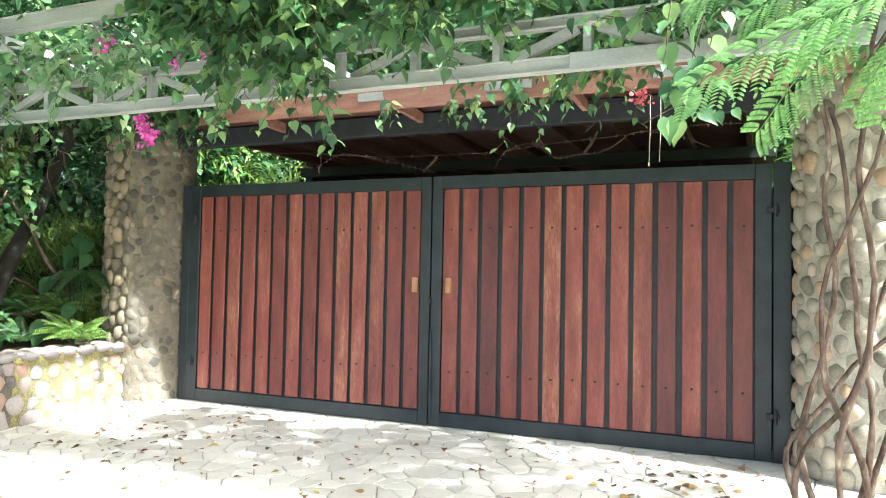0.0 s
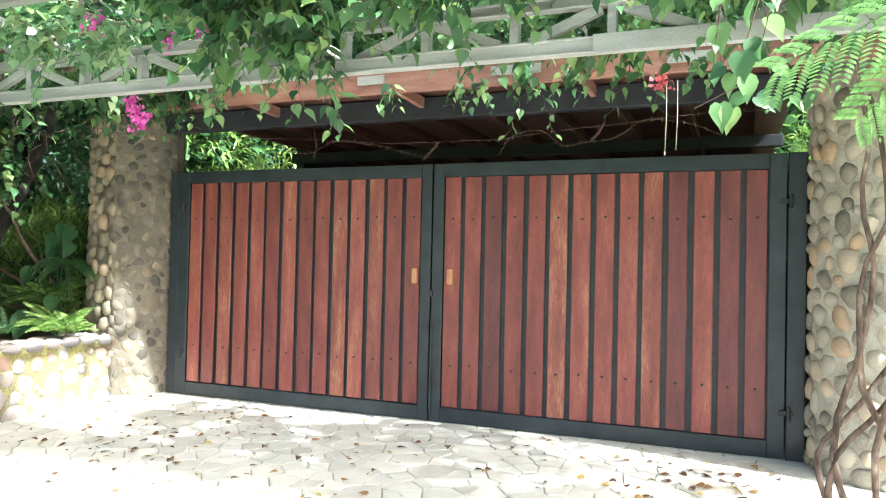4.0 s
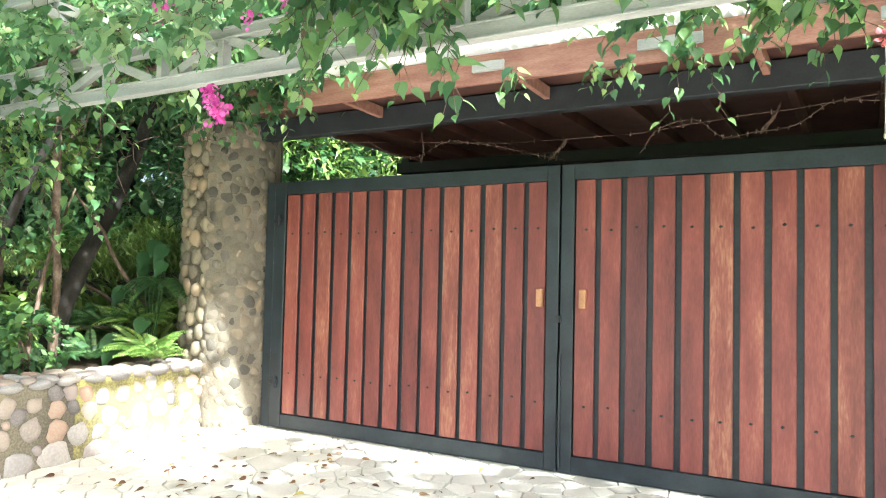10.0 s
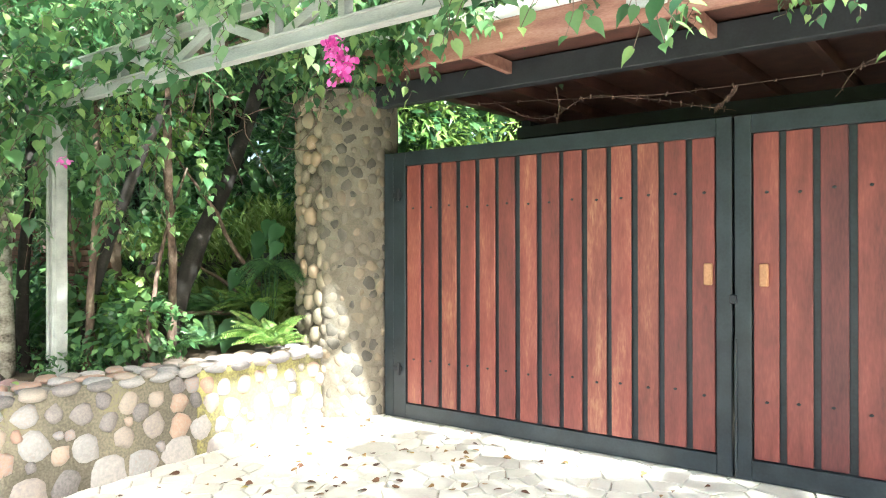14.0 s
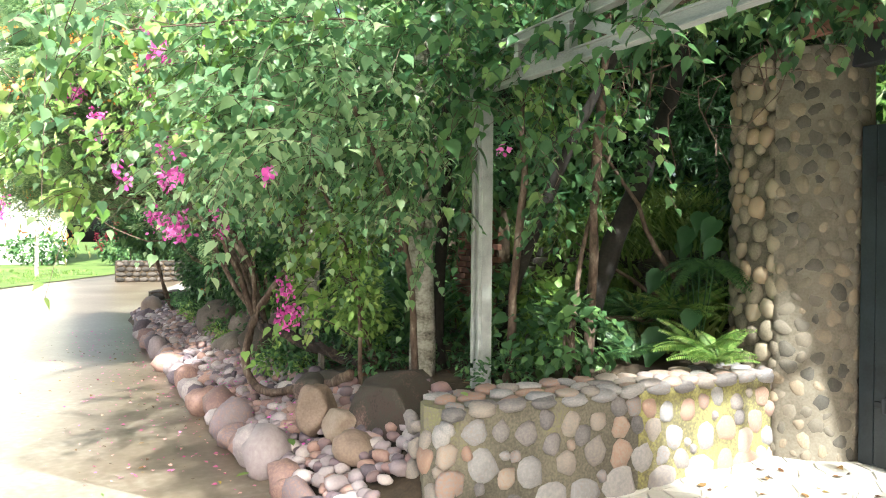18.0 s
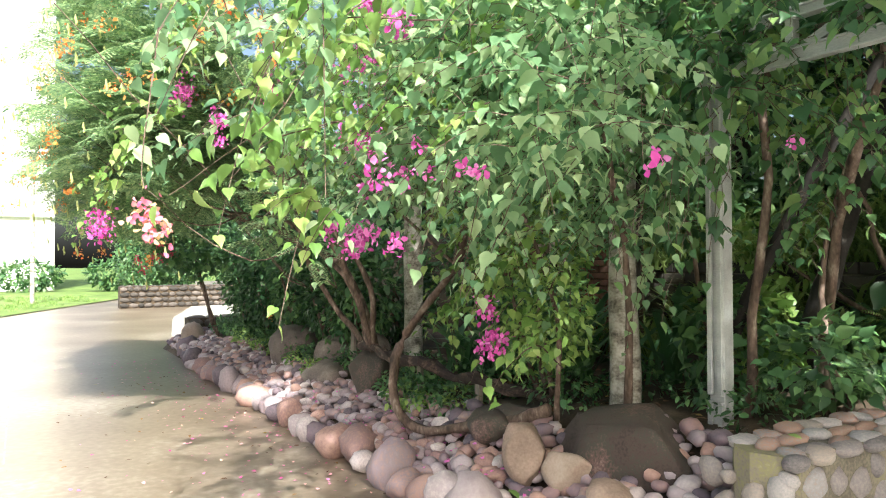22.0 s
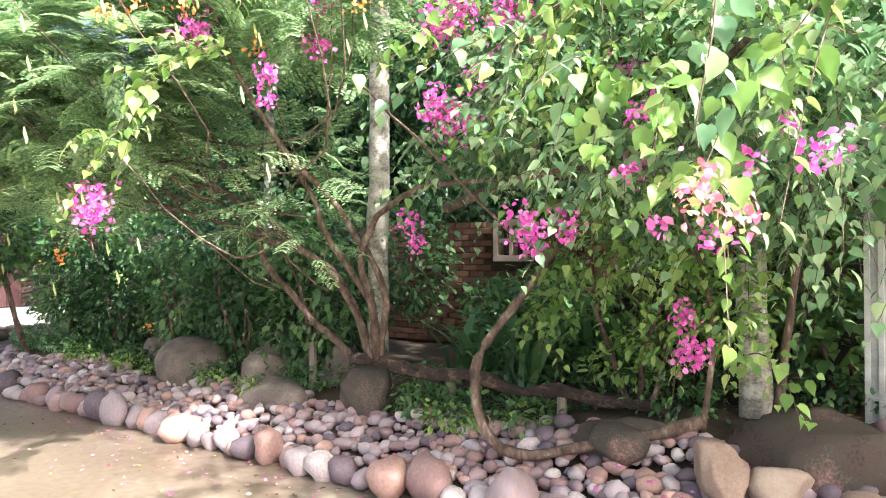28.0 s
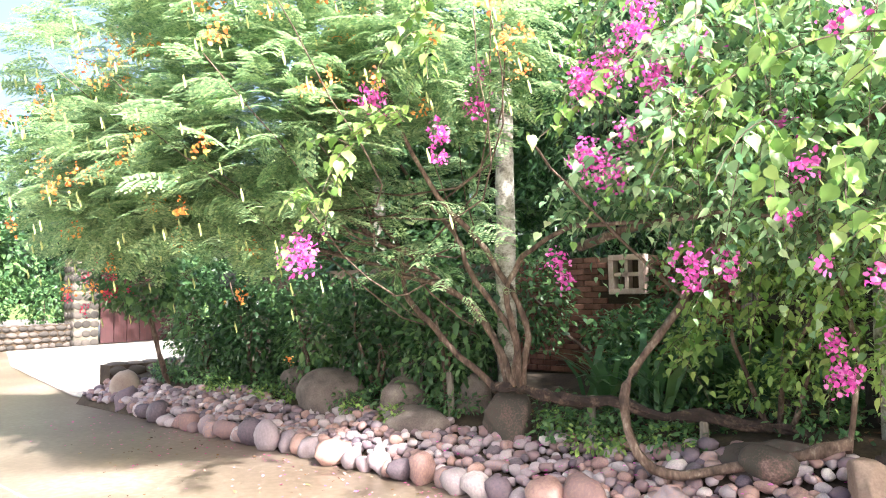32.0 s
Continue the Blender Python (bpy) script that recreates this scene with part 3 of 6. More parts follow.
sheet("ground", -400, -400, 400, 400, 8, 8, lambda x, y: -0.26, "lawn", "rough green grassland reaching to the horizon")
sheet("road", -60, -9, 14, 3.15, 74, 12, lambda x, y: ROAD_Z + (0.006 * noise.noise(Vector((x * 0.7, y * 0.7, 0)))), "road", "worn damp brown concrete lane with pale patches")
sheet("forecourt", -6.0, 2.3, 4.0, 13.5, 20, 24, lambda x, y: apron(x, y) - 0.012, "grout", "grouted forecourt bed under the crazy paving")

# expansion joints of the lane
for a, b in (((-6.55, 2.93), (-9.7, 0.72)), ((-9.7, 0.72), (-14.5, -2.6)), ((-60, 0.4), (-11.2, 0.4))):
    part("road_joint", bar((*a, ROAD_Z + 0.0), (*b, ROAD_Z + 0.0), 0.014, 0.016, 0), "grout", bpy.data.objects["road"], "dark joint between concrete bays")
bm = bmesh.new()
bm.faces.new([bm.verts.new((x, y, ROAD_Z + 0.012)) for x, y in ((-6.55, 2.93), (-9.7, 0.72), (-14.5, -2.6), (-14.5, -9), (14, -9), (14, 2.32), (-5.9, 2.32))])
tagged(part("concrete_bay", bm, "slab_concrete"), "paler grey concrete bay before the forecourt", "pavement", kind="structure")


# ---- gate ----
gate = {}


def gate_leaf(x0, x1, p0, p1, name_label, handle_x, tones):
    """One leaf: steel frame, steel backing, upright boards with bolts; tones: the boards that are worn pale or stained dark."""
    leaf = thing("gate", ((x0 + x1) / 2, GATE_Y, 0), name_label, "gate", "leaves of the double gate")
    y0, y1, zb, zt = GATE_Y - 0.03, GATE_Y + 0.04, 0.012, GATE_H
    part("frame_post", box(x0, y0, zb, p0 - 0.012, y1, zt, 0.005), "steel", leaf)
    part("frame_post", box(p1 + 0.012, y0, zb, x1, y1, zt, 0.005), "steel", leaf)
    part("frame_rail", box(p0 - 0.012, y0 + 0.002, 2.325, p1 + 0.012, y1, zt, 0.004), "steel", leaf)
    part("frame_rail", box(p0 - 0.012, y0 + 0.002, zb, p1 + 0.012, y1, 0.148, 0.004), "steel", leaf)
    part("backing", box(p0 - 0.01, y0 + 0.038, 0.15, p1 + 0.01, y1 - 0.012, 2.323, 0), "steel", leaf, "dark steel backing seen between the boards")
    n = 14
    pitch = (p1 - p0 + 0.046) / n
    kinds = {}
    for mat in ("plank", "plank_worn", "plank_dark"):
        me = box(-(pitch - 0.046) / 2, -0.011, 0, (pitch - 0.046) / 2, 0.011, 2.165, 0.005)
        kinds[mat] = bpy.data.meshes.new("board")
        me.to_mesh(kinds[mat])
        me.free()
        kinds[mat].materials.append(M[mat])
    bb = rock(3, 0.6, 1, 0.0)
    bolt = bpy.data.meshes.new("bolt")
    bb.to_mesh(bolt)
    bb.free()
    bolt.materials.append(M["black"])
    for i in range(n):
        x = p0 + pitch * (i + 0.5) - 0.023
        b = piece("board", kinds[tones.get(i, "plank")], leaf, Matrix.Translation((x + random.uniform(-.003, .003), y0 + 0.02 + random.uniform(-.004, .002), 0.156 + random.uniform(-.004, .004))))
        for z in (1.932, 0.55):
            o = new("bolt", bolt)
            o.parent = b
            o.matrix_basis = Matrix.Translation((random.uniform(-.008, .008), -0.011, z - 0.156 + random.uniform(-.012, .012))) @ Matrix.Diagonal((0.015, 0.008, 0.018, 1))
    part("handle", box(handle_x - 0.027, y0 - 0.035, 1.305, handle_x + 0.027, y0 + 0.008, 1.455, 0.008), "pale_wood", leaf, "pale wooden grip block")
    return leaf


left = gate_leaf(-5.39, -2.350, -5.233, -2.466, "closed gate leaf of red-brown boards in a dark steel frame", -2.503, {2: "plank_worn", 9: "plank_worn", 11: "plank_worn"})
right = gate_leaf(-2.332, 0.722, -2.213, 0.582, "closed gate leaf of red-brown boards in a dark steel frame", -2.142, {2: "plank_dark", 5: "plank_worn", 9: "plank_worn", 10: "plank_dark", 12: "plank_dark", 13: "plank_dark"})
part("latch", box(-2.36, GATE_Y - 0.06, 1.185, -2.315, GATE_Y - 0.028, 1.245, 0.006), "black", right, "black sliding latch")
part("drop_bolt", box(-2.33, GATE_Y - 0.05, 0.06, -2.315, GATE_Y - 0.03, 0.95, 0.003), "steel", right)
for x, g, zs in ((-5.33, left, (2.06, 0.46)), (0.73, right, (2.06, 0.38))):
    for z in zs:
        bm = box(x - 0.05, GATE_Y - 0.05, z - 0.022, x + 0.05, GATE_Y - 0.03, z + 0.022, 0.004)
        tube([(x + 0.02, GATE_Y - 0.05, z - 0.055), (x + 0.02, GATE_Y - 0.05, z + 0.055)], 0.017, 8, bm)
        part("hinge", bm, "black", g, "black strap hinge")
for x0, x1 in ((-5.51, -5.398), (0.732, 0.87)):
    tagged(part("gate_post", box(x0, GATE_Y - 0.02, -0.02, x1, GATE_Y + 0.06, GATE_H + 0.005, 0.006), "steel"), "dark painted steel gate post fixed to a stone pillar", "post", "gate posts")


# ---- stone pillars ----
COBBLES = [rock_mesh("cobble", 20 + i, "cobble", 1.0, 2, 0.42) for i in range(6)]
GREY_COBBLES = [rock_mesh("cobble", 70 + i, "cobble_grey", 1.0, 2, 0.45) for i in range(6)]
PALE_COBBLES = [rock_mesh("cobble", 30 + i, "cobble_pale", 1.0, 2, 0.42) for i in range(6)]


def drum(cx, cy, r, z0, top, a0, a1, mat, name, parent=None, uneven=0.02, sides=40):
    """An upright drum, or the part of its skin between two angles (degrees), with an uneven surface."""
    bm = bmesh.new()
    full = a1 - a0 >= 360
    prev = None
    for z in np.linspace(z0, top, 30):
        ring = []
        for k in range(sides + (0 if full else 1)):
            a = radians(a0 + (a1 - a0) * k / sides)
            q = r * (1.0 if z < top - 0.05 else 0.95) + uneven * noise.noise(Vector((math.cos(a) * 3, math.sin(a) * 3, z * 3)))
            ring.append(bm.verts.new((cx + q * math.cos(a), cy + q * math.sin(a), z)))
        if prev:
            for k in range(sides):
                j = (k + 1) % len(ring)
                bm.faces.new((prev[k], prev[j], ring[j], ring[k]))
        prev = ring
    if full:
        bm.faces.new(prev)
    else:
        bmesh.ops.solidify(bm, geom=bm.faces[:], thickness=0.035)
    return part(name, bm, mat, parent, smooth=True)


def stud(col, cx, cy, r, top, a0, a1, meshes, radii, tight, thick, sunk, rnd, n=400, limit=300):
    """Round stones set into the skin between two angles; sunk: how far their middles lie inside it."""
    arc = radians(a1 - a0) * r
    for u, z, q in pack(arc, top - 0.03, [rnd.uniform(*radii) for _ in range(n)], rnd, tight, 90)[:limit]:
        am = radians(a0) + u / r
        out = r - sunk + rnd.uniform(-.003, .003)
        w = rnd.uniform(0.8, 1.0)
        piece("stone", rnd.choice(meshes), col, Matrix.Translation((cx + out * math.cos(am), cy + out * math.sin(am), z)) @ Matrix.Rotation(am, 4, "Z") @ Matrix.Rotation(rnd.uniform(-.6, .6), 4, "X") @ Matrix.Diagonal((thick, q * w, q * rnd.uniform(0.95, 1.2), 1)))


PX, PY = -6.06, 6.87
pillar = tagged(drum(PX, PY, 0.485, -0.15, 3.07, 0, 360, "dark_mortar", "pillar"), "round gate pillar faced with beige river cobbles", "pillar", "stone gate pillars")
drum(PX, PY, 0.527, -0.15, 3.05, 286, 375, "mortar", "mortar_coat", pillar, 0.006, 18)
rnd = random.Random(3)
stud(pillar, PX, PY, 0.49, 3.05, 196, 287, COBBLES, (0.045, 0.082), 0.86, 0.052, 0.004, rnd, 320, 170)
stud(pillar, PX, PY, 0.527, 3.05, 290, 362, GREY_COBBLES, (0.036, 0.07), 0.92, 0.03, 0.0185, rnd, 460, 230)
pillar = tagged(drum(1.43, 6.72, 0.53, -0.15, 3.05, 0, 360, "pale_mortar", "pillar"), "round gate pillar studded with pale river stones", "pillar", "stone gate pillars")
rnd = random.Random(5)
stud(pillar, 1.43, 6.72, 0.53, 3.03, 176, 312, PALE_COBBLES, (0.045, 0.092), 0.95, 0.052, 0.012, rnd, 420, 290)

# ---- low retaining wall beside the forecourt ----
WX0, WX1, WY0, WY1, WTOP = -6.36, -5.9, 3.5, 6.42, 0.62
bm = bmesh.new()
outline = [(WX1 - 0.03, WY1), (WX1 - 0.03, WY0 + 0.14)] + [(-6.1 + 0.19 * math.cos(a), WY0 + 0.2 - 0.17 * math.sin(a)) for a in (0.3, 0.9, 1.57, 2.2, 2.8)] + [(WX0 + 0.03, WY0 + 0.2), (WX0 + 0.03, WY1)]
lo = [bm.verts.new((x, y, -0.25)) for x, y in outline]
hi = [bm.verts.new((x, y, WTOP)) for x, y in outline]
for k in range(len(lo)):
    j = (k + 1) % len(lo)
    bm.faces.new((lo[j], lo[k], hi[k], hi[j]))
bm.faces.new(hi)
bmesh.ops.recalc_face_normals(bm, faces=bm.faces)
low_wall = tagged(part("retaining_wall", bm, "moss_mortar"), "low mossy retaining wall of mortared river stones", "wall", kind="structure")
# mossy coat, its colour brightened where the sun patch falls
part("mortar_coat", box(WX1 - 0.04, 5.05, -0.2, WX1 - 0.024, WY1, WTOP - 0.02, 0.004), "sunny_moss", low_wall, "yellow-green mossy mortar, brightened for the sun patch")
WSTONES = [block_mesh("wall_stone", 40 + i, "wallstone", 0.12, 0.42) for i in range(9)]
rnd = random.Random(11)


def face_stones(width, place):
    """River stones bedded in mortar, the largest at the foot, small ones in the gaps."""
    sizes = [rnd.uniform(0.115, 0.15) for _ in range(int(width * 3.4))] + [rnd.uniform(0.08, 0.105) for _ in range(int(width * 7))] + [rnd.uniform(0.056, 0.075) for _ in range(int(width * 16))] + [rnd.uniform(0.032, 0.042) for _ in range(int(width * 5))]
    got = []
    for r in sorted(sizes, reverse=True):
        for _ in range(70):
            u, z = rnd.uniform(0, width), rnd.uniform(r * 0.9, 0.17 if r > 0.11 else 0.5 if r > 0.076 else 0.72)
            if all((u - a) ** 2 + (z - b) ** 2 > ((r + c) * 0.98) ** 2 for a, b, c in got):
                got.append((u, z, r))
                break
    for u, z, r in got:
        piece("stone", rnd.choice(WSTONES), low_wall, place(u, z) @ Matrix.Rotation(rnd.uniform(-.45, .45), 4, "X") @ Matrix.Diagonal((0.05, r * rnd.uniform(0.95, 1.1), r * rnd.uniform(1.0, 1.22), 1)))


face_stones(2.9, lambda u, z: Matrix.Translation((WX1 - 0.045, WY0 + 0.08 + u, z - 0.2)))
face_stones(0.42, lambda u, z: Matrix.Translation((WX1 - 0.05 - u, WY0 + 0.055 + 0.6 * (u - 0.2) ** 2, z - 0.2)) @ Matrix.Rotation(-math.pi / 2, 4, "Z"))
y = WY0 + 0.05
while y < WY1:
    w = rnd.uniform(0.14, 0.25)
    piece("stone", rnd.choice(WSTONES), low_wall, Matrix.Translation((WX1 - 0.03, y + w / 2, 0.6 + rnd.uniform(-.012, .012))) @ Matrix.Rotation(rnd.uniform(-.15, .15), 4, "X") @ Matrix.Diagonal((0.062, w * 0.44, 0.043, 1)))
    y += w * 1.02
x = WX0 + 0.02
while x < WX1 - 0.02:
    w = 0.15 * rnd.uniform(0.85, 1.2)
    y = WY0 + 0.1
    while y < WY1:
        l = rnd.uniform(0.13, 0.24)
        m = Matrix.Translation((x + w / 2, y + l / 2, WTOP + rnd.uniform(-.005, .015))) @ Matrix.Rotation(rnd.uniform(-.3, .3), 4, "Z") @ Matrix.Diagonal((w * 0.46, l * 0.46, 0.035, 1))
        piece("stone", rnd.choice(WSTONES), low_wall, m)
        y += l
    x += w

# ---- white steel pergola ----
pergola = thing("pergola", (-7.08, 4.5, 0.3), "white steel truss pergola overgrown with bougainvillea", "pergola")
TY, TZ0, TZ1 = 4.43, 2.735, 2.925


def channel(a, b, parent, name, w=0.06, h=0.09):
    """A lipped steel channel."""
    ch = part(name, bar(a, b, w, h, 0.004), "white", parent)
    a, b = Vector(a), Vector(b)
    for dz in (-h / 2 + 0.006, h / 2 - 0.006):
        part("lip", bar(a + Vector((0, -w / 2 - 0.008, dz)), b + Vector((0, -w / 2 - 0.008, dz)), 0.018, 0.012, 0.002), "white", ch)
    return ch


def truss(y, x0, x1, parent):
    channel((x0, y, TZ0), (x1, y, TZ0), parent, "bottom_chord")
    channel((x0, y, TZ1 + 0.06), (x1, y, TZ1 + 0.06), parent, "top_chord", 0.06, 0.07)
    for k in range(round((x1 - x0) / 0.56)):
        x = x0 + 0.1 + 0.56 * k
        part("web_upright", bar((x, y, TZ0 + 0.04), (x, y, TZ1 + 0.03), 0.05, 0.07, 0.003), "white", parent)
        a, b = ((x + 0.06, y, TZ1 + 0.02), (x + 0.47, y, TZ0 + 0.045)) if k % 2 == 0 else ((x + 0.09, y, TZ0 + 0.045), (x + 0.5, y, TZ1 + 0.02))
        part("web_diagonal", bar(a, b, 0.045, 0.06, 0.003), "white", parent)


truss(TY, -7.12, 3.4, pergola)
part("splice_plate", box(-0.40, TY - 0.052, TZ0 - 0.052, 3.3, TY - 0.043, TZ0 + 0.052, 0.002), "white", pergola)
post = part("post", box(-7.10, 4.455, 0.15, -6.985, 4.55, 2.7, 0.004), "white", pergola, "white steel upright of two channels")
for z0, z1 in ((0.15, 0.36), (0.40, 0.62), (0.66, 2.68)):
    part("channel_lip", box(-7.10, 4.428, z0, -7.065, 4.454, z1, 0.003), "white", post)
    part("channel_lip", box(-7.02, 4.428, z0, -6.985, 4.454, z1, 0.003), "white", post)
# cross beams to the carport and the upper front beam
for x in (-5.0, -2.9, -0.7, 1.6):
    part("cross_beam", bar((x, 4.16, 3.3), (x, 6.05, 3.3), 0.06, 0.08, 0.004), "white", pergola)
    part("strut", bar((x, 4.1, 3.28), (x + 0.0, 4.42, 3.1), 0.045, 0.05, 0.003), "white", pergola)
channel((-5.9, 4.1, 3.38), (3.2, 4.1, 3.38), pergola, "upper_beam", 0.07, 0.12)

# ---- carport behind the gate ----
carport = thing("carport", (-2.3, 9.5, 0), "dark open carport with red-brown rafters and salmon fascia", "carport")
part("lintel", box(-5.62, 6.72, 2.885, 1.2, 6.84, 3.085, 0.008), "black", carport, "black painted lintel beam")
part("fascia", box(-5.5, 6.06, 2.975, 2.2, 6.1, 3.19, 0.006), "salmon", carport, "salmon painted fascia board")
part("wall_plate", box(-5.5, 6.1, 3.165, 2.2, 6.16, 3.215, 0.004), "salmon", carport)
for i in range(4):
    x = -4.08 + 1.63 * i
    part("rafter_tail", bar((x, 6.101, 3.05), (x, 6.718, 3.03), 0.05, 0.1, 0.004), "salmon", carport)
for i in range(10):
    x = -5.05 + 0.62 * i
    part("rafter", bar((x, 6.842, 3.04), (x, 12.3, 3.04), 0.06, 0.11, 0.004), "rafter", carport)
bm = bmesh.new()
nx = 340
for k in (0, 1):
    for i in range(nx + 1):
        x = -5.55 + 6.35 * i / nx
        bm.verts.new((x, 5.93 if k == 0 else 12.6, (3.245 if k == 0 else 3.345) + 0.012 * math.sin(i * math.pi / 2)))
bm.verts.ensure_lookup_table()
for i in range(nx):
    bm.faces.new((bm.verts[i], bm.verts[i + 1], bm.verts[nx + 2 + i], bm.verts[nx + 1 + i]))
bmesh.ops.solidify(bm, geom=bm.faces[:], thickness=0.015)
part("roof", bm, "panel", carport, "pale corrugated roof sheet")
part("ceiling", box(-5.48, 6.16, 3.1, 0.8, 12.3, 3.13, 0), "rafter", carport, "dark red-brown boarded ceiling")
# black colour stands for the dark inside; side walls keep light out
part("back_wall", box(-5.48, 12.3, -0.05, 0.8, 12.5, 3.2, 0), "black", carport, "back wall coloured black for the unlit interior")
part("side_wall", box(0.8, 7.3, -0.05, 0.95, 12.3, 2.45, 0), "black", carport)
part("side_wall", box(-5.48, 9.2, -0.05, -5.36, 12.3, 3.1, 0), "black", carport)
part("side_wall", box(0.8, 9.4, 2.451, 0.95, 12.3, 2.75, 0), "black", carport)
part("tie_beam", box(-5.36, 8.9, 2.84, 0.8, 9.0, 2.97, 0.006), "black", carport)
for x0, x1, z in ((-1.54, -1.12, 3.045), (-2.78, -2.52, 3.05), (-0.15, 0.18, 3.035)):
    tagged(part("roof_bracket", box(x0, 6.03, z + 0.01, x1, 6.058, z + 0.085, 0.004), "white"), "white sheet bracket fixed to the salmon fascia", "bracket", "white brackets")

# barbed wire over the gate
wire = thing("barbed_wire", (-2.3, 6.9, 2.45), "rusty tangled barbed wire strung over the gate", "wire")
def wireline(points, seed):
    pts = curve(points, 60, 0.02, seed)
    v, f = twigs([np.array(pts) + (0, 0, 0.022)], 0.003, 0.003)
    np_mesh("strand", v, f, "wire", wire)
    bm = bmesh.new()
    for p in [q + Vector((0, 0, 0.022)) for q in pts[2:-2:2]]:
        for s in (1, -1):
            d = Vector((random.uniform(-.4, .4), random.uniform(-1, 1), s)).normalized() * 0.022
            tube([p - d, p + d], [0.0028, 0.0012], 3, bm)
    tagged(part("barb", bm, "wire", wire), kind="stuff")
wireline([(-5.2, 6.9, 2.8), (-4.73, 6.88, 2.8), (-4.2, 6.88, 2.78), (-3.3, 6.88, 2.7), (-2.6, 6.88, 2.66), (-1.73, 6.88, 2.667), (-1.1, 6.88, 2.725), (-0.36, 6.88, 2.77), (0.26, 6.88, 2.81), (0.8, 6.9, 2.8)], 1)
wireline([(-4.3, 6.88, 2.77), (-4.0, 6.88, 2.62), (-3.75, 6.88, 2.6), (-3.45, 6.88, 2.71), (-3.0, 6.88, 2.64), (-2.6, 6.88, 2.55), (-2.35, 6.88, 2.48)], 2)
wireline([(-1.74, 6.88, 2.5), (-1.6, 6.87, 2.667), (-1.32, 6.87, 2.72), (-1.13, 6.88, 2.57), (-0.92, 6.88, 2.59), (-0.66, 6.88, 2.62), (-0.41, 6.87, 2.766), (-0.09, 6.88, 2.74), (0.24, 6.88, 2.6)], 3)
wireline([(-3.75, 6.9, 2.55), (-3.72, 6.89, 2.68), (-3.76, 6.9, 2.84)], 4)
wireline([(-2.5, 6.9, 2.5), (-2.42, 6.89, 2.57), (-2.35, 6.9, 2.66)], 5)
wireline([(-0.88, 6.9, 2.6), (-0.8, 6.89, 2.68), (-0.74, 6.9, 2.79)], 6)
for x, z in ((-0.136, 2.34), (-0.06, 2.35)):
    cord = tagged(part("hanging_cord", tube(curve([(x + 0.005, 5.83, 2.86), (x + 0.006, 5.83, 2.6), (x, 5.82, z)], 6), 0.0022, 5), "cord"), "thin pale cord hanging from the eaves", "cord", "hanging cords")
tagged(part("cord_knot", rock(5, 2.2, 1, 0.3), "cord", cord), "")
bpy.data.objects["cord_knot"].data.transform(Matrix.Translation((-0.136, 5.82, 2.335)) @ Matrix.Scale(0.008, 4))

# ---- planting bed ----
def bed_z(x, y):
    if x > -6.15 or y < 3.0:
        return -0.3
    z = -0.16 + 0.42 * min(1, max(0, (y - 3.0) / 1.0)) + 0.10 * max(0, y - 4.0)
    if x > -9.6:
        z += 0.16 * min(1, max(0, (y - 3.3) / 0.8)) * min(1, (x + 9.6) / 1.5)
        z += 0.55 * max(0, y - 6.6)
    return min(z, 2.6) + 0.05 * noise.noise(Vector((x * 1.3, y * 1.3, 2)))


sheet("bed_soil", -19.6, 2.98, -5.98, 14.0, 72, 60, bed_z, "soil", "dark bare soil of the planting bed and bank")
tagged(bpy.data.objects["bed_soil"], kind="structure")

RIVER = [rock_mesh("river_stone", 60 + i, "river", 0.8, 2, 0.42, 1.15) for i in range(10)]
border = thing("stone_border", (-12, 3.3, -0.2), "border of loose river stones along the lane", "stone border")
rnd = random.Random(21)
x, n_edge = -6.0, 0
while x > -20.5:
    w = rnd.choice((0.18, 0.22, 0.26, 0.3, 0.38))
    y = 3.03 + rnd.uniform(-.05, .05) + max(0, x + 6.5) * 0.5 + max(0, (-x - 16)) ** 1.5 * 0.09
    h = w * rnd.uniform(0.75, 1.0)
    piece("stone", rnd.choice(RIVER), border, Matrix.Translation((x - w / 2, y, ROAD_Z + h * 0.42)) @ Matrix.Rotation(rnd.uniform(0, 6.28), 4, "Z") @ Matrix.Rotation(rnd.uniform(-.5, .5), 4, "X") @ Matrix.Diagonal((w * 0.46, w * 0.42, h * 0.68, 1)))
    x -= w * 0.86
    n_edge += 1
rest = []
cells = []
for j in range(12):
    x = -6.3 - 0.06 * (j % 2)
    while x > -19.4:
        w = rnd.choice((0.075, 0.09, 0.1, 0.115, 0.13, 0.15))
        cells.append((x - w / 2 + rnd.uniform(-.02, .02), 3.16 + 0.082 * j + rnd.uniform(-.03, .03), w))
        x -= w * 0.95
for x, y, w in cells:
    if y > 3.75 + 0.25 * noise.noise(Vector((x * 0.6, 5, 0))) + (0.12 if x > -10.5 else 0) + (0.3 if x > -7.5 else 0):
        continue
    z = bed_z(x, y) + 0.045 + rnd.uniform(-.025, .04)
    m = Matrix.Translation((x, y, z)) @ Matrix.Rotation(rnd.uniform(0, 6.28), 4, "Z") @ Matrix.Rotation(rnd.uniform(-.5, .5), 4, "X") @ Matrix.Diagonal((w * 0.54, w * 0.46, w * 0.52, 1))
    if -11.6 < x < -7.9 and n_edge < 300:
        piece("stone", rnd.choice(RIVER), border, m)
        n_edge += 1
    else:
        rest.append(m)
tv = np.array([v.co[:] for v in RIVER[0].vertices])
tf = np.array([p.vertices[:] for p in RIVER[0].polygons])
sets = []
for m in rest:
    a = np.array(m)
    sets.append((tv @ a[:3, :3].T + a[:3, 3], tf))
v, f = join(sets)
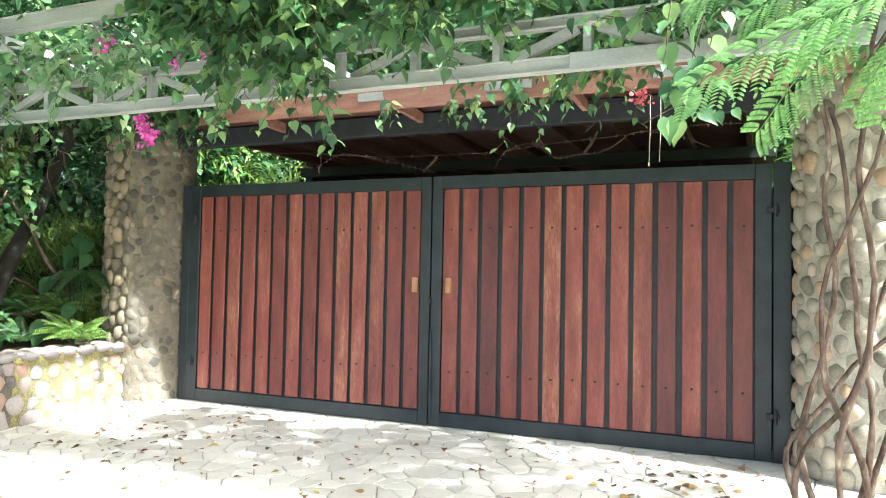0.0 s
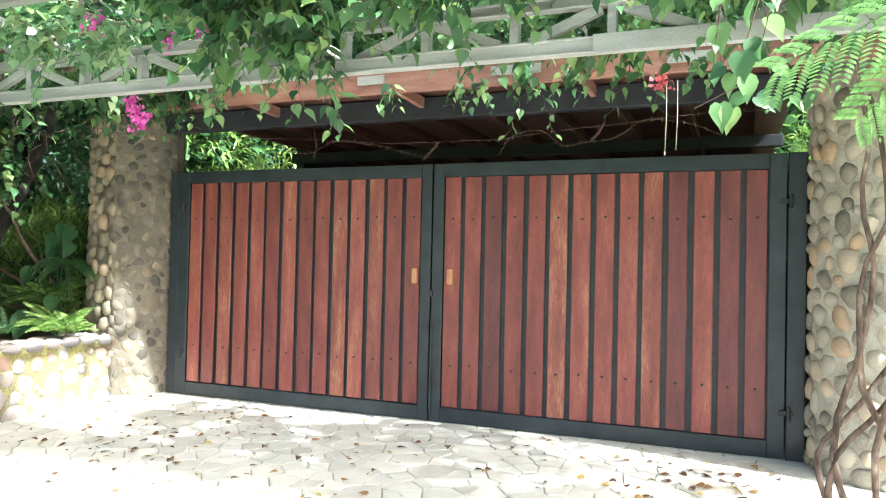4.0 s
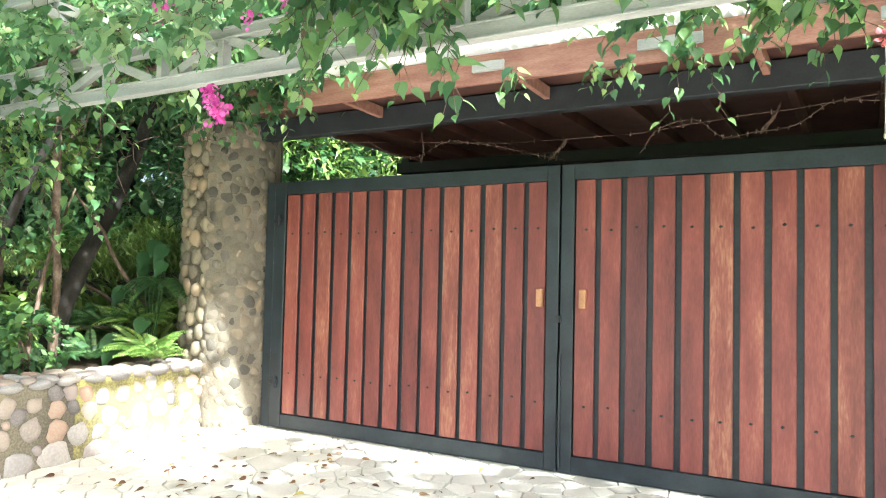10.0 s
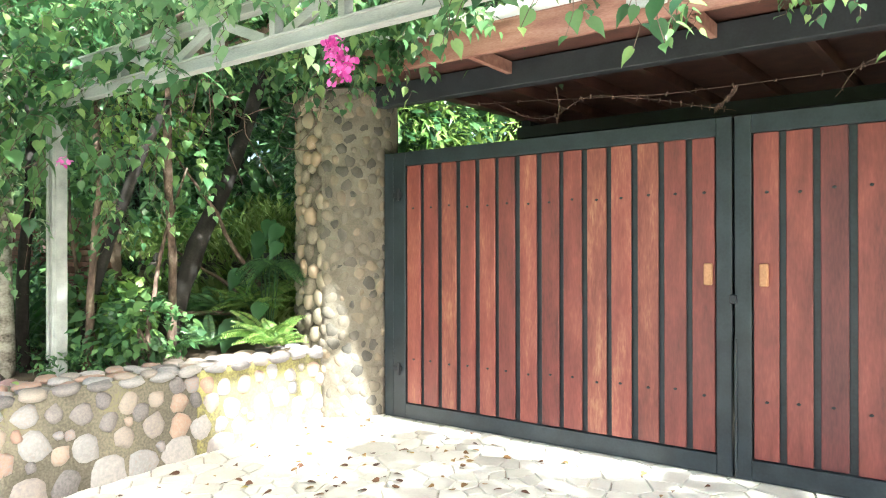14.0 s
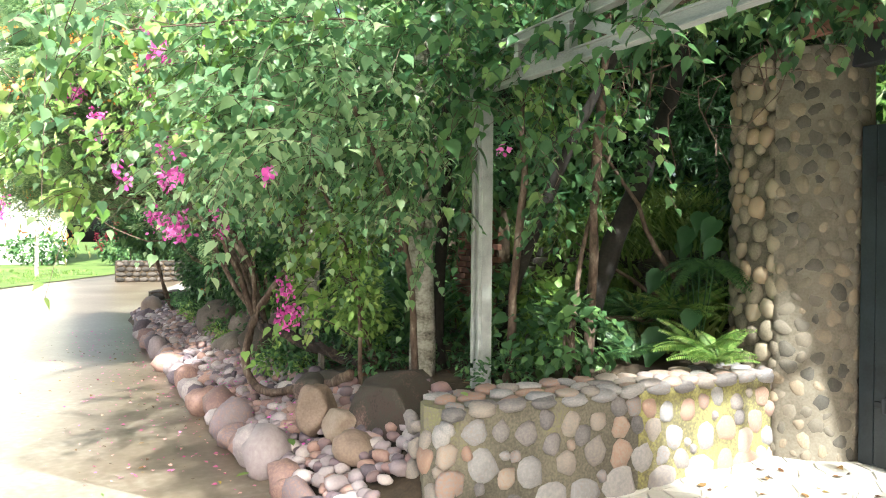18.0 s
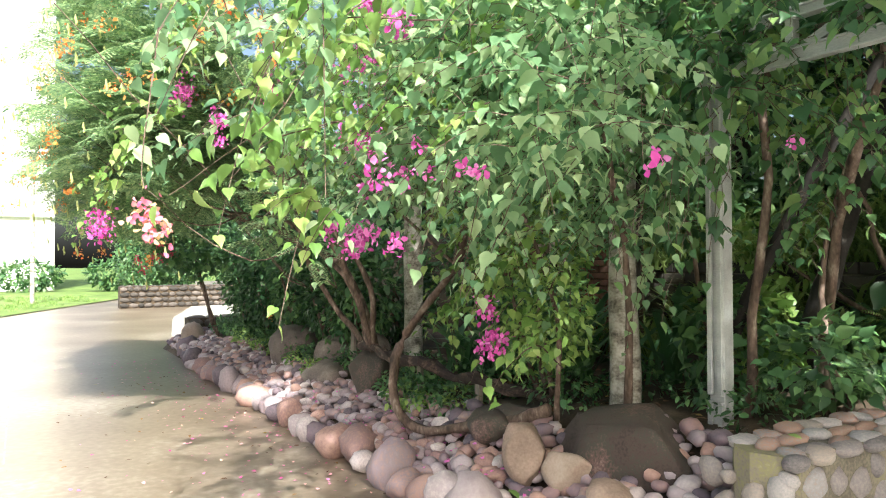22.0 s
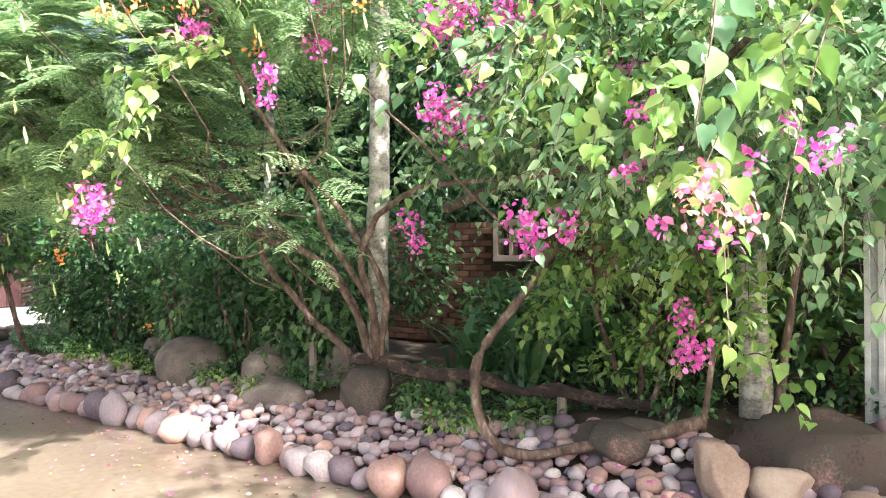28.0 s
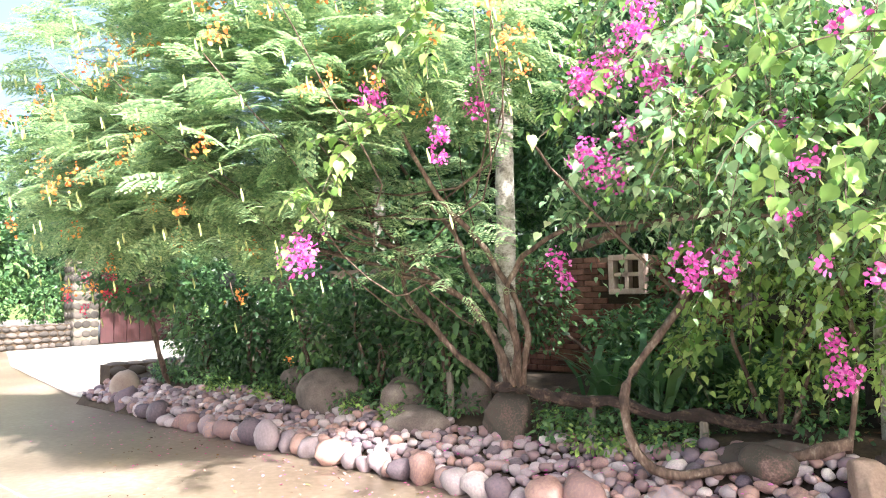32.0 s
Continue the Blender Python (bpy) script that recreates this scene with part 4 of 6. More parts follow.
tagged(np_mesh("stones", v, f, "river_i", border, smooth=True), kind="stuff")


def boulder(x, y, z, rx, ry, rz, seed, mat, label, turn=0, flat=1.0, lump=0.35, square=0.0, facet=0):
    bm = rock(seed, flat, 4 if facet else 3, lump)
    fr = random.Random(seed)
    facets = [(Vector((fr.gauss(0, 1), fr.gauss(0, 1), fr.gauss(0, 1))).normalized(), fr.uniform(0.55, 0.85)) for _ in range(facet)]
    for q in bm.verts:
        if square:
            q.co = Vector([math.copysign(abs(c) ** (1 - square), c) for c in q.co])
        for n in facets:
            over = q.co.dot(n[0]) - n[1]
            if over > 0:
                q.co -= n[0] * over * 0.92
        q.co += 0.03 * Vector(noise.noise_vector(q.co * 3 + Vector((seed, 0, 0))))
    bmesh.ops.transform(bm, matrix=Matrix.Translation((x, y, z)) @ Matrix.Rotation(radians(turn), 4, "Z") @ Matrix.Diagonal((rx, ry, rz, 1)), verts=bm.verts)
    return tagged(part("boulder", bm, mat, None, smooth=True), label, "rock", "boulders in the bed")


boulder(-7.33, 3.95, 0.17, 0.74, 0.4, 0.56, 101, "boulder", "large dark angular mossy boulder beside the palm trunk", 15, 1.0, 0.12, 0.5, 9)
boulder(-7.74, 3.42, 0.25, 0.18, 0.17, 0.21, 102, "palerock", "rounded pinkish boulder on the stone border", facet=7)
boulder(-7.42, 3.56, 0.215, 0.22, 0.17, 0.165, 103, "palerock", "pale cracked oval boulder on the stone border", -15, facet=6)
boulder(-8.45, 3.62, 0.28, 0.2, 0.16, 0.14, 104, "boulder", "small lichen-covered boulder among the stones")
boulder(-8.5, 3.82, 0.2, 0.4, 0.24, 0.25, 105, "boulder", "low pale-topped boulder under the curved branch", 15)
boulder(-6.95, 3.42, 0.17, 0.17, 0.14, 0.13, 106, "palerock", "pinkish stone beside the retaining wall")
boulder(-13.8, 3.85, 0.28, 0.5, 0.3, 0.38, 107, "greyrock", "big smooth grey-brown boulder behind the border")
boulder(-12.75, 4.1, 0.3, 0.34, 0.25, 0.36, 108, "greyrock", "grey pointed boulder among low plants", 30, 1.0, 0.4, facet=8)
boulder(-12.1, 3.75, 0.12, 0.5, 0.28, 0.22, 109, "greyrock", "flat half-buried brown boulder")
boulder(-11.75, 4.25, 0.35, 0.2, 0.2, 0.36, 110, "greyrock", "upright grey rock behind a stake")
boulder(-10.97, 3.72, 0.28, 0.25, 0.17, 0.36, 111, "boulder", "upright flat-faced stone under the log", 10, 1.0, 0.15, 0.5, 4)
boulder(-14.9, 4.2, 0.3, 0.3, 0.25, 0.3, 112, "greyrock", "grey boulder half hidden by leaves")
boulder(-18.6, 3.45, 0.05, 0.3, 0.22, 0.36, 113, "palerock", "upright grey stone at the end of the border")

# ---- logs, stakes and curved branch ----
pts = curve([(-11.1, 3.72, 0.64), (-10.2, 3.7, 0.6), (-9.0, 3.95, 0.5), (-8.3, 4.1, 0.42)], 26, 0.07)
tagged(part("log", tube(pts, [0.034 + 0.02 * abs(math.sin(i * 0.9)) for i in range(26)], 9, rough=0.9), "log"), "dark rotting log lying across stones", "log")
pts = curve([(-9.05, 3.72, 1.55), (-9.25, 3.52, 1.2), (-9.46, 3.34, 0.78), (-9.34, 3.24, 0.36), (-9.08, 3.38, 0.17), (-8.38, 3.68, 0.32), (-7.95, 3.78, 0.48)], 26, 0.02)
loop_branch = pts
tagged(part("stake", tube([(-11.82, 3.93, 0.0), (-11.87, 3.95, 0.4), (-11.9, 3.97, 0.72)], [0.045, 0.042, 0.036], 6, rough=0.3), "driftwood"), "grey weathered wooden stake standing in stones", "stake")
for x, y, h in ((-10.1, 3.9, 0.62), (-14.0, 4.4, 0.95), (-9.05, 3.9, 0.5)):
    tagged(part("stake", tube([(x, y, 0.1), (x, y, h)], [0.04, 0.035], 6, rough=0.3), "driftwood"), "short weathered stake in the bed", "stake")

# ---- old brick wall with a pierced block ----
brick_wall = tagged(part("wall_back", box(-19.5, 6.3, 0.1, -9.7, 6.5, 2.0, 0), "soil"), "old red-brown brick wall behind the planting", "wall", kind="structure")
bk = box(-0.105, -0.03, -0.034, 0.105, 0.03, 0.034, 0.006)
bk_me = bpy.data.meshes.new("brick")
bk.to_mesh(bk_me)
bk.free()
bk_me.materials.append(M["brick"])
count = 0
for r in range(20):
    for c in range(15):
        x, z = -12.9 + 0.22 * c + 0.11 * (r % 2), 0.55 + 0.075 * r
        if abs(x + 10.93) < 0.34 and 1.42 < z < 2.05:
            continue
        if count < 300:
            piece("brick", bk_me, brick_wall, Matrix.Translation((x, 6.29 + random.uniform(-.006, .006), z)))
            count += 1
bm = box(-11.17, 6.16, 1.53, -10.69, 6.3, 1.6, 0.006)
box(-11.17, 6.16, 1.95, -10.69, 6.3, 2.02, 0.006, bm)
box(-11.17, 6.161, 1.6, -11.1, 6.3, 1.95, 0.006, bm)
box(-10.76, 6.161, 1.6, -10.69, 6.3, 1.95, 0.006, bm)
box(-11.1, 6.18, 1.75, -10.76, 6.3, 1.80, 0.004, bm)
box(-10.955, 6.18, 1.6, -10.905, 6.3, 1.95, 0.004, bm)
tagged(part("ventilation_block", bm, "block"), "pierced pinkish ornamental block set in the wall", "block")

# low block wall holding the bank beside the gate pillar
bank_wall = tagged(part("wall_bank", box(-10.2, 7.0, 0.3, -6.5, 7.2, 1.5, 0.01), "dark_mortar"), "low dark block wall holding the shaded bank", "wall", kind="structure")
bk = box(-0.145, -0.025, -0.055, 0.145, 0.025, 0.055, 0.008)
block_me = bpy.data.meshes.new("brick")
bk.to_mesh(block_me)
bk.free()
# bank wall blocks take the same shade-darkened stone
block_me.materials.append(M["shadestone"])
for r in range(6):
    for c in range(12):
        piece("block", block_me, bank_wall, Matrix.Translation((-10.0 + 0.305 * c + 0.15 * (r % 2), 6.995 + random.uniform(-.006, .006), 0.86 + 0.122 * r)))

# ---- far end of the lane ----
bm = bmesh.new()
vs = [bm.verts.new(p) for p in ((-13, -8.4, -0.165), (-28, -1.6, -0.165), (-42, 4.4, -0.165), (-70, 14, -0.165), (-160, 14, -0.165), (-160, -120, -0.165), (-13, -120, -0.165))]
bm.faces.new(vs)
tagged(part("lawn", bm, "lawn"), "sunlit rough lawn beyond the lane", "lawn", kind="structure")
bm = bmesh.new()
vs = [bm.verts.new(p) for p in ((-19.6, 3.1, ROAD_Z - 0.004), (-19.6, 18, ROAD_Z - 0.004), (-80, 30, ROAD_Z - 0.004), (-80, 3.1, ROAD_Z - 0.004))]
bm.faces.new(vs[::-1])
bmesh.ops.recalc_face_normals(bm, faces=bm.faces)
tagged(part("road_bend", bm, "road"), "worn concrete where the lane bends away", "road", kind="structure")
bm = bmesh.new()
vs = [bm.verts.new(p) for p in ((-20.4, 3.35, ROAD_Z + 0.02), (-19.8, 3.7, ROAD_Z + 0.02), (-19.8, 14, -0.1), (-34.5, 14, -0.1), (-34.7, 6.6, ROAD_Z + 0.02), (-28.3, 4.75, ROAD_Z + 0.02))]
bm.faces.new(vs)
bmesh.ops.recalc_face_normals(bm, faces=bm.faces)
tagged(part("driveway", bm, "pale_concrete"), "clean pale concrete side driveway", "driveway", kind="structure")


# far wall stones carry the tree shade in their colour
DSTONES = [rock_mesh("shaded_stone", 140 + i, "shadestone", 0.8, 2, 0.2) for i in range(5)]


def rubble_wall(name, a, b, z0, h, th, label, stone=0.3, seed=1):
    r = random.Random(seed)
    a, b = Vector((*a, 0)), Vector((*b, 0))
    d = (b - a).normalized()
    bm = bar(a + Vector((0, 0, z0 + h / 2)), b + Vector((0, 0, z0 + h / 2)), th, h, 0)
    w = tagged(part(name, bm, "soil"), label, "wall", kind="structure")
    nrm = Vector((d.y, -d.x, 0))
    if nrm.dot(Vector((-6, -1, 0)) - a) < 0:
        nrm = -nrm
    rows = max(1, round(h / (stone * 0.72)))
    for k in range(rows + 1):
        s = 0.0
        while s < (b - a).length:
            l = stone * r.uniform(0.7, 1.3)
            off = nrm * th * 0.5 if k < rows else Vector((0, 0, 0))
            m = Matrix.Translation(a + d * (s + l / 2) + off + Vector((0, 0, z0 + h * (k + 0.5) / rows if k < rows else z0 + h))) @ Matrix.Rotation(math.atan2(d.y, d.x), 4, "Z") @ Matrix.Diagonal((l * 0.52, 0.08 if k < rows else th * 0.5, h / rows * 0.56 if k < rows else 0.06, 1))
            piece("stone", r.choice(DSTONES), w, m)
            s += l
    return w


rubble_wall("side_wall_near", (-19.5, 3.5), (-19.6, 9.0), -0.2, 0.62, 0.4, "low dry stone wall at the bend of the border", 0.34, 4)
rubble_wall("side_wall_far", (-35.0, 3.9), (-35.2, 8.8), -0.2, 0.85, 0.45, "low rubble wall beyond the side driveway", 0.3, 5)
fp = tagged(part("far_pillar", box(-35.6, 8.8, -0.2, -34.7, 9.7, 3.1, 0.03), "moss_mortar"), "square rubble gate pillar beside a dark red gate", "pillar")
r = random.Random(9)
for k in range(9):
    for s in range(3):
        for face in (0, 1):
            p = (-34.69, 8.94 + 0.3 * s, -0.05 + 0.34 * k) if face else (-35.45 + 0.3 * s, 8.79, -0.05 + 0.34 * k)
            piece("stone", r.choice(DSTONES), fp, Matrix.Translation(p) @ Matrix.Diagonal((0.05 if face else 0.16, 0.16 if face else 0.05, 0.17, 1)))
fg = thing("far_gate", (-34.6, 11.5, 0), "dark red boarded gate at the side driveway", "gate")
for i in range(8):
    part("board", box(-34.63, 9.72 + 0.5 * i, -0.1, -34.57, 10.2 + 0.5 * i, 2.6, 0.01), "darkred", fg)
part("frame_rail", box(-34.66, 9.72, 2.6, -34.55, 13.75, 2.72, 0.01), "darkred", fg)
house = thing("house", (-62, -8, 0), "white plastered house beyond the lawn, overtall as a white sky backdrop", "house")
# wall raised to 22 m so its white stands for bright sky
part("wall", box(-70, -34, -0.2, -58, 2.5, 22, 0), "plaster", house)
part("roof", box(-71, -35, 22, -57, 3.5, 22.4, 0.05), "roofing", house)
part("ledge", box(-58.0, -34, 4.6, -57.7, 2.5, 4.85, 0.02), "plaster", house)
for i in range(4):
    w = part("window", box(-58.06, -4.0 + 0.62 * i, 5.3, -57.97, -3.55 + 0.62 * i, 6.1, 0.01), "plaster", house)
    part("pane", box(-57.98, -3.96 + 0.62 * i, 5.34, -57.95, -3.59 + 0.62 * i, 6.06, 0), "black", w)
tagged(part("utility_pole", tube([(-40, 1.0, -0.2), (-40, 1.0, 7)], 0.09, 8), "palmbark"), "thin pale utility pole beside the lawn", "pole")

# ---- plants ----
def trunk_of(parent, points, r0, r1, mat="bark", n=14, wobble=0.03, seed=0, name="trunk", sides=9):
    return part(name, tube(curve(points, n, wobble, seed), taper(n, r0, r1), sides, rough=0.3), mat, parent, smooth=True)


def areca(x, y, z, h, r, label, lean=(0, 0), seed=0):
    t = thing("palm_tree", (x, y, z), label, "palm tree")
    top = (x + lean[0], y + lean[1], z + h)
    tr = trunk_of(t, [(x, y, z - 0.1), (x + lean[0] * .4, y + lean[1] * .4, z + h * .5), top], r, r * 0.75, "palmbark", 20, 0.02, seed)
    sets = []
    for i in range(11):
        a = math.tau * i / 11 + seed
        d = np.array((math.cos(a), math.sin(a), 0.45 + 0.3 * (i % 3)))
        v, f = strew(FERN, [top], [d], [(0, 0, 1)], [2.6])
        sets.append((v, f))
    np_mesh("crown", *join(sets), "leaf_mid", t)
    return t


areca(-7.76, 4.34, 0.4, 5.6, 0.105, "palm tree with a pale lichen-spotted trunk by a boulder", (-0.15, 0.1), 1)
areca(-11.6, 4.62, 0.3, 6.6, 0.12, "tall slender palm with a white-blotched trunk", (0.05, 0.0), 2)
areca(-16.4, 7.1, 0.3, 7.0, 0.12, "palm tree with a ringed grey trunk behind shrubs", (0.0, 0.1), 3)

# bougainvillea of the bed
boug = thing("bougainvillea", (-9.0, 3.8, 0.2), "sprawling bougainvillea arching over the stone border with magenta bracts", "bougainvillea")
part("looping_stem", tube(loop_branch, taper(26, 0.03, 0.044), 10, rough=0.55), "bark", boug, "thick looping brown stem", True)
trunk_of(boug, [(-8.0, 3.9, 0.3), (-7.9, 3.8, 1.2), (-8.1, 3.5, 2.2), (-8.3, 3.0, 3.0)], 0.02, 0.012, seed=3)
trunk_of(boug, [(-9.1, 3.72, 1.5), (-8.7, 3.6, 2.0), (-8.0, 3.2, 2.4), (-7.3, 2.5, 2.6)], 0.045, 0.02, seed=4, name="branch")
trunk_of(boug, [(-10.3, 4.1, 2.0), (-9.6, 3.9, 2.15), (-8.8, 3.8, 2.2), (-8.0, 3.6, 2.3)], 0.05, 0.035, seed=5, name="branch")
trunk_of(boug, [(-9.1, 3.72, 1.5), (-9.6, 3.0, 2.3), (-9.4, 2.0, 2.6)], 0.014, 0.007, seed=6, name="branch")
trunk_of(boug, [(-7.6, 4.2, 0.5), (-7.4, 4.0, 1.6), (-7.0, 3.3, 2.8)], 0.03, 0.015, seed=7, name="branch")


def bush(parent, masses, shape, mat, name="leaves"):
    np_mesh(name, *join([cloud(shape, *m) for m in masses]), mat, parent)


def boughs(parent, boxes, shape, mat, size, leaves=16, droop=0.5, way=(0, -1, 0.3), loose=0.9, tw="bark"):
    """Shoots started at random in each box (corner, corner, number, length)."""
    sets, lines = [], []
    for a, b, n, ln in boxes:
        a, b = np.array(a, float), np.array(b, float)
        st = a + rng.random((n, 3)) * (b - a)
        wy = unit(np.array(way, float) + rng.normal(size=(n, 3)) * loose)
        s, l = sprays(shape, st, wy, ln * (0.6 + 0.8 * rng.random(n)), leaves, size, droop)
        sets.append(s)
        lines += l
    np_mesh("leaves", *join(sets), mat, parent)
    np_mesh("shoots", *twigs(lines), tw, parent)


boughs(boug, [((-8.6, 3.0, 2.2), (-6.8, 4.1, 4.6), 290, 0.7), ((-10.1, 3.7, 2.3), (-8.5, 4.6, 4.8), 240, 0.65), ((-10.0, 3.2, 2.15), (-8.5, 3.7, 2.7), 60, 0.5), ((-8.7, 2.4, 2.0), (-6.3, 3.3, 3.3), 260, 0.6), ((-8.2, 1.2, 2.4), (-6.3, 2.0, 3.2), 22, 0.55), ((-8.6, 3.5, 1.6), (-7.0, 4.4, 2.6), 70, 0.6)], HEART, "leaf_boug", 0.088, 14, 0.42, (0.1, -0.8, 0.1), 0.9)
boughs(boug, [((-7.4, 1.3, 2.2), (-6.7, 1.8, 2.8), 4, 0.45), ((-7.35, 1.7, 1.75), (-7.2, 2.0, 1.95), 6, 0.35), ((-10.42, 1.6, 2.75), (-10.25, 1.75, 3.0), 4, 0.5), ((-10.55, 1.3, 2.35), (-10.4, 1.45, 2.65), 4, 0.42), ((-10.7, 1.12, 2.1), (-10.6, 1.22, 2.35), 3, 0.3), ((-10.2, 1.7, 3.3), (-10.0, 1.9, 3.8), 7, 0.5), ((-9.2, 3.4, 1.1), (-7.4, 3.8, 2.1), 34, 0.36), ((-9.0, 2.9, 2.5), (-7.6, 3.3, 3.4), 40, 0.7), ((-8.4, 2.1, 2.2), (-6.6, 2.7, 3.4), 34, 0.5), ((-9.9, 3.2, 3.2), (-8.6, 3.6, 4.4), 36, 0.6)], HEART, "leaf_lime", 0.088, 11, 0.6, (0.0, -0.5, -0.2), 0.55)


def leafy(parent, points, n, mat, size, r=0.006):
    """One arching branch thick with leaves."""
    ln = np.array(curve(points, 26, 0.03))
    k = rng.integers(1, 25, n)
    p = ln[k] + rng.normal(size=(n, 3)) * 0.05
    al = rng.normal(size=(n, 3)) * 0.6 + (0, -0.2, -0.7)
    np_mesh("leaves", *strew(HEART, p, al, rng.normal(size=(n, 3)) * 0.5 + (0.3, -0.7, 0.6), size * (0.6 + 0.7 * rng.random(n))), mat, parent)
    np_mesh("twig", *twigs([ln], r, r * 0.4), "bark", parent)


leafy(boug, [(-6.5, 3.3, 2.95), (-6.6, 2.5, 2.85), (-6.69, 1.78, 2.66), (-7.0, 1.5, 2.2), (-7.06, 1.05, 1.82)], 64, "leaf_lime", 0.085)
leafy(boug, [(-7.0, 3.2, 3.1), (-6.9, 2.3, 2.9), (-6.85, 1.6, 2.9)], 34, "leaf_boug", 0.085)
leafy(boug, [(-7.2, 3.2, 2.5), (-6.8, 2.8, 2.6), (-6.5, 2.6, 2.3), (-6.4, 2.5, 1.95)], 70, "leaf_boug", 0.085)
leafy(boug, [(-7.5, 2.0, 2.3), (-7.4, 1.6, 2.15), (-7.34, 1.38, 1.92)], 34, "leaf_lime", 0.085)
leafy(boug, [(-7.9, 2.6, 2.5), (-7.8, 2.0, 2.3), (-7.7, 1.6, 1.95)], 40, "leaf_lime", 0.085)
leafy(boug, [(-7.75, 3.75, 0.8), (-7.52, 3.35, 1.0), (-7.3, 3.0, 0.94), (-7.12, 2.72, 0.76)], 44, "leaf_lime", 0.068)
leafy(boug, [(-6.8, 2.3, 2.7), (-7.4, 1.95, 2.8), (-8.0, 1.75, 2.65), (-8.4, 1.65, 2.4)], 46, "leaf_lime", 0.085)
leafy(boug, [(-8.2, 3.0, 3.0), (-8.5, 2.5, 3.1), (-9.0, 2.2, 2.9), (-9.3, 2.0, 2.6)], 46, "leaf_lime", 0.085)
leafy(boug, [(-7.03, 1.05, 2.9), (-7.0, 0.98, 2.4), (-7.05, 0.95, 1.85)], 22, "leaf_boug", 0.075)


def bracts(parent, mat, spots, label):
    for x, y, z, s, n in spots:
        np_mesh("bract_cluster", *cluster((x, y, z), int(n * 1.7), (s * 0.8, s * 0.65, s * 0.8), 0.036 if mat != "bract_pale" else 0.032), mat, parent, label)


bracts(boug, "bract", [(-7.81, 3.2, 1.0, 0.14, 70), (-7.87, 3.2, 1.22, 0.10, 34), (-10.7, 1.1, 1.88, 0.17, 100), (-10.71, 1.78, 3.09, 0.16, 80), (-10.19, 1.98, 2.76, 0.12, 50), (-10.2, 2.0, 2.6, 0.08, 20), (-10.19, 2.43, 3.05, 0.13, 50), (-10.15, 2.43, 3.3, 0.10, 24)], "magenta papery bracts")
bracts(boug, "bract", [(-9.5, 2.95, 3.22, 0.2, 150), (-9.25, 2.9, 3.28, 0.17, 100), (-9.05, 2.9, 3.5, 0.18, 110), (-8.85, 2.85, 3.12, 0.2, 110), (-8.95, 2.85, 3.7, 0.14, 60), (-8.6, 2.85, 3.3, 0.14, 60), (-9.45, 2.9, 2.62, 0.2, 110), (-9.25, 2.85, 2.45, 0.17, 70), (-9.1, 2.85, 2.75, 0.14, 40), (-9.91, 3.12, 1.83, 0.14, 40), (-9.85, 3.1, 1.68, 0.1, 22), (-8.25, 2.45, 1.73, 0.12, 36), (-8.5, 2.5, 1.66, 0.13, 36)], "magenta papery bracts")
bracts(boug, "bract", [(-8.1, 3.1, 2.11, 0.14, 30), (-6.93, 1.97, 1.95, 0.10, 18), (-7.75, 2.3, 2.25, 0.12, 26), (-8.46, 2.3, 1.77, 0.12, 30), (-7.42, 2.3, 1.64, 0.08, 16), (-7.68, 2.3, 1.71, 0.06, 12), (-7.84, 2.3, 1.99, 0.07, 12), (-7.25, 2.25, 2.0, 0.08, 14), (-7.08, 2.25, 2.13, 0.06, 8), (-6.87, 2.2, 1.97, 0.05, 8), (-6.54, 2.2, 1.96, 0.06, 8), (-6.4, 2.2, 1.91, 0.05, 8), (-7.5, 2.2, 3.0, 0.12, 30), (-7.15, 2.2, 2.78, 0.1, 24), (-5.7, 2.5, 1.9, 0.05, 8), (-8.0, 2.7, 2.6, 0.1, 18), (-8.6, 2.8, 2.9, 0.1, 20)], "scattered magenta bracts")
bracts(boug, "bract_pale", [(-7.05, 0.96, 1.72, 0.1, 42), (-6.94, 1.0, 1.66, 0.07, 16)], "pale pink and cream bracts")
np_mesh("yellow_leaf", *strew(HEART, [(-6.95, 0.98, 1.76)], [(0.1, -0.1, -1)], [(0.3, -1, 0.2)], [0.085]), "leaf_lime", boug, "single yellowing leaf")

# peacock flower shrub
pea = thing("peacock_flower_shrub", (-10.75, 3.7, 0.6), "feathery peacock flower shrub with orange flowers and pods", "shrub")
HUB = (-10.75, 3.7, 0.62)
for k, pts in enumerate(([HUB, (-10.62, 3.42, 1.3), (-10.5, 3.3, 1.75), (-10.2, 3.2, 2.0), (-9.3, 3.3, 2.13), (-8.0, 2.6, 2.0)], [HUB, (-10.7, 3.5, 1.2), (-11.1, 3.3, 1.9), (-11.58, 3.1, 2.73), (-12.2, 2.4, 3.5)], [HUB, (-11.0, 3.6, 1.1), (-11.4, 3.3, 1.7), (-12.4, 2.7, 2.5), (-13.4, 2.0, 3.0)], [(-10.9, 3.9, 0.4), (-11.3, 3.6, 1.5), (-12.9, 2.8, 2.1), (-14.4, 2.0, 2.8)], [HUB, (-10.6, 3.5, 1.5), (-10.9, 2.6, 2.6), (-10.8, 1.9, 3.4)], [(-11.0, 3.8, 0.5), (-11.9, 3.5, 1.4), (-12.0, 3.2, 2.2), (-11.9, 2.2, 3.2)])):
    trunk_of(pea, pts, 0.036, 0.013, "bark", 20, 0.09, k, "stem")


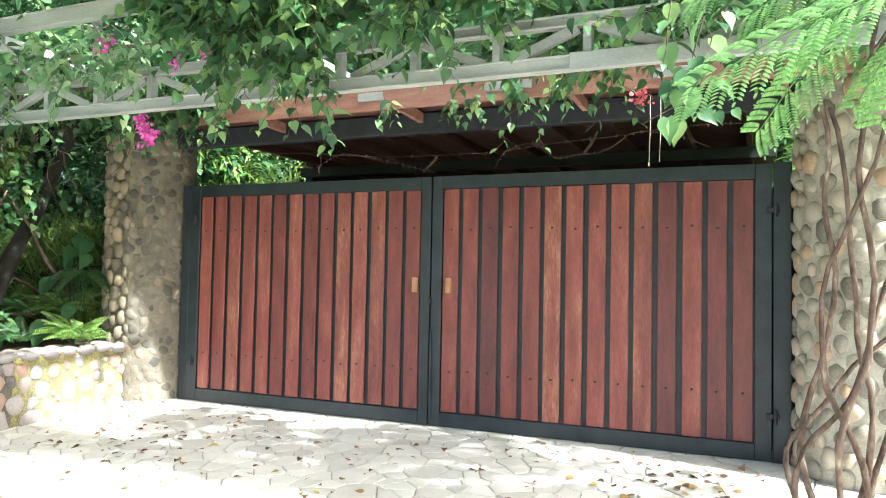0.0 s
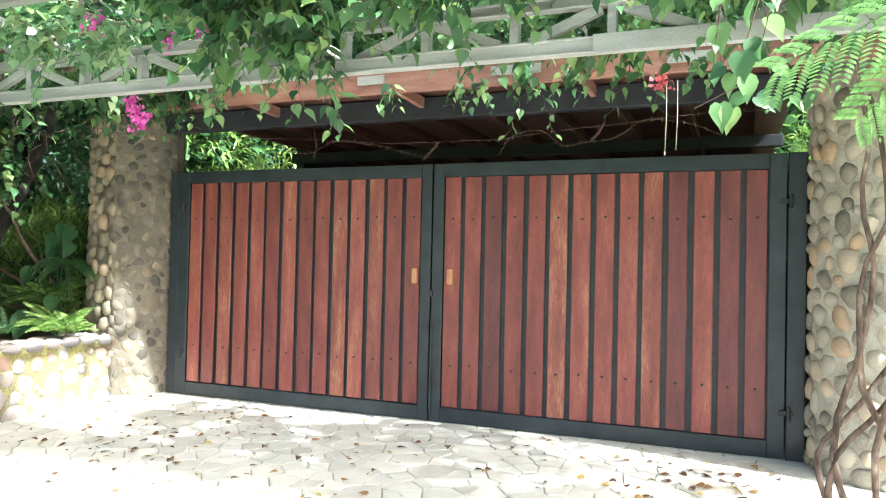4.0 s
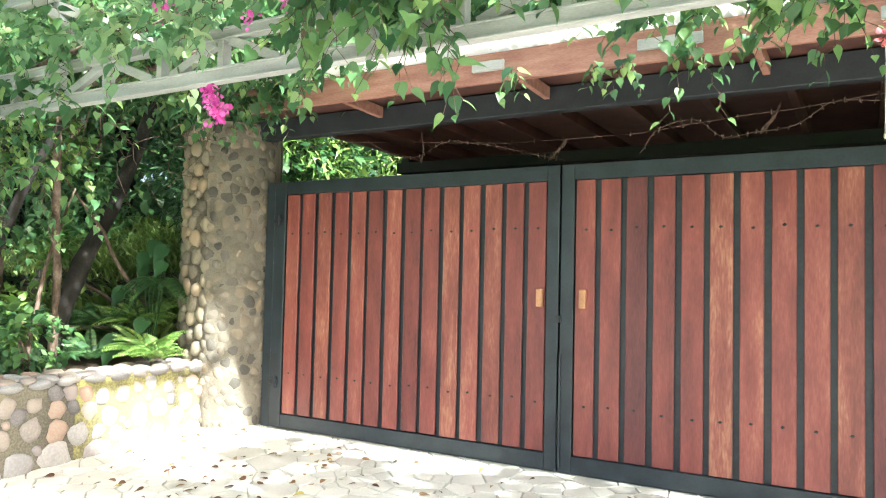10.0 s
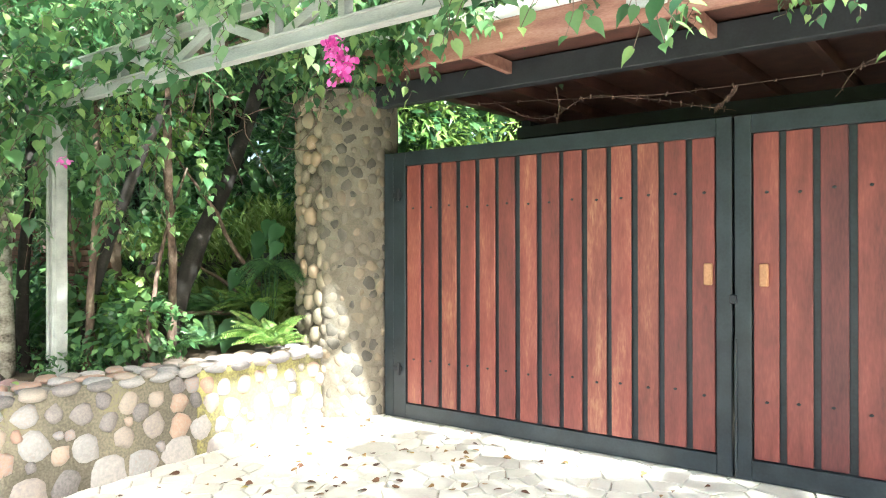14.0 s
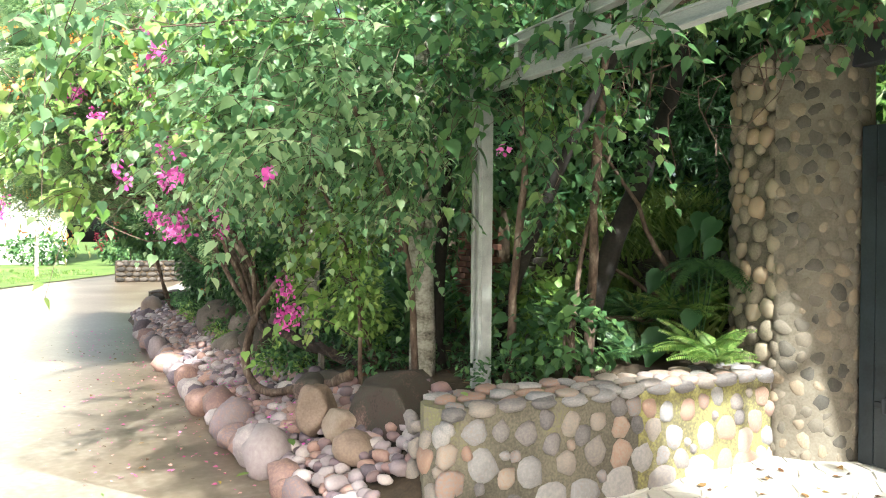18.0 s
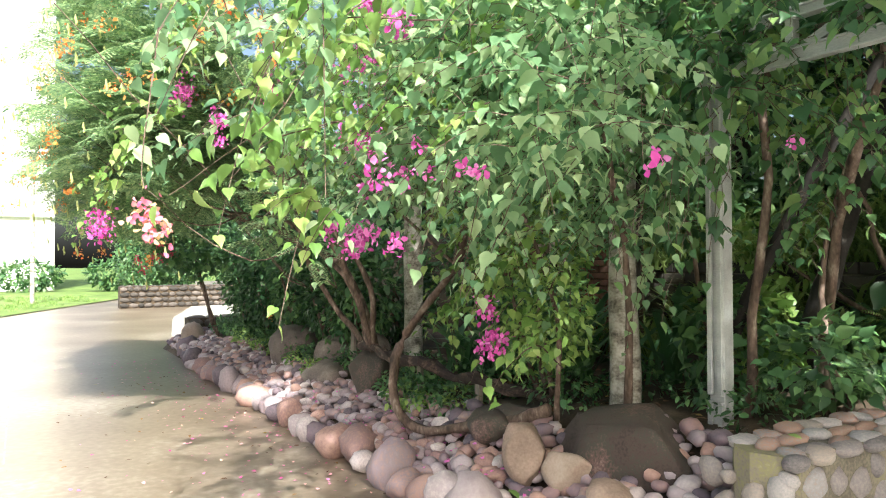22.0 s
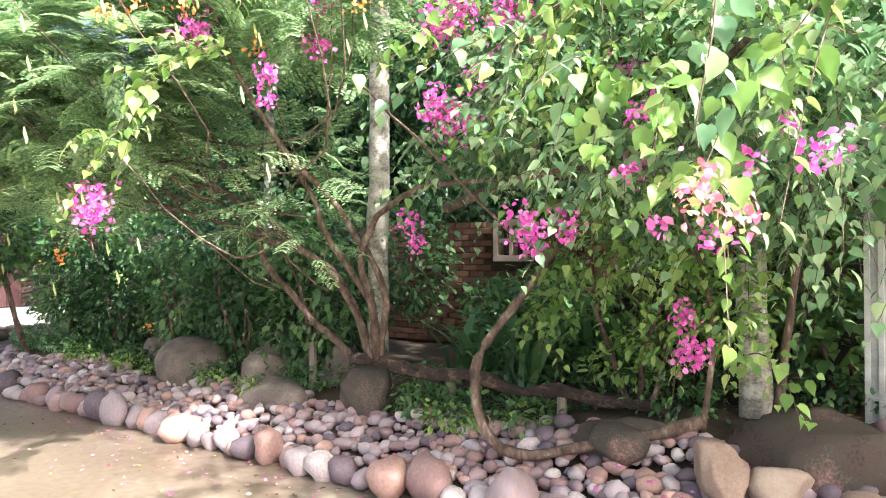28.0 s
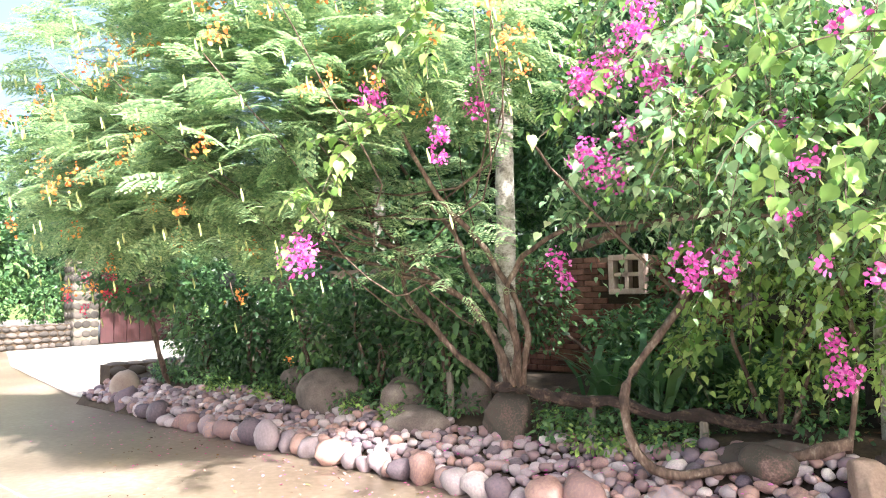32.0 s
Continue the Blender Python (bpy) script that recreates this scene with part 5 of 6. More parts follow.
def fronds(parent, masses, shape, mat, size):
    sets = []
    for c, r, n in masses:
        p, d = blob(c, r, n, 0.35)
        al = unit(d * (1, 1, 0.3) + rng.normal(size=(n, 3)) * (0.8, 0.8, 0.22))
        up = unit(np.array((0, 0, 1.0)) + d * 0.3 + rng.normal(size=(n, 3)) * 0.28)
        sets.append(strew(shape, p, al, up, size * (0.7 + 0.6 * rng.random(n))))
    np_mesh("leaves", *join(sets), mat, parent)


PEA = [((-12.3, 1.9, 3.1), (1.9, 1.2, 1.25), 1050), ((-14.6, 1.7, 3.0), (1.7, 1.2, 1.2), 760), ((-11.2, 3.1, 2.2), (1.0, 0.7, 0.9), 50), ((-10.6, 2.6, 3.7), (1.1, 0.9, 0.8), 260), ((-16.6, 2.2, 2.8), (1.3, 1.1, 1.0), 280), ((-15.0, 1.7, 4.3), (1.7, 1.1, 0.9), 360), ((-12.6, 1.7, 4.5), (1.7, 1.1, 0.8), 360)]
fronds(pea, PEA, FROND_LO, "leaf_feather", 0.34)
for k in range(20):
    c, r, _ = PEA[(0, 1, 0, 3, 2)[k % 5]]
    tip = np.array(c) + rng.uniform(-1, 1, 3) * np.array(r) * (1.0, 0.9, 0.9) - (0, 0.35, 0)
    mid = (np.array(HUB) * 0.45 + tip * 0.55) + (0, 0, -0.25)
    trunk_of(pea, [(-11.3 - 0.12 * k, 3.25 - 0.05 * k, 1.7 + 0.06 * k), (mid[0] - 0.3, mid[1], mid[2] + 0.3), tuple(tip)], 0.012, 0.004, "bark", 10, 0.08, 200 + k, "branch", 5)
bush(pea, [((-13.2, 3.2, 2.9), (2.3, 0.6, 1.0), 1100, 0.075), ((-15.6, 3.1, 2.8), (1.6, 0.6, 0.9), 600, 0.075), ((-14.2, 3.5, 3.4), (2.2, 0.5, 0.9), 800, 0.08)], OVAL, "leaf_mid")
for i in range(130):
    c, r, _ = PEA[i % 2 if i % 5 else 3]
    p, d = blob(c, np.array(r) * 1.15, 1, 0.99)
    d = d[0] * np.array((1, 1, 0.6))
    q = p[0]
    if q[1] > c[1] - 0.1:
        q[1] = 2 * c[1] - q[1] - 0.2
    if i % 5 < 3:
        np_mesh("flower", *join([cluster(q, 20, (0.1, 0.1, 0.07), 0.038), cluster(q + (0, 0, 0.07), 8, (0.03, 0.03, 0.08), 0.024)]), "flower_orange", pea, "orange and yellow flower head")
    for k in range(2):
        q2 = q + rng.normal(size=3) * 0.22
        bm = tube([q2, q2 + (0.01, 0, -0.04), q2 + (0.015, 0.01, -0.08), q2 + (0.03, 0, -0.11)], [0.003, 0.011, 0.011, 0.002], 4)
        part("seed_pod", bm, "pod", pea)

# vine over the pergola
vine = thing("bougainvillea_vine", (-3, 4.45, 2.9), "green bougainvillea vine trailing over the white pergola", "vine")
for k, pts in enumerate(([(-7.0, 4.7, 0.5), (-6.9, 4.75, 1.8), (-6.6, 4.7, 3.0), (-4.5, 4.6, 3.25), (-2.0, 4.5, 3.3)], [(-6.6, 4.9, 3.0), (-4.0, 5.3, 3.3), (-1.0, 5.3, 3.35), (1.5, 5.0, 3.35)])):
    trunk_of(vine, pts, 0.035, 0.015, "bark", 24, 0.05, 20 + k, "stem")
# unseen boughs added for shade: boxes from z 3.7, and from x 1.3
boughs(vine, [((-6.8, 4.9, 3.2), (-4.4, 6.2, 3.55), 110, 0.4), ((0.6, 4.9, 3.2), (3.0, 6.2, 3.55), 110, 0.4), ((-3.3, 4.0, 3.2), (-0.9, 4.3, 3.6), 190, 0.4), ((-0.9, 4.0, 3.35), (1.8, 4.3, 3.7), 110, 0.36), ((-4.6, 5.3, 3.2), (-3.8, 5.95, 3.5), 80, 0.35), ((2.4, 3.4, 3.7), (4.4, 4.6, 4.1), 130, 0.4), ((-5.2, 2.6, 3.8), (-0.7, 4.2, 4.2), 520, 0.4), ((1.3, 3.6, 3.25), (4.8, 5.5, 3.7), 130, 0.4), ((-4.4, 1.6, 3.9), (-2.2, 2.6, 4.2), 170, 0.4), ((-3.6, 2.6, 3.9), (-1.4, 3.7, 4.2), 170, 0.4)], HEART, "leaf_vine", 0.115, 10, 0.2, (0, -0.4, 0.2), 0.9)
boughs(vine, [((-2.95, 4.0, 2.95), (-1.85, 4.25, 3.55), 62, 0.36), ((-2.7, 4.05, 2.75), (-1.9, 4.2, 2.9), 12, 0.36), ((-7.4, 3.9, 2.2), (-6.7, 4.4, 3.0), 26, 0.7)], HEART, "leaf_vine", 0.12, 8, 0.5, (0, -0.2, -0.5), 0.55)
boughs(vine, [((-5.8, 4.2, 3.0), (-3.4, 4.4, 3.35), 24, 0.34), ((-5.4, 4.2, 2.95), (-3.7, 4.38, 3.25), 32, 0.28)], HEART, "leaf_boug", 0.1, 9, 0.35, (0, -0.2, -0.1), 0.8)
boughs(vine, [((-7.0, 4.5, 2.2), (-5.5, 4.9, 2.8), 16, 0.5), ((-7.3, 4.6, 1.7), (-6.3, 5.1, 2.4), 12, 0.4)], HEART, "leaf_vine", 0.095, 9, 0.5, (0, -0.2, -0.7), 0.5)
boughs(vine, [((-7.6, 3.8, 2.8), (-6.1, 4.7, 3.7), 70, 0.55), ((-7.6, 3.9, 3.35), (-5.0, 6.0, 3.7), 170, 0.4), ((-7.2, 4.3, 2.7), (-5.3, 4.6, 3.4), 50, 0.4), ((-7.0, 5.0, 3.3), (-5.2, 6.6, 3.8), 160, 0.4)], HEART, "leaf_vine", 0.11, 9, 0.35, (0, -0.2, -0.1), 0.8)
SPRIGS = [(-1.55, 5.84, 2.98, 0.24), (-1.75, 5.84, 2.95, 0.16), (-1.2, 5.83, 3.04, 0.2), (-1.12, 5.82, 2.98, 0.44), (-0.85, 5.8, 3.04, 0.26), (-0.27, 5.25, 2.92, 0.38), (-0.32, 5.25, 2.95, 0.3), (0.1, 5.6, 2.95, 0.2), (-2.35, 5.84, 3.0, 0.2), (-4.5, 5.85, 3.0, 0.3), (-4.9, 5.85, 3.05, 0.35), (-5.2, 5.7, 3.1, 0.4)]
s, lines = [], []
for x, y, z, ln in SPRIGS:
    a, b = sprays(HEART, [(x, y, z)] * 2, [(0.35, -0.1, -0.7), (-0.3, -0.1, -0.6)], ln, 8, 0.085, 0.3)
    s.append(a)
    lines += b
a, b = sprays(HEART, [(0.3, 3.2, 2.62), (0.42, 3.22, 2.55)], [(-0.1, -0.05, -1), (0.1, 0.0, -0.9)], 0.4, 5, 0.1, 0.1)
b.append(np.array([(0.42, 3.2, 2.5), (0.37, 3.18, 2.3), (0.35, 3.17, 2.16), (0.2, 3.18, 2.09)]))
near = strew(HEART, [(0.29, 3.16, 2.1), (0.325, 3.17, 2.09), (0.37, 3.17, 2.13), (0.41, 3.17, 2.12), (0.36, 3.16, 2.28), (0.375, 3.17, 2.2), (0.33, 3.18, 2.21), (0.3, 3.17, 2.24), (0.39, 3.18, 2.33), (0.47, 3.2, 2.12), (0.53, 3.22, 2.13)],
             [(0.1, -0.1, -1), (-0.1, -0.1, -1), (-0.6, -0.1, -0.6), (0.7, -0.1, -0.6), (0.05, -0.1, -1), (0.1, 0, -1), (-0.2, 0, -1), (-0.7, 0, -0.7), (0.3, 0, -1), (0.3, 0, -0.8), (0.4, 0, -0.7)],
             [(0.1, -1, 0.25), (0.2, -1, 0.3), (-0.2, -1, 0.5), (0.2, -1, 0.4), (0, -1, 0.3), (0.4, -1, 0.1), (-0.4, -1, 0.2), (0, -1, 0.2), (0.1, -1, 0.2), (0, -1, 0.3), (0, -1, 0.3)],
             [0.105, 0.1, 0.08, 0.085, 0.12, 0.1, 0.085, 0.07, 0.09, 0.055, 0.05])
np_mesh("hanging_leaves", *near, "leaf_vine", vine, "pale green hanging heart-shaped leaves")
np_mesh("hanging_leaves", *join(s + [a]), "leaf_vine", vine)
np_mesh("shoots", *twigs(lines + b), "bark", vine)
bracts(vine, "bract", [(-3.46, 4.19, 2.46, 0.09, 60), (-3.52, 4.2, 2.56, 0.05, 20), (-3.76, 4.1, 3.13, 0.13, 26), (-3.12, 4.1, 2.92, 0.07, 18), (-2.85, 4.1, 2.96, 0.07, 16), (-7.1, 4.0, 2.2, 0.07, 12), (-6.3, 4.2, 2.2, 0.06, 8)], "magenta papery bracts")
bracts(vine, "bract_rose", [(-0.108, 5.25, 2.73, 0.075, 24), (-0.115, 5.25, 2.67, 0.04, 8)], "salmon pink bracts")
boughs(vine, [((-5.5, 5.7, 3.0), (-4.5, 6.0, 3.2), 30, 0.3), ((-3.6, 6.3, 3.6), (2.3, 7.0, 4.6), 480, 0.5), ((-3.6, 6.25, 3.36), (2.6, 6.7, 4.0), 420, 0.3), ((-5.7, 6.3, 3.5), (-3.6, 7.6, 4.8), 280, 0.5), ((-2.6, 4.0, 3.0), (-1.6, 4.3, 3.25), 22, 0.34), ((-1.6, 3.95, 2.98), (-0.6, 4.2, 3.4), 80, 0.28), ((0.5, 3.95, 2.95), (1.6, 4.2, 3.4), 60, 0.3), ((-0.7, 4.5, 2.95), (1.2, 4.9, 3.3), 80, 0.3), ((-0.05, 3.95, 2.85), (0.55, 4.25, 3.3), 52, 0.28), ((-1.5, 4.7, 3.0), (1.4, 5.6, 3.45), 190, 0.35)], HEART, "leaf_vine", 0.115, 8, 0.25, (0, -0.2, 0.1), 0.7)
# dry brown tangle over the pillar
dl = []
for i in range(24):
    p = np.array((-6.1, 5.6, 2.95)) + rng.normal(size=3) * (0.4, 0.35, 0.12)
    dl.append(np.array(curve([p, p + rng.normal(size=3) * 0.15 + (0, -0.1, -0.2), p + rng.normal(size=3) * 0.2 + (0, -0.05, -0.36)], 6)))
np_mesh("dry_shoots", *twigs(dl, 0.006, 0.003), "wire", vine, "tangle of dry brown shoots")

# second peacock shrub at the right pillar
pea2 = thing("peacock_flower_shrub", (1.15, 4.75, -0.05), "slender peacock flower shrub with bright ferny leaves", "shrub")
STEMS = ([(1.13, 4.75, -0.1), (0.98, 4.75, 0.6), (1.15, 4.72, 1.3), (1.1, 4.7, 1.9), (1.02, 4.6, 2.6)], [(1.2, 4.7, -0.1), (1.12, 4.65, 0.5), (1.3, 4.6, 1.4), (1.22, 4.6, 2.2), (1.3, 4.5, 2.8)], [(1.2, 4.8, -0.1), (1.3, 4.75, 0.7), (1.2, 4.75, 1.6), (1.1, 4.7, 2.4)], [(1.15, 4.75, -0.1), (1.35, 4.8, 0.6), (1.6, 4.8, 1.4), (1.6, 4.7, 2.4)])
STEMS += ([(1.1, 4.8, -0.1), (0.92, 4.8, 0.35), (1.05, 4.85, 0.8), (1.5, 4.9, 1.3)], [(1.25, 4.7, -0.1), (1.4, 4.68, 0.3), (1.75, 4.7, 0.9), (1.95, 4.7, 1.6)], [(1.18, 4.72, -0.1), (0.97, 4.7, 0.2), (0.95, 4.7, 0.55), (1.2, 4.68, 0.95), (1.4, 4.65, 1.6)], [(1.22, 4.74, 0.0), (1.28, 4.7, 0.45), (1.08, 4.68, 1.0), (1.12, 4.66, 1.5), (1.35, 4.6, 2.3)])
for k, pts in enumerate(STEMS):
    trunk_of(pea2, [(a - 0.14, b - 0.15, c) for a, b, c in pts], 0.02, 0.011, "bark", 18, 0.07, 30 + k, "stem", 7)
NEAR = (((0.93, 2.19, 2.12), (0.46, 2.24, 1.92)), ((0.84, 2.2, 2.06), (0.62, 2.27, 1.81)), ((0.98, 2.22, 2.05), (0.84, 2.25, 1.86)), ((1.04, 2.2, 2.12), (0.9, 2.26, 1.82)), ((0.78, 2.1, 2.27), (0.46, 2.17, 2.13)), ((0.92, 2.15, 2.24), (0.6, 2.2, 2.09)), ((1.15, 2.2, 2.2), (1.08, 2.25, 1.88)), ((1.0, 2.4, 2.25), (0.7, 2.6, 2.2)), ((1.1, 2.35, 2.22), (0.98, 2.6, 2.0)), ((0.95, 2.25, 2.2), (0.7, 2.36, 2.02)), ((1.2, 2.5, 2.3), (1.3, 2.2, 2.05)))
for k, (a, b) in enumerate(NEAR):
    a, b = np.array(a), np.array(b)
    ln = np.linalg.norm(b - a)
    a, b = a + (0, 0, 0.045), b + (0, 0, 0.05)
    np_mesh("leaf", *strew(FROND_BIG, [a], [b - a + (0, 0, 0.16 * ln)], [(0.15 * math.sin(k * 2.1), -0.75, 0.7)], [ln * 1.03]), "leaf_fern", pea2)
    np_mesh("rachis", *twigs([np.array(curve([tuple(a), tuple((a + b) / 2 + (0, 0, 0.03)), tuple(b)], 8))], 0.0035, 0.0015), "leaf_fern", pea2)
    trunk_of(pea2, [(1.1 + 0.03 * k, 4.4, 2.55), (1.15, 3.3, 2.62), tuple(a)], 0.008, 0.003, "mossbark", 10, 0.03, 60 + k, "branch", 5)
boulder(1.35, 4.45, 0.02, 0.3, 0.22, 0.2, 121, "palerock", "pale rock at the foot of a shrub")
boulder(1.75, 4.7, 0.05, 0.32, 0.25, 0.25, 122, "palerock", "pale rock at the foot of a shrub")
boulder(1.25, 4.95, 0.0, 0.2, 0.16, 0.13, 123, "palerock", "small rock beside a stone pillar")


# ---- shrubs, ferns and trees behind ----
def shrub(name, at, masses, shape, mat, label, category="shrub", stems=3, bark="bark", group=""):
    t = thing(name, at, label, category, group)
    for k in range(stems):
        c = masses[k % len(masses)][0]
        trunk_of(t, [at, (at[0] * .5 + c[0] * .5 + random.uniform(-.15, .15), at[1] * .5 + c[1] * .5, (at[2] + c[2]) / 2), c], 0.03, 0.01, bark, 10, 0.06, k + 50, "stem", 6)
    bush(t, masses, shape, mat)
    return t


G1 = "shrubs in the planting bed"
shrub("shrub", (-8.6, 4.3, 0.3), [((-8.9, 4.1, 1.55), (0.4, 0.3, 0.3), 330, 0.06), ((-8.25, 4.0, 0.95), (0.42, 0.3, 0.25), 380, 0.06), ((-8.0, 3.8, 1.6), (0.5, 0.3, 0.32), 420, 0.058), ((-8.7, 4.2, 0.75), (0.4, 0.3, 0.2), 240, 0.06), ((-7.75, 3.75, 1.25), (0.32, 0.25, 0.35), 330, 0.058), ((-8.5, 4.2, 2.0), (0.6, 0.3, 0.25), 330, 0.06), ((-9.3, 4.3, 1.2), (0.3, 0.3, 0.3), 200, 0.06)], OVAL, "leaf_small", "light green small-leaved shrub under the bougainvillea", group=G1)
shrub("shrub", (-7.3, 4.9, 0.4), [((-7.35, 4.9, 0.95), (0.5, 0.4, 0.6), 380, 0.08), ((-7.7, 4.9, 2.2), (0.5, 0.4, 0.7), 260, 0.08)], HEART, "leaf_mid", "mid-green leafy shrub around the white post", group=G1)
shrub("shrub", (-6.6, 5.0, 0.5), [((-6.6, 4.95, 0.9), (0.4, 0.5, 0.4), 340, 0.075), ((-6.75, 5.5, 2.3), (0.5, 0.4, 0.4), 120, 0.08)], HEART, "leaf_mid", "leafy shrub behind the retaining wall", group=G1)
shrub("shrub", (-10.0, 5.2, 0.4), [((-9.9, 5.1, 0.85), (1.0, 0.6, 0.62), 1700, 0.085)], OVAL, "leaf_mid", "dense green shrub before the brick wall", group=G1)
shrub("shrub", (-10.6, 5.6, 0.5), [((-10.2, 5.5, 0.9), (0.9, 0.4, 0.6), 1500, 0.07), ((-11.9, 5.6, 1.5), (0.6, 0.4, 0.8), 1200, 0.08), ((-10.15, 5.8, 1.5), (0.4, 0.2, 0.5), 420, 0.075), ((-10.9, 5.7, 1.1), (0.5, 0.2, 0.25), 380, 0.075), ((-9.4, 5.7, 2.3), (0.7, 0.5, 0.7), 1100, 0.08), ((-11.0, 5.9, 2.7), (0.8, 0.3, 0.4), 900, 0.08)], OVAL, "leaf_mid", "loose green shrub along the brick wall", group=G1)
shrub("shrub", (-12.6, 5.0, 0.4), [((-12.5, 4.8, 1.2), (1.2, 0.6, 1.0), 3300, 0.08)], OVAL, "leaf_dark", "dense dark shrub behind the boulders", group=G1)
shrub("shrub", (-14.5, 4.9, 0.4), [((-14.5, 4.7, 1.1), (1.2, 0.7, 0.95), 3300, 0.08)], OVAL, "leaf_mid", "dense green shrub behind the boulders", group=G1)
shrub("shrub", (-16.6, 4.8, 0.3), [((-16.5, 4.5, 1.0), (1.2, 0.8, 0.9), 3000, 0.08)], OVAL, "leaf_dark", "dark leafy shrub by the side driveway", group=G1)
shrub("shrub", (-18.3, 4.9, 0.3), [((-18.2, 4.7, 1.0), (0.9, 0.8, 0.9), 2200, 0.08)], OVAL, "leaf_mid", "leafy shrub at the corner of the bed", group=G1)
red = shrub("bougainvillea", (-17.6, 3.7, 0.2), [((-17.5, 3.2, 1.9), (1.2, 0.9, 0.7), 1700, 0.08)], HEART, "leaf_mid", "bougainvillea bush with rose red bracts", "bougainvillea", 4)
bracts(red, "bract_red", [(-17.5 + rng.uniform(-1.1, 1.1), 2.7 + rng.uniform(-0.4, 0.3), 1.9 + rng.uniform(-0.5, 0.5), 0.12, 24) for _ in range(14)], "rose red bracts")
for x, y, mat, lab in ((-12.1, 4.15, "leaf_mid", "dense green shrub under the feathery shrub"), (-13.3, 4.2, "leaf_dark", "dense dark shrub under the feathery shrub"), (-14.6, 4.15, "leaf_mid", "dense green shrub under the feathery shrub"), (-15.9, 4.1, "leaf_dark", "dense dark shrub under the feathery shrub"), (-17.1, 4.1, "leaf_mid", "dense green shrub near the end of the border")):
    shrub("shrub", (x, y, 0.3), [((x, y, 1.15), (0.85, 0.45, 0.85), 1100, 0.09), ((x - 0.2, y - 0.25, 1.8), (0.75, 0.5, 0.55), 600, 0.085)], OVAL, mat, lab, group=G1)
gc = thing("ground_cover", (-14, 4.0, 0.2), "low green creeping plants beside the river stones", "ground cover", kind="stuff")
sets = [cloud(OVAL, (x, 3.95 + rng.uniform(-.15, .2), bed_z(x, 4.0) + 0.1), (0.5, 0.28, 0.16), 330, 0.055) for x in np.arange(-18.5, -11.4, 0.55)]
sets += [cloud(OVAL, (x, 3.85, bed_z(x, 3.85) + 0.12), (0.4, 0.25, 0.2), 260, 0.06) for x in (-10.4, -9.9, -9.3, -10.1)]
sets += [cloud(OVAL, (x, y, bed_z(x, y) + 0.12), (0.42, 0.3, 0.2), 230, 0.055) for x, y in ((-9.9, 4.3), (-9.2, 4.35), (-8.5, 4.45), (-8.0, 4.7), (-7.2, 4.7), (-6.75, 4.5), (-10.7, 4.3), (-8.2, 4.15))]
np_mesh("leaves", *join(sets), "leaf_mid", gc)
sets = [cloud(OVAL, (x, y, bed_z(x, y) + 0.12), (rx, 0.2, 0.13), n, 0.05) for x, y, rx, n in ((-12.45, 3.68, 0.3, 260), (-9.95, 3.7, 0.4, 300), (-14.9, 3.75, 0.6, 420), (-16.2, 3.8, 0.6, 380), (-13.2, 3.72, 0.25, 160), (-10.5, 3.95, 0.3, 160), (-9.3, 3.85, 0.3, 160))]
np_mesh("low_herb", *join(sets), "leaf_small", gc)
np_mesh("yellow_flower", *cluster((-14.5, 3.75, 0.75), 20, (0.06, 0.05, 0.05), 0.04), "flower_orange", gc)


def tufts(name, label, spots, mat, n, size, shape=STRAP):
    t = thing(name, tuple(spots[0]), label, "grass", kind="stuff")
    sets = []
    for x, y, z in spots:
        a = rng.random(n) * math.tau
        d = np.stack((np.cos(a), np.sin(a), 0.5 + 0.9 * rng.random(n)), axis=1)
        sets.append(strew(shape, np.tile((x, y, z), (n, 1)) + rng.normal(size=(n, 3)) * (0.1, 0.1, 0.02), d, np.array((0, 0, 1.0)) - d * 0.3, size * (0.6 + 0.7 * rng.random(n))))
    np_mesh("blades", *join(sets), mat, t)


tufts("bank_grass", "arching strap-leaved grasses on the shaded bank", [(x, y, bed_z(x, y)) for x, y in zip(rng.uniform(-11.5, -6.4, 260), rng.uniform(6.2, 9.8, 260))], "leaf_grass", 34, 0.55)
tufts("wall_grass", "pale-edged strap-leaved grasses arching over the bank wall", [(x, y, 1.42 + 0.6 * (y - 6.95)) for x, y in zip(rng.uniform(-11.0, -6.5, 190), rng.uniform(6.95, 8.0, 190))], "leaf_grass", 30, 0.34)
tufts("strap_plant", "broad strap-leaved plants under the bougainvillea", [(-9.75, 4.5, 0.4), (-8.9, 4.9, 0.5), (-9.4, 5.2, 0.5), (-10.3, 4.6, 0.4), (-8.2, 5.2, 0.5)], "leaf_mid", 22, 1.0)
G2 = "ferns behind the retaining wall"
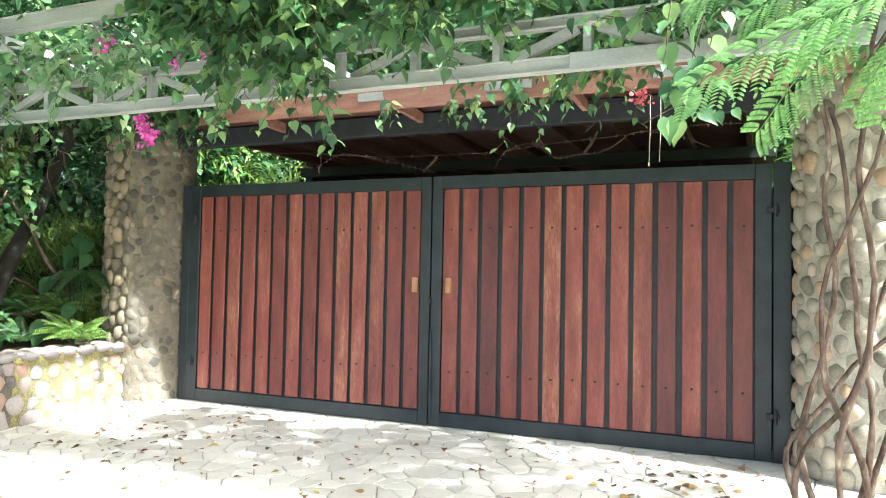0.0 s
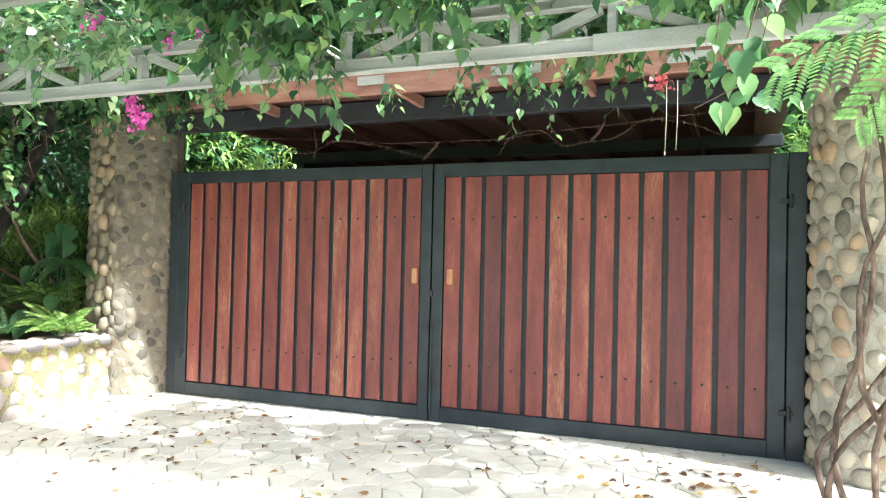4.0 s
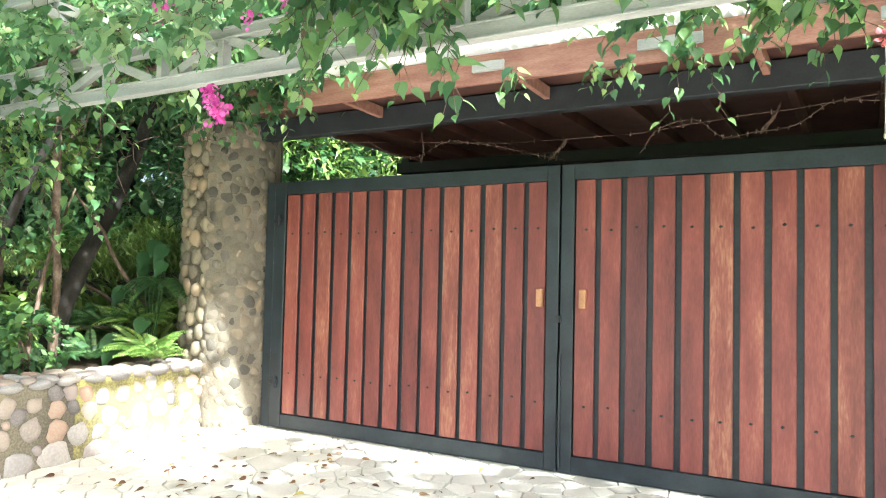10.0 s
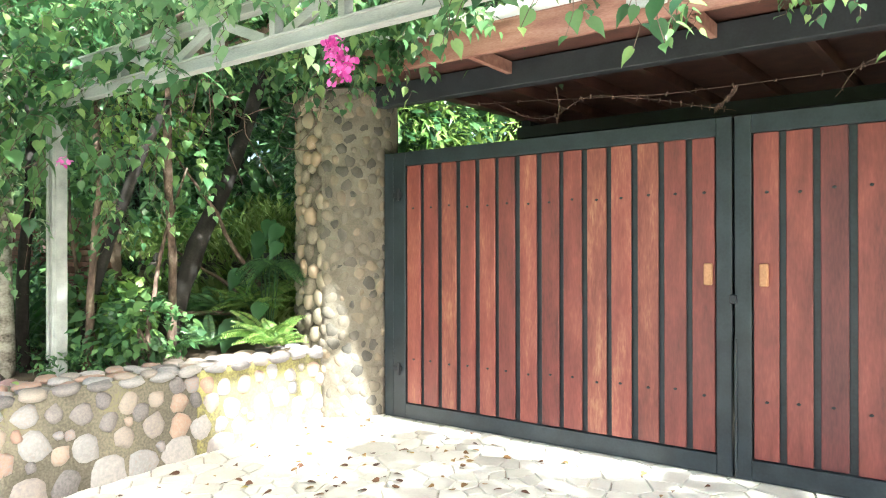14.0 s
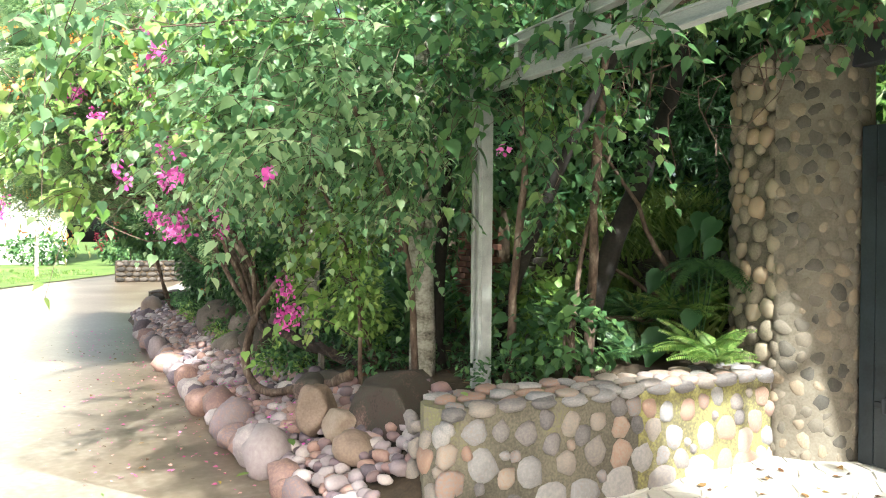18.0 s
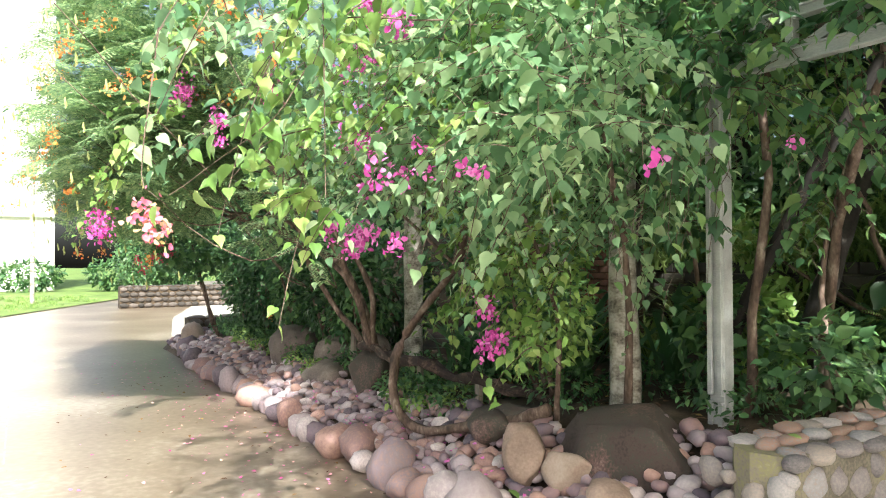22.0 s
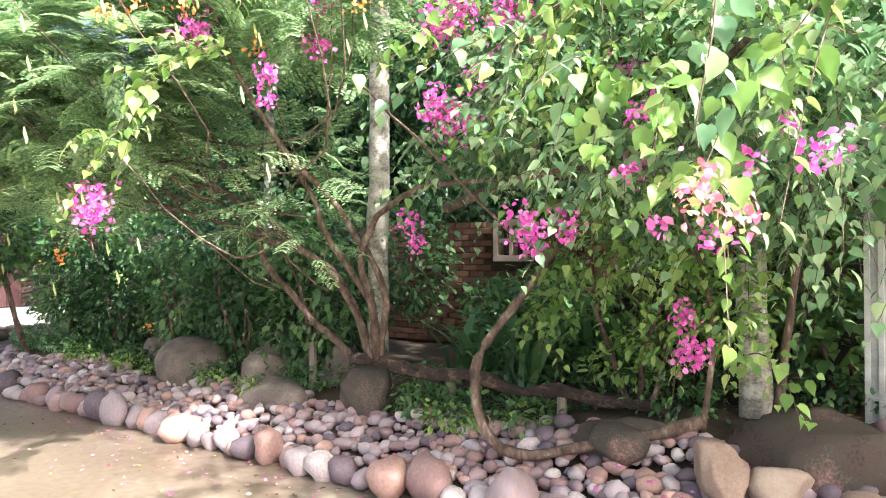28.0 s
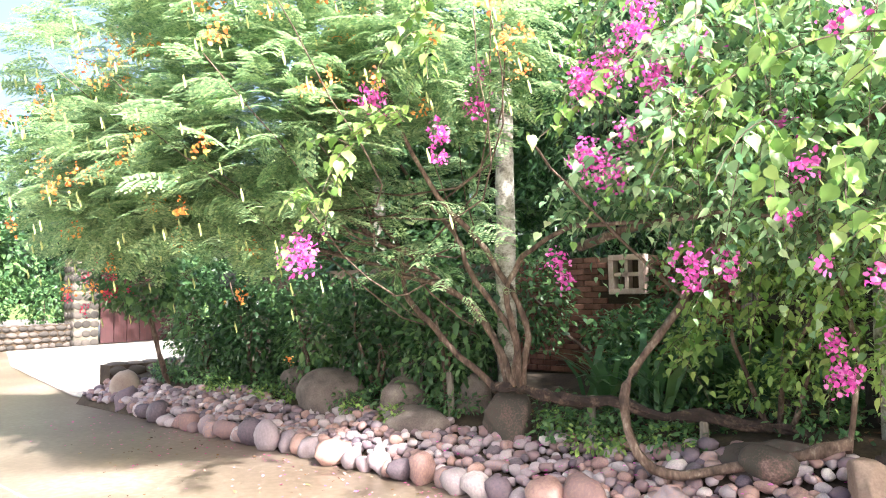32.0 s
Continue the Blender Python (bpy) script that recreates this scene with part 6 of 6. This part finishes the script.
for x, y, z, s, mat, lab in ((-6.22, 6.0, 0.7, 0.44, "leaf_lime", "bright lime fern over the retaining wall"), (-6.04, 5.95, 0.69, 0.36, "leaf_lime", "small lime fern on the wall top"), (-7.05, 6.15, 0.85, 0.6, "leaf_mid", "arching green fern behind the retaining wall"), (-6.5, 6.3, 1.45, 0.48, "leaf_mid", "hanging fern against the stone pillar"), (-7.5, 5.9, 0.75, 0.45, "leaf_mid", "arching green fern in the shade"), (-6.7, 6.25, 0.95, 0.5, "leaf_lime", "fern growing up beside the pillar"), (-6.75, 5.75, 0.65, 0.36, "leaf_mid", "drooping green fern behind the wall top"), (-6.6, 5.2, 0.62, 0.32, "leaf_mid", "small green fern behind the wall top")):
    t = thing("fern", (x, y, z), lab, "fern", G2)
    n = 26
    a = rng.random(n) * math.tau
    rise = -0.9 if "hanging" in lab else 0.15
    d = np.stack((np.cos(a) + 0.2, np.sin(a) - 0.35, rise + 0.7 * rng.random(n)), axis=1)
    for k in range(n):
        np_mesh("frond", *strew(FERN, [(x, y, z)], [d[k]], [(0.2, -0.3, 1)], [s * (0.65 + 0.5 * rng.random())]), mat, t)
ph = thing("philodendron", (-6.55, 6.2, 0.6), "broad glossy dark green arum leaves", "plant")
for k, (x, y, z, s) in enumerate(((-6.62, 5.95, 0.88, 0.34), (-6.42, 6.08, 1.06, 0.22), (-6.35, 6.25, 1.78, 0.22), (-6.5, 6.25, 1.84, 0.2), (-6.62, 6.25, 1.72, 0.23), (-6.3, 6.2, 1.62, 0.19), (-6.72, 6.3, 1.6, 0.2), (-6.9, 6.2, 1.35, 0.24))):
    np_mesh("leaf", *strew(HEART, [(x, y, z)], [(0.25 * math.sin(2.3 * k), -0.5, -0.75)], [(0.45, -0.7, 0.55)], [s]), "leaf_dark", ph)
    np_mesh("stalk", *twigs([np.array(curve([(-6.55, 6.25, 0.6), ((x - 6.55) / 2, 6.25, z * 0.7), (x, y, z)], 7))], 0.008, 0.005), "leaf_dark", ph)
shrub("shrub", (-7.0, 7.2, 0.9), [((-6.75, 7.1, 2.3), (0.5, 0.4, 0.6), 700, 0.13), ((-7.0, 7.6, 2.0), (0.6, 0.3, 0.6), 600, 0.14), ((-7.8, 7.9, 2.9), (0.9, 0.5, 0.6), 900, 0.14)], LANCE, "leaf_dark", "dark glossy shrub beside the stone pillar", group=G1)

shrub("shrub", (-6.9, 6.6, 0.9), [((-7.7, 5.9, 1.6), (0.5, 0.4, 0.5), 200, 0.075), ((-7.0, 5.3, 2.7), (0.8, 0.4, 0.35), 300, 0.075), ((-7.2, 5.1, 1.0), (0.45, 0.4, 0.4), 240, 0.08)], HEART, "leaf_lime", "fresh green climber among the shaded trees", group=G1)
dark = thing("tree", (-7.1, 5.75, 0.5), "dark leaning tree trunk in the shade behind the wall", "tree")
# trunk coloured near-black to look unlit
trunk_of(dark, [(-7.2, 5.45, 0.4), (-7.1, 5.71, 1.31), (-7.04, 5.92, 1.85), (-6.97, 6.14, 2.36), (-6.85, 6.4, 3.3), (-6.75, 6.6, 4.6)], 0.1, 0.06, "shade_bark", 18, 0.02, 41)
trunk_of(dark, [(-7.0, 5.5, 0.5), (-6.83, 5.4, 1.55), (-6.55, 5.18, 2.2), (-6.25, 5.0, 2.77), (-6.1, 4.9, 3.4)], 0.042, 0.03, "bark", 14, 0.015, 42, "branch")
bush(dark, [((-6.4, 6.4, 4.5), (1.3, 1.2, 1.0), 1300, 0.11), ((-7.4, 5.6, 4.0), (1.2, 0.9, 0.8), 1000, 0.1), ((-8.6, 6.6, 5.4), (2.2, 1.5, 1.1), 2200, 0.13), ((-6.6, 8.0, 5.2), (1.9, 1.6, 1.1), 1800, 0.13)], OVAL, "leaf_dark", "crown")
dark2 = thing("tree", (-7.6, 4.9, 0.4), "thin dark leaning tree beside the white post", "tree")
trunk_of(dark2, [(-7.6, 4.9, 0.3), (-7.1, 4.85, 1.25), (-6.75, 4.85, 1.9), (-6.4, 4.95, 2.5), (-5.9, 5.1, 3.3)], 0.05, 0.035, "shade_bark", 16, 0.03, 43)
trunk_of(dark2, [(-8.0, 4.65, 0.3), (-7.95, 4.6, 1.2), (-8.0, 4.7, 2.4), (-8.3, 4.8, 3.6)], 0.06, 0.04, "shade_bark", 12, 0.03, 44, "trunk")
bush(dark2, [((-8.2, 4.9, 4.4), (1.6, 0.9, 1.0), 2200, 0.1)], OVAL, "leaf_mid", "crown")


def tree(x, y, z, h, masses, mat, label, bark="bark", shape=OVAL):
    t = thing("tree", (x, y, z), label, "tree", "trees behind the bed")
    trunk_of(t, [(x, y, z - 0.2), (x + 0.1, y, z + h * 0.4), (x, y + 0.1, z + h * 0.75)], 0.16, 0.07, bark, 12, 0.06, int(abs(x)))
    for k, m in enumerate(masses[:4]):
        trunk_of(t, [(x + 0.1, y, z + h * 0.35), ((x + m[0][0]) / 2, (y + m[0][1]) / 2, z + h * 0.5), m[0]], 0.07, 0.02, bark, 9, 0.06, k, "limb", 7)
    bush(t, masses, shape, mat, "crown")


for i, (x, y, mat, size) in enumerate(((-7.6, 9.2, "leaf_dark", 0.17), (-9.9, 8.3, "leaf_mid", 0.15), (-12.2, 8.0, "leaf_dark", 0.17), (-14.6, 8.2, "leaf_mid", 0.15), (-17.2, 8.0, "leaf_dark", 0.16), (-20.2, 9.5, "leaf_mid", 0.17), (-23.5, 11.0, "leaf_dark", 0.18))):
    m = [((x, y, 3.2), (1.8, 1.4, 1.8), 3000, size), ((x + 0.7, y - 0.5, 5.0), (1.7, 1.4, 1.6), 2300, size), ((x - 0.9, y, 4.6), (1.5, 1.3, 1.5), 2400, size), ((x, y - 0.6, 1.7), (1.5, 0.9, 1.1), 2000, size), ((x, y + 0.6, 6.6), (1.8, 1.5, 1.4), 2000, size), ((x - 0.5, y + 0.4, 8.3), (1.8, 1.5, 1.3), 1300, size)]
    tree(x, y, 0.6, 6.5, m, mat, ("dark glossy" if mat == "leaf_dark" else "mid-green leafy") + " broad-leaved tree behind the bed", "shade_bark", OVAL if i % 2 else LANCE if i == 2 else OVAL)
bam = thing("bamboo", (-8.2, 12.0, 0), "sunlit bamboo thicket beyond the carport", "bamboo")
for i in range(14):
    x, y = -10 + 0.42 * i, 12.6 + 0.5 * math.sin(i * 2.1)
    part("cane", tube([(x, y, 0.0), (x + 0.1, y - 0.1, 2.6), (x + 0.5, y - 0.5, 5.2)], [0.035, 0.03, 0.015], 7), "leaf_lime", bam)
bush(bam, [((-7.3, 8.9, 3.1), (1.2, 0.7, 0.9), 1500, 0.2), ((-8.5, 12.0, 3.6), (2.6, 1.0, 2.2), 3600, 0.24), ((-6.0, 12.6, 3.4), (1.6, 0.7, 2.0), 1600, 0.24)], LANCE, "leaf_lime")
shrub("shrub", (2.4, 10.5, 0), [((1.75, 9.3, 2.9), (0.65, 1.9, 0.9), 3600, 0.16), ((1.7, 12.0, 3.0), (0.8, 1.2, 1.1), 2200, 0.16), ((1.6, 8.0, 2.0), (0.5, 0.7, 1.4), 1500, 0.15), ((3.4, 11.0, 3.6), (1.2, 2.5, 1.8), 3000, 0.2)], LANCE, "leaf_lime", "sunlit yellow-green shrub beside the open carport", stems=4)
for x in (-7.0, -10.5, -14.0, -17.5, -21.0):
    tree(x, 13.5 + 0.6 * math.sin(x), 0.5, 8.0, [((x, 13.5, 2.6), (2.2, 1.2, 2.2), 2200, 0.3), ((x, 13.2, 5.6), (2.2, 1.3, 2.2), 2400, 0.3), ((x + 0.8, 13.6, 8.0), (2.0, 1.3, 1.5), 1500, 0.3)], "leaf_dark", "tall dark tree far behind the bed", "shade_bark")
tree(1.5, 16.5, 0, 7.0, [((1.5, 16.0, 2.6), (2.4, 1.2, 2.6), 2600, 0.3), ((1.6, 16.2, 5.4), (2.2, 1.2, 1.6), 1500, 0.3)], "leaf_mid", "leafy tree behind the carport", "shade_bark")
for x, y, h, mat in ((-39, 7, 7, "leaf_mid"), (-33, 17, 7, "leaf_mid"), (-37.5, 12, 10, "leaf_dark"), (-42, 14, 8, "leaf_mid"), (-48, 16, 8, "leaf_dark"), (-28.5, 14, 6, "leaf_mid"), (-24.5, 15, 7, "leaf_dark")):
    tree(x, y, 0, h, [((x, y, h * 0.55), (2.6, 2.0, h * 0.4), 2200, 0.3), ((x + 1.2, y - 1.2, h * 0.3), (2.0, 1.3, h * 0.28), 1500, 0.26)], mat, "far broad-leaved tree beyond the side driveway")
for x, y, h, mat in ((-44, 7.0, 13, "leaf_mid"), (-45, 12, 14, "leaf_dark"), (-40, 16, 9, "leaf_mid"), (-36, 20, 9, "leaf_dark"), (-30, 20, 9, "leaf_mid"), (-26, 17, 9, "leaf_dark"), (-51, 9, 10, "leaf_mid")):
    tree(x, y, 0, h, [((x, y, h * 0.55), (3.2, 2.8, h * 0.45), 3400, 0.32), ((x + 1.2, y - 1.2, h * 0.3), (2.6, 1.8, h * 0.28), 1800, 0.28)], mat, "tall far tree at the end of the lane", "shade_bark")
tree(-31.5, 14.6, 0, 8, [((-31, 11.2, 5.6), (3.0, 2.6, 1.9), 3200, 0.22), ((-29, 13.5, 4.6), (2.4, 1.8, 2.4), 2200, 0.22), ((-32, 9.2, 6.8), (2.4, 1.8, 1.6), 1800, 0.22)], "leaf_mid", "leafy tree overhanging the dark red gate", "shade_bark")
for x, y in ((-36.6, 4.6), (-36.8, 6.6), (-37.0, 8.6), (-38.8, 10.4)):
    shrub("shrub", (x, y, 0.2), [((x, y, 1.6), (1.5, 0.9, 1.3), 1500, 0.14)], OVAL, "leaf_mid", "leafy hedge shrub behind the far wall", stems=2, group="hedge shrubs")
for i, y in enumerate((-26, -20, -14, -9, -4, 1, 6)):
    shrub("shrub", (-54 - (i % 2) * 1.5, y, -0.2), [((-54 - (i % 2) * 1.5, y, 0.9), (1.6, 2.6, 1.1), 900, 0.3)], OVAL, "leaf_mid", "low shrub at the far edge of the lawn", stems=1, group="lawn edge shrubs")
# loose grass on the lawn
tufts("lawn_grass", "rough sunlit grass on the lawn", [(x, y, -0.17) for x, y in zip(rng.uniform(-46, -22, 500), rng.uniform(-9, 3.5, 500)) if (y + 1.6) < -0.43 * (x + 28) - 0.4], "leaf_lime", 22, 0.22)


# ---- crazy paving ----
def clip(poly, px, py, nx, ny):
    """The part of a convex outline that lies behind the line through p with normal n."""
    out = []
    for q, r in zip(poly, poly[1:] + poly[:1]):
        dq, dr = (q[0] - px) * nx + (q[1] - py) * ny, (r[0] - px) * nx + (r[1] - py) * ny
        if dq <= 0:
            out.append(q)
        if dq * dr < 0:
            k = dq / (dq - dr)
            out.append((q[0] + (r[0] - q[0]) * k, q[1] + (r[1] - q[1]) * k))
    return out


rnd = random.Random(4)
COURT = [(-5.95, 3.2), (-5.3, 2.55), (3.6, 2.55), (3.6, 6.85), (-5.5, 6.85), (-5.95, 6.3)]
seeds = []
for _ in range(9000):
    x, y, gap = rnd.uniform(-5.95, 3.6), rnd.uniform(2.55, 6.85), rnd.choice((0.09, 0.13, 0.2, 0.3, 0.36))
    if all((x - a) ** 2 + (y - b) ** 2 > (0.5 * (gap + g)) ** 2 for a, b, g in seeds):
        seeds.append((x, y, gap))
slabs = []
for x, y, g in seeds:
    poly = COURT
    for a, b, h in seeds:
        d = math.hypot(a - x, b - y)
        if 0 < d < 0.9:
            k = 0.5 + 0.25 * (g - h) / (g + h)
            poly = clip(poly, x + (a - x) * k, y + (b - y) * k, (a - x) / d, (b - y) / d)
    if len(poly) > 2:
        slabs.append(poly)
court = bpy.data.objects["forecourt"]
for poly in slabs:
    cx, cy = sum(p[0] for p in poly) / len(poly), sum(p[1] for p in poly) / len(poly)
    bm = bmesh.new()
    tops, lows = [], []
    tilt = rnd.uniform(-.006, .006)
    for x, y in poly:
        d = math.hypot(x - cx, y - cy)
        q = max(0.5, 1 - 0.005 / max(d, 0.02))
        x, y = cx + (x - cx) * q, cy + (y - cy) * q
        z = apron(x, y) + tilt * (x - cx) * 2
        q2 = 1 - 0.006 / max(d, 0.03)
        tops.append(bm.verts.new((cx + (x - cx) * q2, cy + (y - cy) * q2, z + 0.006)))
        lows.append(bm.verts.new((x, y, z - 0.02)))
    bm.faces.new(tops)
    for i in range(len(tops)):
        j = (i + 1) % len(tops)
        bm.faces.new((lows[i], lows[j], tops[j], tops[i]))
    bmesh.ops.recalc_face_normals(bm, faces=bm.faces)
    part("slab", bm, "slab", court)


# ---- fallen leaves and petals ----
def litter(name, label, spots, mat, size, shape):
    n = len(spots)
    a = rng.random(n) * math.tau
    al = np.stack((np.cos(a), np.sin(a), rng.normal(size=n) * 0.12), axis=1)
    up = np.array((0, 0, 1.0)) + rng.normal(size=(n, 3)) * 0.25
    t = thing(name, tuple(spots[0]), label, "fallen leaves", kind="stuff")
    np_mesh("leaves", *strew(shape, spots, al, up, size * (0.5 + 0.9 * rng.random(n))), mat, t)


xy = np.stack((rng.uniform(-5.7, 2.5, 330), rng.uniform(2.4, 6.6, 330)), axis=1)
xy = np.concatenate((xy, np.stack((rng.normal(0.2, 0.35, 60), rng.normal(5.9, 0.3, 60)), axis=1), np.stack((rng.normal(-4.6, 0.7, 70), rng.normal(5.4, 0.7, 70)), axis=1)))
xy = xy[(xy[:, 0] > -5.8) & (xy[:, 1] < 6.7)]
litter("fallen_leaves", "dry brown leaves scattered over the paving", [(x, y, apron(x, y) + 0.016) for x, y in xy], "dead_leaf", 0.055, HEART)
xs, ys = rng.uniform(-18, -6.8, 420), 2.95 - np.abs(rng.normal(0, 0.75, 420))
litter("fallen_petals", "pink petals and yellow specks on the lane", [(x, y, ROAD_Z + 0.012) for x, y in zip(xs, ys)], "petal", 0.032, PETAL)
xs, ys = rng.uniform(-16, -6.0, 160), 2.9 - np.abs(rng.normal(0, 1.0, 160))
litter("fallen_leaves", "small dry leaves on the lane beside the border", [(x, y, ROAD_Z + 0.014) for x, y in zip(xs, ys)], "dead_leaf", 0.04, OVAL)
litter("yellow_leaves", "yellow fallen leaves on the stones and wall", [(-6.05, 3.75, 0.69), (-7.55, 3.15, 0.12), (-7.85, 1.9, ROAD_Z + 0.015), (-7.1, 2.75, 0.05)], "leaf_lime", 0.13, OVAL)
xs, ys = rng.uniform(-11.5, -7.4, 90), rng.uniform(3.1, 3.6, 90)
litter("fallen_petals", "magenta petals caught among the river stones", [(x, y, bed_z(x, y) + 0.14) for x, y in zip(xs, ys)], "bract", 0.035, PETAL)
xs, ys = rng.uniform(-11.5, -6.5, 320), rng.uniform(3.7, 5.4, 320)
litter("fallen_leaves", "brown leaf litter on the dark soil of the bed", [(x, y, bed_z(x, y) + 0.03) for x, y in zip(xs, ys)], "dead_leaf", 0.07, OVAL)
